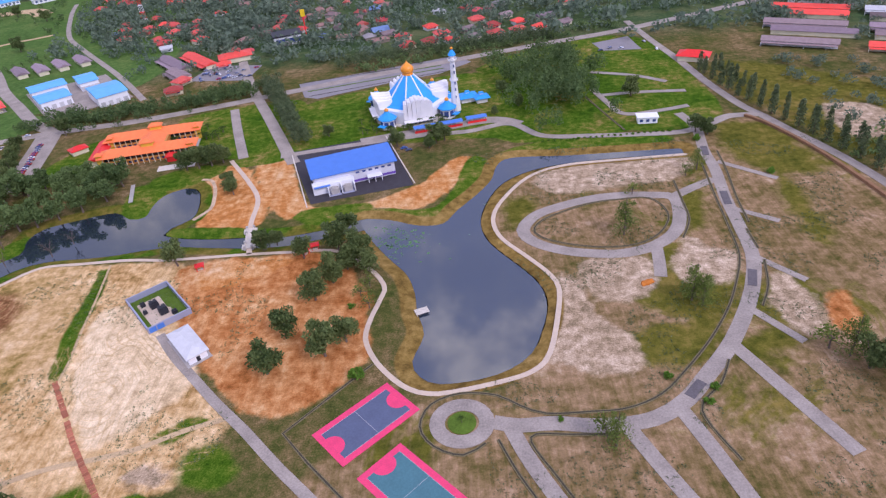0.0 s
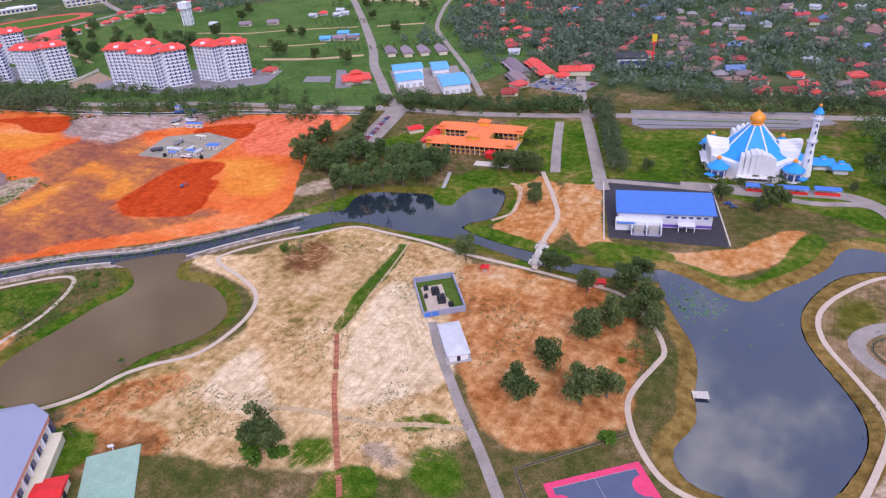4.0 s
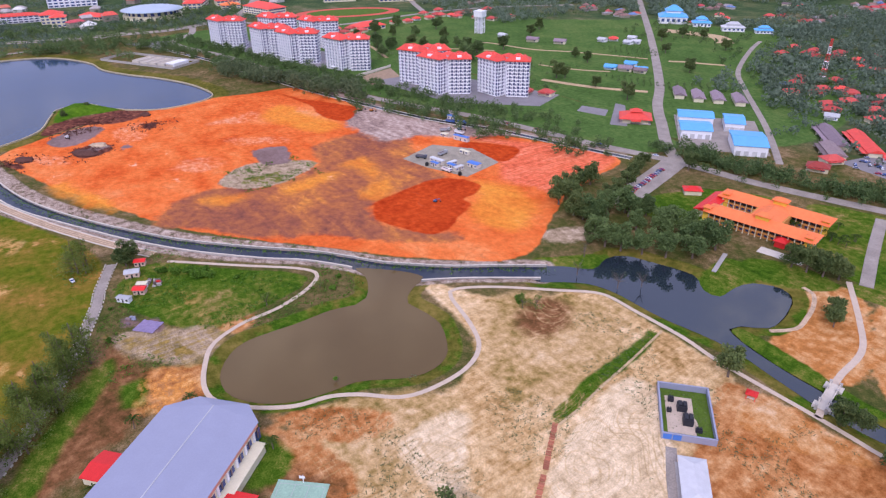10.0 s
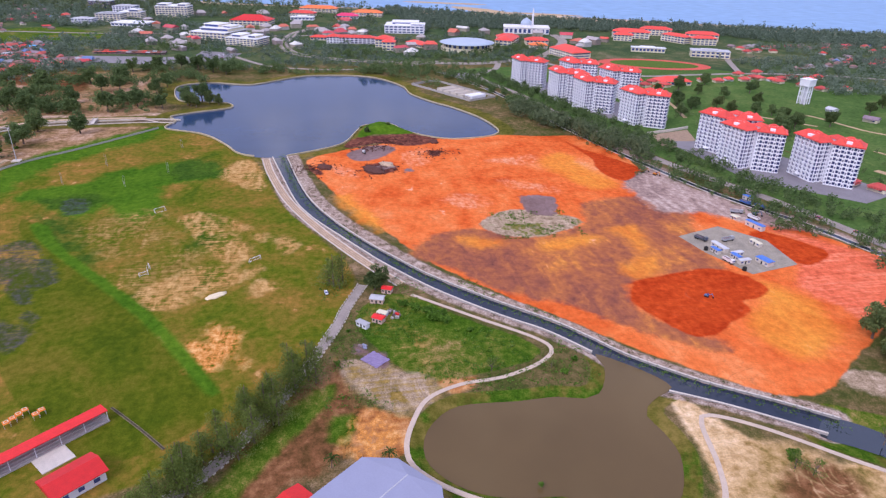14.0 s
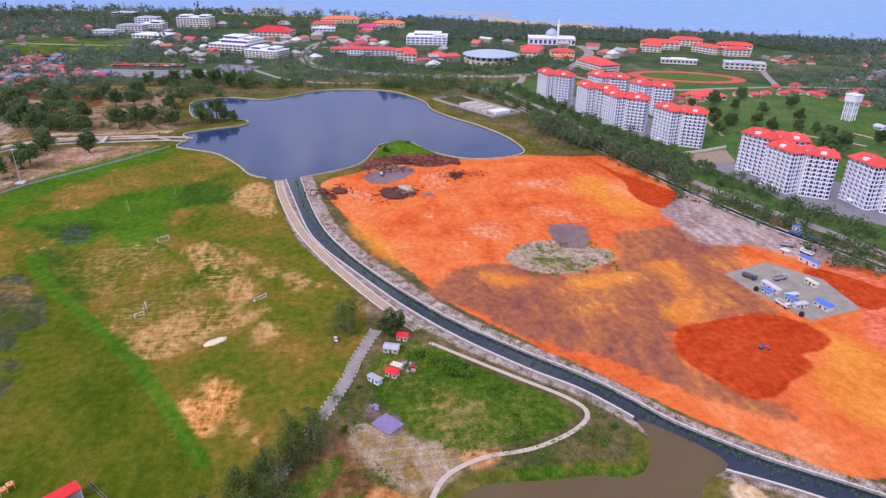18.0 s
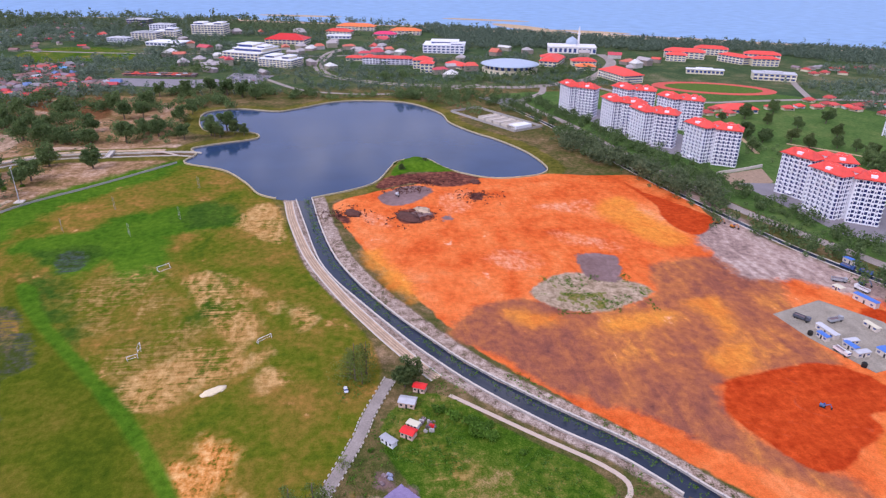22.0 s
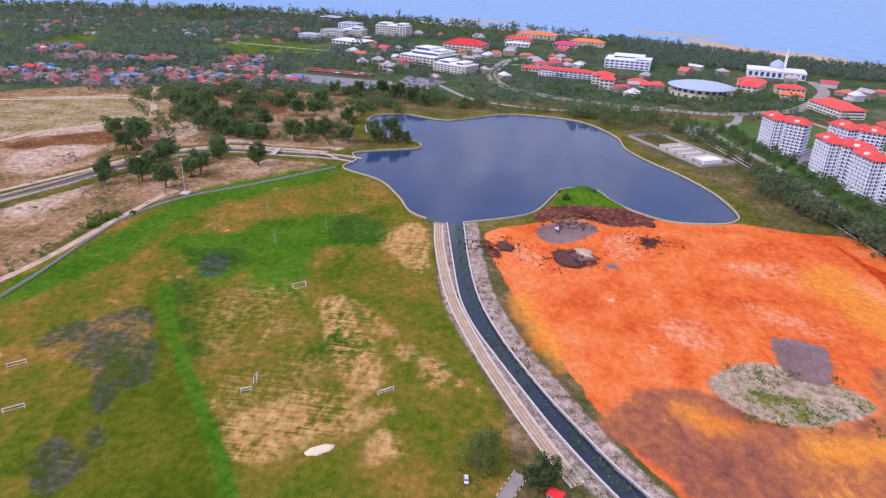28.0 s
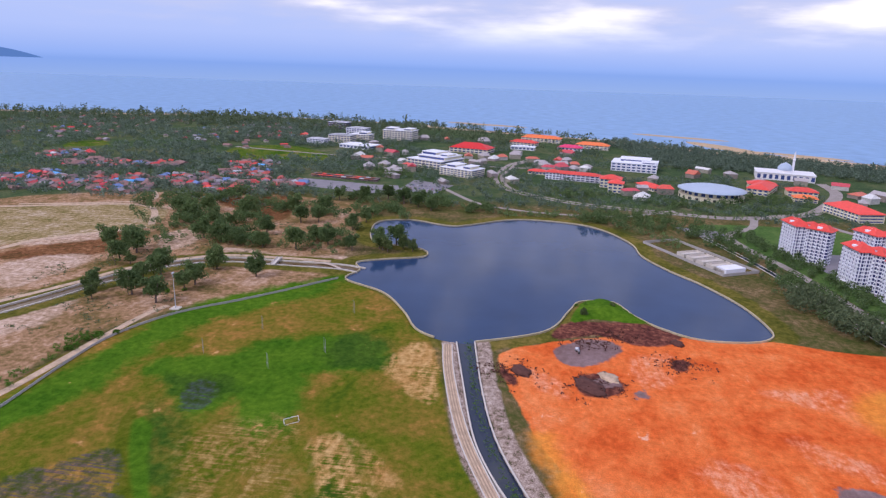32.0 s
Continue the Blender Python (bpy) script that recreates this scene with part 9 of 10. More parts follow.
def leaves(centres, sizes, rng, flat=0.0):
    """Small four-sided leaf clumps, turned at random, as arrays of places and faces."""
    n_ = len(centres)
    a = rng.normal(size=(n_, 3))
    a[:, 2] *= 1 - flat
    a /= np.linalg.norm(a, axis=1)[:, None]
    b = rng.normal(size=(n_, 3))
    b -= (a * b).sum(1)[:, None] * a
    b /= np.linalg.norm(b, axis=1)[:, None]
    s = sizes[:, None]
    k = rng.uniform(0.55, 1.0, (n_, 1))
    v = np.stack((centres - a * s, centres + b * s * k, centres + a * s * 1.1, centres - b * s * k * 0.8), 1)
    return v.reshape(-1, 3), np.arange(4 * n_).reshape(-1, 4)


def leaf_mesh(name, v, f, material):
    me = bpy.data.meshes.new(name)
    me.vertices.add(len(v))
    me.vertices.foreach_set("co", v.astype(np.float32).ravel())
    me.loops.add(f.size)
    me.loops.foreach_set("vertex_index", f.ravel().astype(np.int32))
    me.polygons.add(len(f))
    me.polygons.foreach_set("loop_start", np.arange(0, f.size, 4, dtype=np.int32))
    me.update(calc_edges=True)
    me.materials.append(material)
    return me


def lobes(rng, count, r, h0, h1, squash=0.75, wide=0.62):
    out = []
    for k in range(count):
        t = rng.uniform(0, 2 * math.pi)
        d = r * wide * math.sqrt(rng.uniform(0.05, 1))
        z = rng.uniform(h0, h1)
        out.append((d * math.cos(t), d * math.sin(t), z, r * rng.uniform(0.34, 0.55) * (1 - 0.25 * (z - h0) / max(h1 - h0, 0.1)), squash))
    return out


def crown_points(rng, blobs, total):
    pts = []
    per = max(1, total // len(blobs))
    for x, y, z, r, sq in blobs:
        d = rng.normal(size=(per, 3))
        d /= np.linalg.norm(d, axis=1)[:, None]
        d *= r * rng.uniform(0.18, 1.32, (per, 1)) ** 0.6
        d[:, 2] *= sq
        pts.append(d + (x, y, z))
    return np.concatenate(pts)


def limb(bm_, a, b, ra, rb, sides=6):
    a, b = Vector(a), Vector(b)
    q = (b - a).to_track_quat("Z", "Y")
    rings = []
    for p, r_ in ((a, ra), (b, rb)):
        rings.append([bm_.verts.new(p + q @ Vector((r_ * math.cos(2 * math.pi * k / sides), r_ * math.sin(2 * math.pi * k / sides), 0))) for k in range(sides)])
    for k in range(sides):
        bm_.faces.new((rings[0][k], rings[0][(k + 1) % sides], rings[1][(k + 1) % sides], rings[1][k]))
    bm_.faces.new(rings[1])


TREES = {}


def tree_kind(kind, seed):
    """A tree of unit build: trunk with limbs, and a crown of leaf clumps."""
    rng = np.random.default_rng(seed)
    bm_ = bmesh.new()
    if kind in ("broad", "dense"):
        blobs = lobes(rng, 17, 4.5, 3.2, 8.6)
        limb(bm_, (0, 0, -0.3), (0.2, 0.1, 2.6), 0.38, 0.28)
        for x, y, z, r_, _ in blobs[:8]:
            limb(bm_, (0.2, 0.1, 2.4), (x, y, z), 0.2, 0.06, 5)
        v, f = leaves(crown_points(rng, blobs, 2890), rng.uniform(0.2, 0.46, 2890), rng)
        label, mat = "broad-crowned dark green tree on open ground", M_LEAF_NEAR if kind == "broad" else M_LEAF
    elif kind == "casuarina":
        blobs = [(rng.normal() * 2.0 * (1 - k / 34), rng.normal() * 2.0 * (1 - k / 34), 1.8 + k * 0.44, 3.2 * (1 - (k / 26) ** 2) * rng.uniform(0.6, 1.15), 0.8) for k in range(22)]
        limb(bm_, (0, 0, -0.3), (0.1, 0, 12.5), 0.3, 0.07)
        for x, y, z, r_, _ in blobs[::2]:
            limb(bm_, (0, 0, z - 1.0), (x * 1.3, y * 1.3, z + 0.5), 0.1, 0.03, 5)
        v, f = leaves(crown_points(rng, blobs, 1980), rng.uniform(0.10, 0.27, 1980), rng)
        label, mat = "feathery grey-green casuarina tree", M_FEATHER
    elif kind == "column":
        blobs = [(rng.normal() * 0.25, rng.normal() * 0.25, 1.2 + k * 0.55, 1.3 * (1 - (k / 17) ** 2) + 0.25, 0.9) for k in range(16)]
        limb(bm_, (0, 0, -0.3), (0, 0, 8.5), 0.2, 0.06)
        v, f = leaves(crown_points(rng, blobs, 640), rng.uniform(0.2, 0.45, 640), rng)
        label, mat = "narrow column-shaped roadside tree", M_NEEDLE
    elif kind == "bush":
        blobs = lobes(rng, 9, 2.3, 0.5, 1.7)
        limb(bm_, (0, 0, -0.2), (0, 0, 1.2), 0.12, 0.05)
        v, f = leaves(crown_points(rng, blobs, 540), rng.uniform(0.16, 0.38, 540), rng)
        label, mat = "low rounded bright green bush", M_BRIGHT
    elif kind == "sparse":
        blobs = lobes(rng, 12, 4.0, 2.0, 7.0, wide=0.8)
        limb(bm_, (0, 0, -0.3), (0.3, 0, 3.0), 0.25, 0.18)
        for x, y, z, r_, _ in blobs:
            limb(bm_, (0.3, 0, 2.6), (x, y, z), 0.12, 0.03, 5)
        v, f = leaves(crown_points(rng, blobs, 360), rng.uniform(0.15, 0.38, 360), rng)
        label, mat = "thin scrubby tree with bare twigs", M_FEATHER
    elif kind == "bare":
        blobs = lobes(rng, 16, 3.2, 3.0, 8.0, wide=0.9)
        limb(bm_, (0, 0, -0.3), (0.2, 0, 3.5), 0.25, 0.18)
        for x, y, z, r_, _ in blobs:
            limb(bm_, (0.2, 0, 3.0), (x * 0.6, y * 0.6, z * 0.8), 0.1, 0.05, 5)
            limb(bm_, (x * 0.6, y * 0.6, z * 0.8), (x, y, z), 0.05, 0.02, 4)
            limb(bm_, (x * 0.6, y * 0.6, z * 0.8), (x + rng.normal(), y + rng.normal(), z + 0.4), 0.05, 0.02, 4)
        v, f = leaves(crown_points(rng, blobs, 48), rng.uniform(0.1, 0.2, 48), rng)
        label, mat = "leafless grey tree by the river", M_NEEDLE
    else:
        limb(bm_, (0, 0, -0.3), (0.3, 0.1, 4.2), 0.2, 0.14, 7)
        pts = []
        for k in range(13):
            t = 2 * math.pi * k / 13 + rng.uniform(-0.2, 0.2)
            up = rng.uniform(0.2, 1.2)
            for q in range(14):
                s = q / 13
                pts.append((0.3 + math.cos(t) * 2.5 * s, 0.1 + math.sin(t) * 2.5 * s, 4.2 + up * s * 1.6 - 1.9 * s * s + rng.normal() * 0.04))
        pts = np.array(pts)
        v, f = leaves(pts, np.full(len(pts), 0.34), rng)
        label, mat = "small palm with drooping fronds", M_PALM
    trunk = bpy.data.meshes.new("trunk")
    bm_.to_mesh(trunk)
    bm_.free()
    trunk.materials.append(M_BARK)
    return trunk, leaf_mesh("crown", v, f, mat), label


for kind, n_ in (("broad", 5), ("dense", 3), ("casuarina", 4), ("column", 2), ("bush", 3), ("sparse", 2), ("bare", 1), ("palm", 2)):
    TREES[kind] = [tree_kind(kind, 31 * k + len(kind)) for k in range(n_)]
pick = random.Random(17)


def plant(kind, x, y, size=1.0, z=0.0, stretch=1.0, label=""):
    trunk, crown, text = pick.choice(TREES[kind])
    e = base("bush" if kind == "bush" else "palm" if kind == "palm" else "tree", Matrix.LocRotScale((x, y, z), Euler((0, 0, pick.uniform(0, 6.28))), (size, size, size * stretch)), label or text, "bush" if kind == "bush" else "tree", "%s trees" % kind)
    for name, me in (("trunk", trunk), ("crown", crown)):
        new(name, me).parent = e
    return e


# grove on the red soil beside the pond
for x, y, s in ((-134, 241, 1.35), (-96, 249, 1.15), (-75, 239, 1.2), (-60, 244, 1.5), (-49, 235, 1.55), (-57, 257, 1.3), (-59, 219, 1.5), (-65, 208, 1.45), (-54, 228, 1.2), (-73, 186, 1.35), (-76, 167, 1.55), (-56, 174, 1.55), (-49, 181, 1.35), (-44, 225, 1.1), (-90, 252, 0.9)):
    plant("broad", x, y, s)
for x, y, s in ((-43, 162, 1.5), (-49, 201, 0.9)):
    plant("bush", x, y, s)
for x, y in ((-46, 208), (-42, 200), (-43, 214)):
    plant("sparse", x, y, 1.0)
for x, y, s in ((-144, 112, 1.5), (-138.5, 112, 1.1)):
    plant("broad", x, y, s)
for x, y, s in ((-149, 112, 2.2), (-142, 108, 2.4), (-136, 111, 1.8)):
    plant("bush", x, y, s)
for x, y, s in ((-668, 100, 0.7), (-686, 122, 0.6), (-679, 112, 0.4)):
    plant("broad", x, y, s, label="small tree on the grassy mound by the lake")
for x, y, s in ((-196, 268, 0.9), (-222, 252, 1.0), (-232, 268, 0.9), (-202, 258, 1.1)):
    plant("bare", x, y, s)
# estate east of the pond
for x, y, s, k in ((68, 238, 1.5, "casuarina"), (70, 242, 1.3, "sparse"), (84, 193, 1.5, "sparse"), (82, 190, 1.4, "casuarina"), (85, 187, 1.2, "casuarina"), (80, 272, 1.0, "sparse"), (110, 286, 0.9, "sparse"), (117, 291, 1.0, "casuarina"), (37, 128, 1.3, "sparse"), (39, 126, 1.2, "casuarina"), (24, 137, 0.6, "bush"), (62, 152, 0.8, "bush"), (71, 140, 0.9, "bush"), (75, 146, 0.8, "bush"), (150, 282, 1.2, "bush"), (131, 335, 1.2, "broad"), (136, 330, 1.0, "broad"), (128, 325, 1.3, "bush"), (110, 395, 1.4, "broad"), (118, 160, 1.6, "sparse"), (123, 156, 1.4, "casuarina"), (126, 150, 1.4, "broad"), (133, 148, 1.3, "broad"), (130, 140, 1.4, "casuarina"), (-7, 138.5, 0.5, "palm")):
    plant(k, x, y, s, 0.35 if k == "palm" else 0.0)
# avenue of narrow trees
line = glide([(165, 430), (168, 400), (175, 367), (181, 345), (187, 325), (194, 300), (199, 278), (203, 255), (206, 225)], 4.6)
for i, (x, y) in enumerate(line[::2]):
    plant("column", x + pick.uniform(-0.5, 0.5), y, pick.uniform(1.1, 1.6), stretch=pick.uniform(0.9, 1.15))
for i, (x, y) in enumerate(offset(line, 11)[::2]):
    plant("column", x, y + 2, pick.uniform(0.9, 1.3))
bank_line = glide([(164, 350), (171, 338), (181, 304), (187, 266), (190, 230)], 5)
structure(mesh_object("bank_avenue", *strip_mesh(offset(bank_line, 0.9), offset(bank_line, -0.9), -0.3, 1.3), M_UMBER), "low brown earth bank beside the avenue", "bank")
# dense planting round the mosque
for x, y, s in ((-38, 349, 1.25), (-15, 349, 1.35), (-10, 352, 1.2), (-19, 343, 0.9), (-82, 372, 0.9), (-128, 312, 1.1), (-125, 306, 1.0), (-95, 249, 1.0), (30, 420, 1.0), (38, 395, 0.9), (22, 384, 0.6)):
    plant("broad", x, y, s)
for i in range(34):
    plant("palm", -60 + pick.uniform(-3, 3) + (i % 17) * 3.2, 372 + pick.uniform(-3, 3) + (14 if i > 16 else 0) - (i % 17) * 0.4, pick.uniform(0.7, 1.0))
for i in range(22):
    plant("bush", 46 + i * 3.4, 338.5 + pick.uniform(-0.5, 0.5), pick.uniform(0.35, 0.55))
# dark wood on the river's north bank and school grounds
for x, y in [(-256, 301), (-259, 317), (-253, 326), (-249, 324), (-243, 332), (-227, 328), (-213, 328), (-204, 332), (-200, 330), (-197, 310), (-206, 300), (-216, 294), (-225, 288), (-233, 285), (-242, 287), (-222, 319), (-207, 320), (-235, 313), (-195, 327)]:
    plant("dense", x, y, pick.uniform(1.3, 1.8), label="tall dark tree crowding the river bank")
for x, y in [(-295, 333), (-283, 312), (-269, 300), (-293, 322), (-294, 342), (-285, 304)]:
    plant("broad", x, y, pick.uniform(1.3, 1.8))
for x, y, s in ((-148, 344, 1.4), (-155, 342, 1.4), (-162, 341, 1.3), (-142, 347, 1.3), (-152, 349, 1.2), (-262, 300, 1.2), (-258, 308, 1.3), (-263, 318, 1.4), (-268, 330, 1.3), (-272, 342, 1.2), (-276, 355, 1.3), (-282, 368, 1.2), (-288, 380, 1.2), (-292, 392, 1.2), (-246, 288, 0.9), (-240, 280, 0.7), (-270, 412, 1.3)):
    plant("broad", x, y, s)
for i in range(26):
    plant("palm", -212 + pick.uniform(-20, 32), 383 + pick.uniform(-1.5, 1.5), 0.9)
for i in range(10):
    plant("palm", -160 + pick.uniform(-10, 6), 392 + pick.uniform(-10, 10), 0.9)
# sports hall, road to the field
for x, y in ((-245, 51), (-244, 71), (-238, 66), (-216, 83), (-206, 86), (-220, 34), (-184, 58), (-236, 69)):
    plant("palm", x, y, 1.1)
for i in range(34):
    t = pick.random()
    plant(pick.choice(("casuarina", "sparse", "casuarina")), -228 - 66 * t + pick.uniform(-7, 7), -8 + 50 * t + pick.uniform(-8, 8), pick.uniform(1.1, 1.7))
for x, y, s, k in ((-375, 57, 1.5, "casuarina"), (-378, 62, 1.4, "casuarina"), (-372, 60, 1.0, "sparse"), (-379, 55, 1.0, "casuarina"), (-368, 78, 1.35, "broad"), (-371, 82, 1.1, "broad"), (-335, 104, 1.9, "bush"), (-340, 101, 1.8, "bush"), (-345, 95, 1.6, "bush"), (-350, 90, 1.4, "bush"), (-332, 108, 1.4, "bush"), (-338, 108, 1.2, "bush"), (-322, 118, 0.7, "bush"), (-290, 120, 0.9, "sparse"), (-283, 150, 1.0, "bush"), (-292, 158, 0.8, "bush"), (-288, 146, 0.7, "sparse"), (-222, 214, 1.3, "bush"), (-217, 211, 1.0, "sparse"), (-213, 215, 0.9, "sparse"), (-322, 52, 0.8, "sparse"), (-330, 62, 0.6, "bush"), (-305, 56, 0.7, "bush"), (-225, 120, 0.5, "bush")):
    plant(k, x, y, s)
# lake shore and the heath beyond
for i, (x, y) in enumerate([(-641, -258), (-712, -284), (-736, -284), (-669, -236), (-682, -229), (-710, -196), (-699, -157), (-656, -195), (-670, -194), (-640, -227), (-628, -201), (-746, -317), (-746, -293), (-902, -301), (-893, -333), (-865, -301), (-897, -252), (-798, -253), (-841, -263), (-845, -247), (-788, -231), (-780, -211), (-826, -201), (-780, -186), (-929, -210), (-880, -185), (-885, -167), (-939, -176), (-781, -154), (-802, -130), (-864, -123), (-900, -118), (-802, -80), (-819, -67), (-789, -103), (-811, -147), (-574, -195), (-569, -203), (-561, -206), (-553, -207), (-547, -207), (-1023, -121), (-976, -58), (-1004, -179), (-1013, -150), (-991, -76), (-1007, -97)]):
    low = -600 < x
    plant("bush" if low else "dense", x, y, pick.uniform(0.9, 1.4) if low else pick.uniform(1.7, 2.5), label="" if low else "broad dark green tree on sandy heath")
for x, y, s, k in ((-625, -248, 1.3, "broad"), (-643, -213, 1.0, "bush"), (-639, -229, 1.2, "sparse"), (-708, -198, 1.0, "broad"), (-701, -158, 1.1, "broad"), (-687, -238, 1.1, "casuarina"), (-685, -247, 1.0, "broad"), (-656, -195, 1.0, "bush"), (-650, -205, 1.2, "bush"), (-700, -280, 1.4, "sparse"), (-705, -270, 1.2, "broad"), (-794, -111, 1.2, "broad"), (-798, -76, 1.5, "broad"), (-793, -70, 1.3, "broad"), (-806, -58, 1.5, "broad"), (-800, -48, 1.3, "broad"), (-691, 103, 1.0, "bush"), (-697, 118, 1.1, "bush"), (-688, 96, 0.8, "bush")):
    plant(k, x, y, s)


# ---------------------------------------------------------------- woods, too many to count
def woods(name, count, place, material, label, seed, size=(3.0, 5.5), tall=1.0, per=38):
    rng = np.random.default_rng(seed)
    spots = []
    while len(spots) < count:
        p = place(rng)
        if p is not None:
            spots.append(p)
    spots = np.array(spots)
    r_ = rng.uniform(*size, count)
    if count > 1000:
        r_ *= np.where(rng.random(count) < 0.14, 1.4, 0.97)
    base_d = rng.normal(size=(count, per, 3))
    base_d /= np.linalg.norm(base_d, axis=2)[..., None]
    base_d *= rng.uniform(0.5, 1.1, (count, per, 1)) ** 0.6
    base_d[..., 2] *= 0.8 * tall
    lump = rng.normal(size=(count, 5, 3)) * (0.35, 0.35, 0.25)
    base_d = base_d * 0.62 + lump[np.arange(count)[:, None], rng.integers(0, 5, (count, per))]
    c = base_d * r_[:, None, None]
    c[..., 2] += (r_ * 0.95 * tall)[:, None]
    c[..., :2] += spots[:, None, :]
    v, f = leaves(c.reshape(-1, 3), np.repeat(r_, per) * rng.uniform(0.14, 0.28, count * per) * (38 / per) ** 0.33, rng)
    ob = new(name, leaf_mesh(name, v, f, material))
    return tagged(ob, label, "woods", kind="stuff")


ROAD_LINES = [glide(p, 14) for n_, p, w, c in ROADS if w > 4]
ROAD_PTS = np.concatenate(ROAD_LINES)
HOUSE_PTS = np.array(TAKEN)


def free(x, y, road=7.0, home=7.5):
    if ((ROAD_PTS[:, 0] - x) ** 2 + (ROAD_PTS[:, 1] - y) ** 2).min() < road * road:
        return False
    if ((HOUSE_PTS[:, 0] - x) ** 2 + (HOUSE_PTS[:, 1] - y) ** 2).min() < home * home:
        return False
    return True


def scatter(x0, x1, y0, y1, thin=-0.15, scale=0.006, road=9.0, home=7.5, sea=40.0, shut=()):
    def place(rng):
        x, y = rng.uniform(x0, x1), rng.uniform(y0, y1)
        if noise.noise((x * scale, y * scale, 4.2)) < thin or not free(x, y, road, home):
            return None
        if reach("lake", x, y) < 3 or reach("pond_east", x, y) < 3 or reach("sea", x, y) < sea or (-120 < x < 12 and 440 < y < 505):
            return None
        if any(ax < x < bx and ay < y < by for ax, ay, bx, by in shut):
            return None
        return (x, y)
    return place


woods("woods_north", 3700, scatter(-400, 560, 512, 1350, -0.45, home=8.0, shut=((-400, 505, -240, 600), (-60, 505, 120, 530))), M_WOOD_HAZED, "dense dark green woods between the houses", 2, (3.8, 7.8), per=30)
woods("woods_east", 620, scatter(212, 800, 150, 900, -0.02, home=8.0), M_WOOD_HAZED, "scattered dark green trees beyond the estate", 3, (2.2, 4.6), per=90)
woods("woods_town", 2300, scatter(-1760, -1000, -620, 480, -0.2, shut=TOWN), M_WOOD_HAZED, "dark green trees between the town buildings", 4, (2.4, 5.6), per=34)
woods("woods_west", 3600, scatter(-2050, -935, -1300, -240, -0.45, home=6.8, shut=TOWN), M_WOOD_HAZED, "dense dark green woods beyond the heath", 5, (3.6, 7.6), per=28)
woods("woods_village", 620, lambda rng: (lambda c: c if free(c[0], c[1], 5.0, 4.6) else None)(np.array(HAMLETS[rng.integers(0, len(HAMLETS))]) + rng.normal(size=2) * 26), M_WOOD_HAZED, "garden trees between the village houses", 53, (1.8, 3.6), per=34)
woods("woods_heath", 190, scatter(-1010, -770, -345, -85, 0.02, 0.012, home=5.0), M_LEAF, "green trees scattered over the sandy heath", 54, (2.4, 5.2), 1.0, 120)
woods("woods_meadow", 130, scatter(-760, -260, 480, 900, 0.15), M_LEAF, "scattered meadow trees", 6, (3.0, 5.0))
woods("woods_sport", 1000, scatter(-1240, -760, 690, 1300, -0.15, shut=TOWN), M_WOOD_HAZED, "dark green trees round the sports ground", 7, (3.6, 7.0), per=34)
LANE_WOOD = [(-250, 488), (-298, 566), (-352, 643), (-396, 704), (-432, 775), (-440, 830), (-478, 890), (-480, 1150), (-180, 1150), (-150, 640), (-165, 560), (-205, 556), (-235, 580), (-262, 560)]


def lane_wood(rng):
    x, y = rng.uniform(-480, -150), rng.uniform(488, 1150)
    return (x, y) if inside_of(LANE_WOOD, x, y) and free(x, y, 5.0, 6.6) else None


woods("woods_lane", 1300, lane_wood, M_WOOD_HAZED, "dense dark green woods beside the curving lane", 61, (3.4, 6.2), per=30)
woods("woods_far", 1900, scatter(-1000, -440, 905, 1560, -0.3, home=6.5), M_WOOD_HAZED, "dark green woods beyond the meadow", 62, (4.2, 7.4), per=24)
FOREST = [(-1450, 262), (-1425, 420), (-1440, 545), (-1375, 640), (-1370, 830), (-1225, 930), (-1010, 1350), (-1180, 1480), (-1380, 1130), (-1520, 850), (-1600, 660), (-1690, 520), (-1790, 400), (-1880, 260), (-1820, 215), (-1600, 262)]


def forest_spot(rng):
    x, y = rng.uniform(-1880, -1010), rng.uniform(215, 1480)
    return (x, y) if inside_of(FOREST, x, y) else None


woods("forest_mangrove", 4600, forest_spot, M_WOOD_HAZED, "unbroken dark green forest behind the beach", 48, (4.2, 6.4), 1.0, 24)


def coast_belt(rng):
    i = rng.integers(6, len(COAST) - 30)
    d = COAST[i + 1] - COAST[i]
    d /= np.linalg.norm(d)
    p = COAST[i] + d * rng.uniform(0, 60) + np.array([d[1], -d[0]]) * (35 + 330 * rng.random() ** 1.3)
    return p if p[1] < 215 and free(*p, 8, 12) and not any(ax < p[0] < bx and ay < p[1] < by for ax, ay, bx, by in TOWN) else None


woods("woods_coast", 2500, coast_belt, M_NEEDLE, "belt of tall casuarina woods along the beach", 8, (5.0, 9.0), 1.5, 26)


def coast_trees(rng):
    i = rng.integers(6, len(COAST) - 30)
    d = COAST[i + 1] - COAST[i]
    d /= np.linalg.norm(d)
    p = COAST[i] + d * rng.uniform(0, 60)
    return p + np.array([d[1], -d[0]]) * (rng.uniform(45, 90) if p[1] < 240 else rng.uniform(105, 150))


woods("tall_coast_trees", 150, coast_trees, M_NEEDLE, "tall thin casuarinas standing above the beach woods", 9, (3.2, 5.6), 3.4, 70)


def listed(spots):
    it = iter(spots)
    return lambda rng: next(it)


def belt(pts, wide):
    line_ = glide(pts, 6)

    def place(rng):
        i = rng.integers(0, len(line_))
        p = line_[i] + rng.normal(size=2) * wide * 0.5
        return p if ((ROAD_PTS - p) ** 2).sum(1).min() > 36 else None
    return place


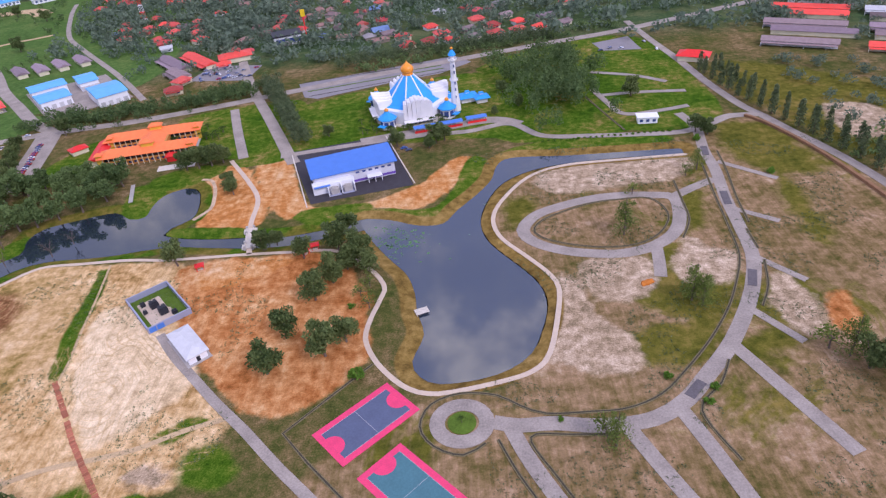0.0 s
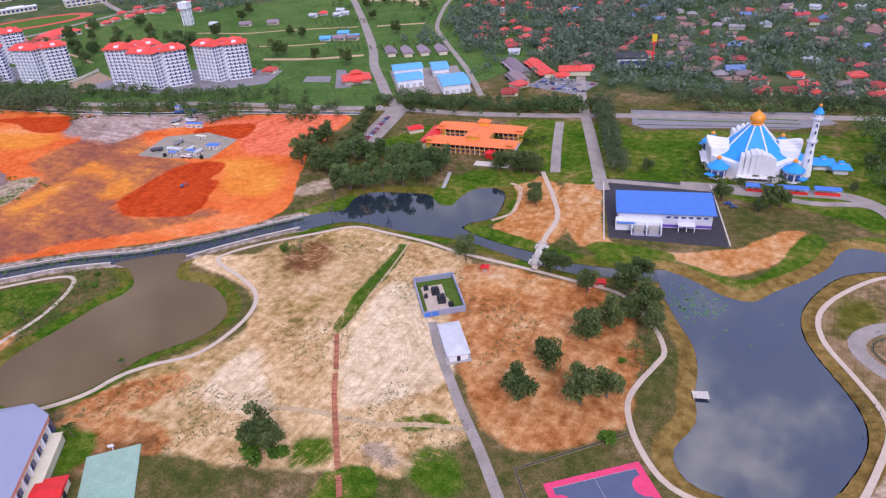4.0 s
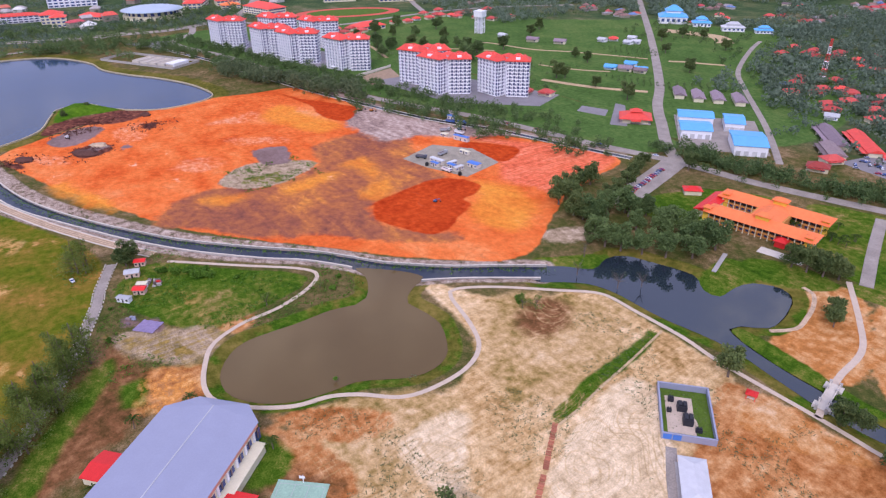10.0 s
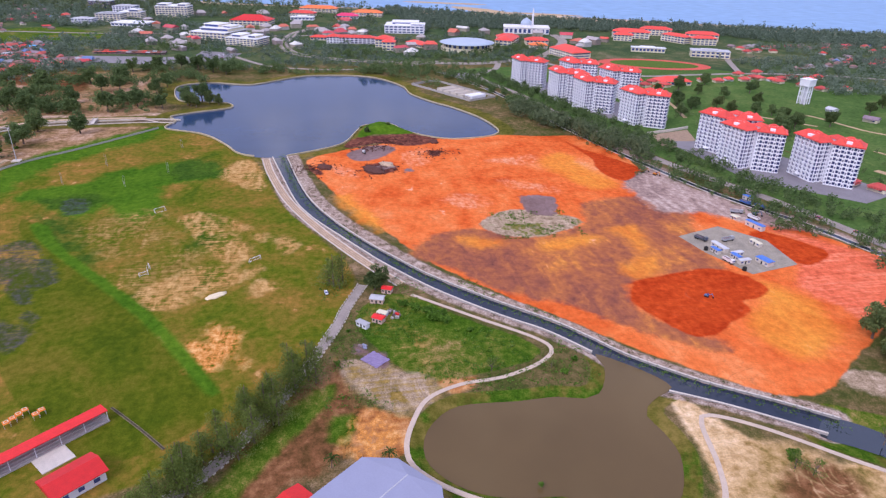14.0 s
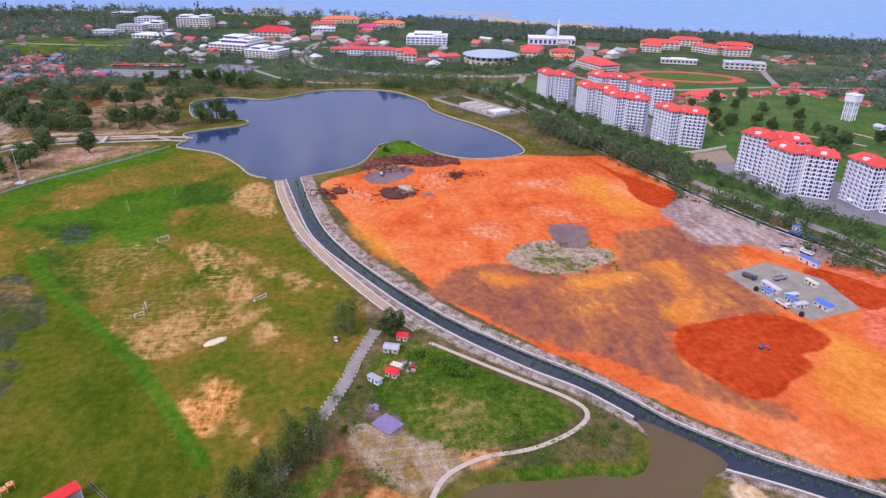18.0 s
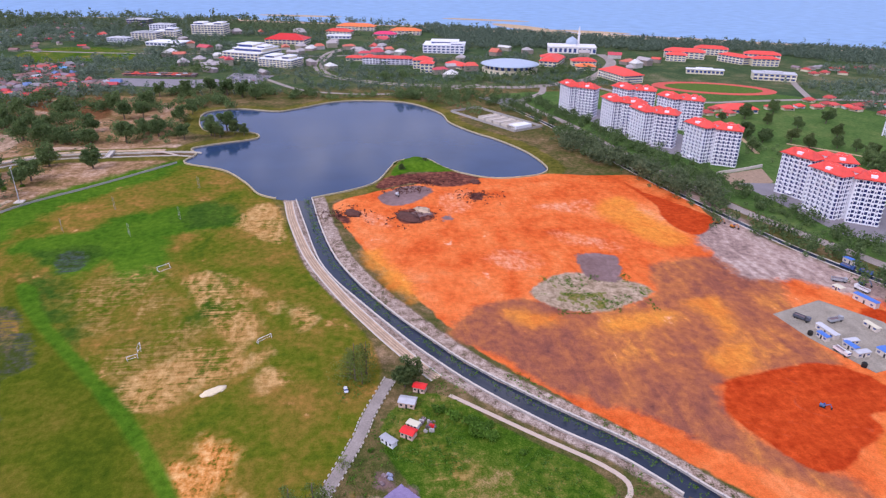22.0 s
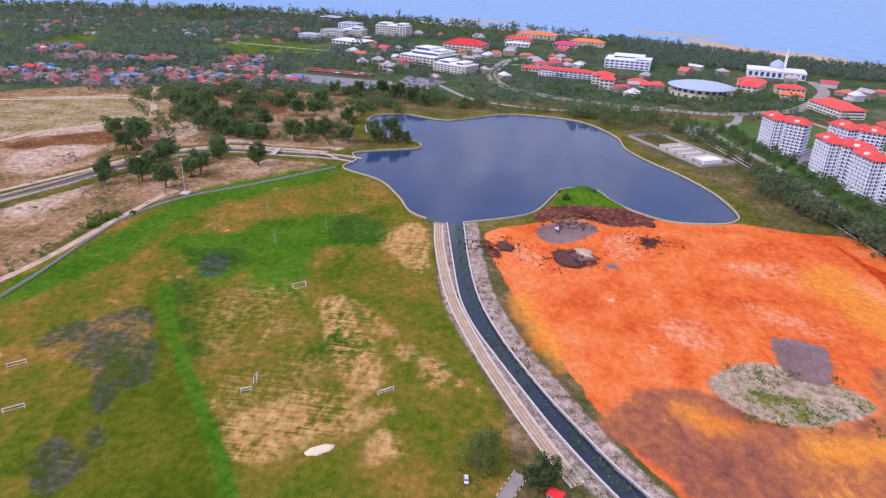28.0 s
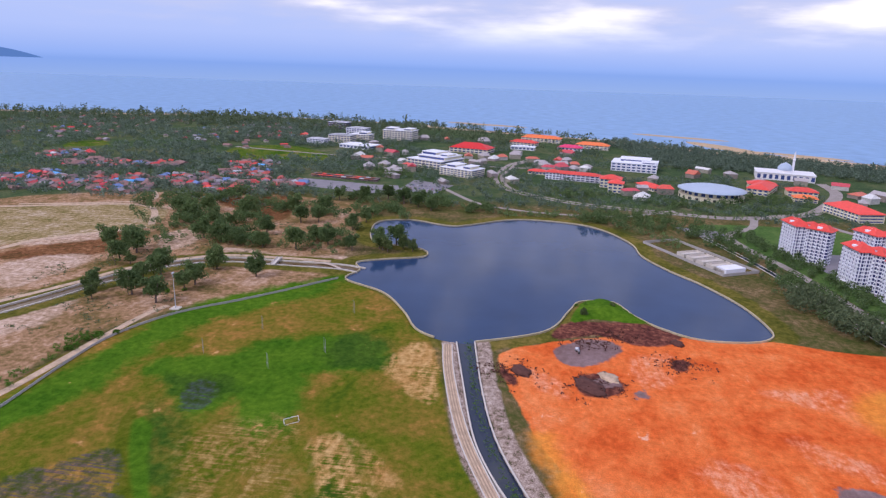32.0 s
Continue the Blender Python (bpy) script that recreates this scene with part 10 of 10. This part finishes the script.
woods("grove_mosque_lane", 64, listed([(-100 - 42 * (i // 2) / 31 + 5 * (i % 2) + pick.uniform(-1.5, 1.5), 363 + 108 * (i // 2) / 31 + pick.uniform(-1.5, 1.5)) for i in range(64)]), M_NEEDLE, "tall casuarinas crowding the mosque lane", 30, (3.2, 4.6), 1.7, 260)
woods("grove_mosque", 86, listed([(pick.gauss(62, 17), pick.gauss(425, 34)) for i in range(86)]), M_LEAF, "dense grove of tall trees beside the mosque lawn", 31, (4.4, 6.6), 2.0, 240)
woods("grove_north", 60, listed([(-92 + i * 2.9 + pick.uniform(-2, 2), 500 + i * 0.6 + pick.uniform(-7, 7)) for i in range(60)]), M_NEEDLE, "row of casuarinas behind the mosque car park", 32, (3.0, 4.6), 1.6, 180)
HEATH = ((-935, -345, 46, 50), (-990, -300, 26, 34), (-862, -300, 20, 20), (-790, -205, 18, 18), (-880, -240, 16, 22), (-930, -170, 18, 24), (-820, -140, 10, 15), (-950, -110, 14, 20), (-1000, -60, 14, 22), (-990, 0, 8, 14), (-930, -235, 12, 20), (-1020, -150, 12, 20), (-970, 130, 10, 16), (-815, -225, 8, 10))
woods("grove_heath", 232, listed([(cx + pick.gauss(0, sp * 0.6), cy + pick.gauss(0, sp * 0.6)) for cx, cy, n_, sp in HEATH for i in range(n_)]), M_LEAF, "clumps of dark broad trees on the heath", 33, (4.5, 7.5), 1.0, 220)
woods("grove_bank", 120, listed([(-735 + 120 * i / 89 + pick.uniform(-25, 25), 268 + 44 * i / 89 + pick.uniform(-14, 14)) for i in range(120)]), M_NEEDLE, "tangled trees between the lake and the flats", 34, (4.0, 7.2), 1.25, 220)
woods("hedge_highway", 300, belt([(-960, 240), (-820, 278), (-700, 296), (-610, 318), (-520, 332), (-450, 356), (-390, 376), (-330, 394)], 24), M_LEAF, "belt of trees along the highway and drain", 10, (2.0, 5.6), 1.1, 130)
woods("hedge_flats", 300, belt([(-960, 275), (-820, 312), (-700, 332), (-610, 355), (-520, 372), (-450, 395), (-380, 415)], 18), M_LEAF, "belt of trees before the apartment towers", 11, (2.0, 5.2), 1.1, 130)
woods("hedge_school", 240, belt([(-300, 432), (-240, 438), (-190, 450), (-150, 470)], 16), M_LEAF, "belt of trees along the road behind the school", 12, (2.4, 4.4), 1.2, 110)
woods("hedge_mosque", 90, belt([(-70, 492), (0, 512), (70, 532), (140, 552)], 12), M_LEAF, "trees along the road behind the mosque", 37, (2.6, 4.6))
woods("hedge_lake", 160, belt([(-1020, -60), (-985, 20), (-985, 110), (-940, 175), (-880, 205)], 14), M_LEAF, "trees along the lake promenade", 13, (2.2, 3.6))
STREET = [tuple(p + rnd) for by in (-12, -9.5, 9.5, 12, 0) for p in offset(glide([(-1268, 9), (-1220, 10), (-1165, 21), (-1131, 39), (-1103, 70), (-1074, 114), (-1056, 175), (-1043, 240), (-1036, 300), (-1061, 364), (-1106, 427)], 8), by)[::1] for rnd in (np.array((pick.uniform(-1.5, 1.5), pick.uniform(-1.5, 1.5))),)]
woods("street_trees", len(STREET), listed(STREET), M_LEAF, "small trees in rows along the lake road", 51, (1.2, 2.6), 1.2, 40)
PARK = [(cx + pick.gauss(0, sx), cy + pick.gauss(0, sy)) for cx, cy, sx, sy, n_ in ((-990, 178, 24, 24, 60), (-960, 205, 16, 20, 34), (-1100, 330, 22, 26, 40), (-1150, 395, 20, 24, 30), (-1085, 250, 14, 20, 30), (-1120, 130, 16, 30, 36), (-1050, -90, 18, 24, 40), (-1200, -170, 22, 24, 36)) for i in range(n_)]
woods("park_trees", len(PARK), listed(PARK), M_LEAF, "clumps of dark trees between lake and stadium", 52, (2.6, 5.6), 1.2, 110)
woods("hedge_estate", 150, belt([(215, 300), (225, 220), (232, 120), (215, 60)], 22), M_LEAF, "trees along the estate boundary", 14, (2.6, 4.4))
woods("hedge_heath", 110, belt([(-420, -225), (-500, -212), (-570, -208)], 8), M_BRIGHT, "scrub beside the field lane", 15, (1.0, 2.0))


# ---------------------------------------------------------------- scrub and weeds on open ground
def tufts(name, count, spot, material, label, seed, size=(0.25, 0.7)):
    rng = np.random.default_rng(seed)
    pts = []
    while len(pts) < count:
        p = spot(rng)
        if p is not None:
            pts.append(p)
    pts = np.array(pts)
    n_ = 5
    s = rng.uniform(*size, count)
    c = np.repeat(np.c_[pts, s * 0.3], n_, 0) + rng.normal(size=(count * n_, 3)) * np.repeat(s, n_)[:, None] * (0.8, 0.8, 0.2)
    v, f = leaves(c, np.repeat(s, n_) * 0.55, rng)
    return tagged(new(name, leaf_mesh(name, v, f, material)), label, "scrub", kind="stuff")


def box_spot(x0, x1, y0, y1, thin=0.0, scale=0.04, clay=False):
    def spot(rng):
        x, y = rng.uniform(x0, x1), rng.uniform(y0, y1)
        if noise.noise((x * scale, y * scale, 9.1)) < thin:
            return None
        if any(reach(w, x, y) < 1.5 for w in dist) or (not clay and inside_of(PLOTS["orange"][0], x, y)):
            return None
        if ((ROAD_PTS[:, 0] - x) ** 2 + (ROAD_PTS[:, 1] - y) ** 2).min() < 20:
            return None
        return (x, y)
    return spot


tufts("scrub_estate", 6500, box_spot(0, 195, 90, 330, 0.12), M_NEEDLE, "low scrub over the estate's bare plots", 21, (0.15, 0.5))
tufts("scrub_sand", 3200, box_spot(-215, -85, 95, 240, 0.15), M_NEEDLE, "sparse weeds on the bare sand", 22, (0.15, 0.5))
tufts("scrub_huts", 1500, box_spot(-380, -275, 50, 165, -0.05), M_BRIGHT, "weeds and grass round the canal huts", 23, (0.25, 0.8))
tufts("scrub_ditch", 420, lambda rng: np.array((-170, 243)) + (np.array((13, -73)) * rng.random()) + rng.normal(size=2) * (1.6, 1.6), M_BRIGHT, "rank weeds along the ditch", 27, (0.15, 0.45))
CANAL_BANK = offset(CANAL_EAST, -4.5)
tufts("scrub_canal", 900, lambda rng: CANAL_BANK[rng.integers(0, len(CANAL_BANK))] + rng.normal(size=2) * 1.3, M_BRIGHT, "weeds along the canal wall", 24, (0.2, 0.7))
M_WEED = surface("floating weed", (0.10, 0.22, 0.09), 0.8)
rng = np.random.default_rng(77)
wp = np.c_[rng.normal(-33, 9, 260), rng.normal(250, 8, 260)]
wp = np.array([p for p in wp if reach("pond_east", *p) < -2.5])
wv, wf = leaves(np.c_[wp, np.full(len(wp), WATER_LEVEL + 0.03)], rng.uniform(0.3, 1.1, len(wp)), rng, 1.0)
wv[:, 2] = WATER_LEVEL + 0.03
tagged(new("pond_weed", leaf_mesh("pond_weed", wv, wf, M_WEED)), "flat green weed floating on the pond", "weed", kind="stuff")
tufts("spoil_clods", 520, lambda rng: np.array(((-562, 98), (-572, 52), (-600, 152), (-640, 120), (-622, 100))[rng.integers(0, 5)]) + rng.normal(size=2) * (7, 9), M_PEAT, "dark clods and roots strewn over the clay", 28, (0.4, 1.3))
YOUNG = [(-576 + 40 * a + 66 * b - 30 * a * b, 668 + 44 * a - 24 * b) for a in np.linspace(0, 1, 9) for b in np.linspace(0, 1, 5)]
YOUNG += [(-472 + 20 * a + 40 * b, 565 + 23 * a - 10 * b) for a in np.linspace(0, 1, 6) for b in np.linspace(0, 1, 5)]
YOUNG += [(-414 + 43 * a + 14 * b, 588 + 49 * a - 17 * b) for a in np.linspace(0, 1, 10) for b in np.linspace(0, 1, 4)]
YOUNG += [(-640 + 120 * a + 12 * b, 500 + 60 * a + 16 * b) for a in np.linspace(0, 1, 14) for b in (0, 1)]
woods("young_trees", len(YOUNG), listed(YOUNG), M_LEAF, "young trees planted in rows on the meadow", 36, (1.3, 2.1), 1.0, 60)
for x, y in ((-706, 699), (-495, 529), (-501, 523), (-452, 526), (-678, 656), (-637, 572), (-554, 607), (-527, 598), (-522, 807), (-430, 645), (-468, 771), (-503, 704), (-550, 760), (-405, 515), (-546, 798), (-659, 534), (-700, 500), (-712, 508), (-725, 498), (-800, 520), (-740, 560)):
    plant("broad", x, y, pick.uniform(1.2, 1.9), label="broad dark tree standing alone on the meadow")
for x, y in ((-774, 538), (-797, 589), (-727, 468), (-739, 457), (-650, 524), (-688, 541), (-609, 497), (-853, 561), (-826, 508), (-815, 473), (-818, 611), (-632, 527), (-697, 438), (-671, 400), (-640, 515), (-700, 530), (-622, 505), (-735, 478), (-748, 462), (-648, 540)):
    plant("dense", x, y, pick.uniform(1.2, 2.0), label="broad dark tree on the meadow by the flats")
woods("shrubs_flats", 150, belt([(-700, 440), (-640, 500), (-600, 520), (-560, 500), (-500, 480)], 30), M_LEAF, "shrubs and small trees behind the apartment towers", 55, (1.2, 3.2), 1.0, 60)
tufts("scrub_site", 330, box_spot(-462, -418, 162, 216, 0.05, 0.08, True), M_BRIGHT, "weeds on the site's overgrown patch", 25, (0.3, 0.9))
tufts("scrub_heath", 1300, box_spot(-900, -560, -330, -190, 0.1), M_NEEDLE, "scrub on the sandy heath", 26, (0.4, 1.1))
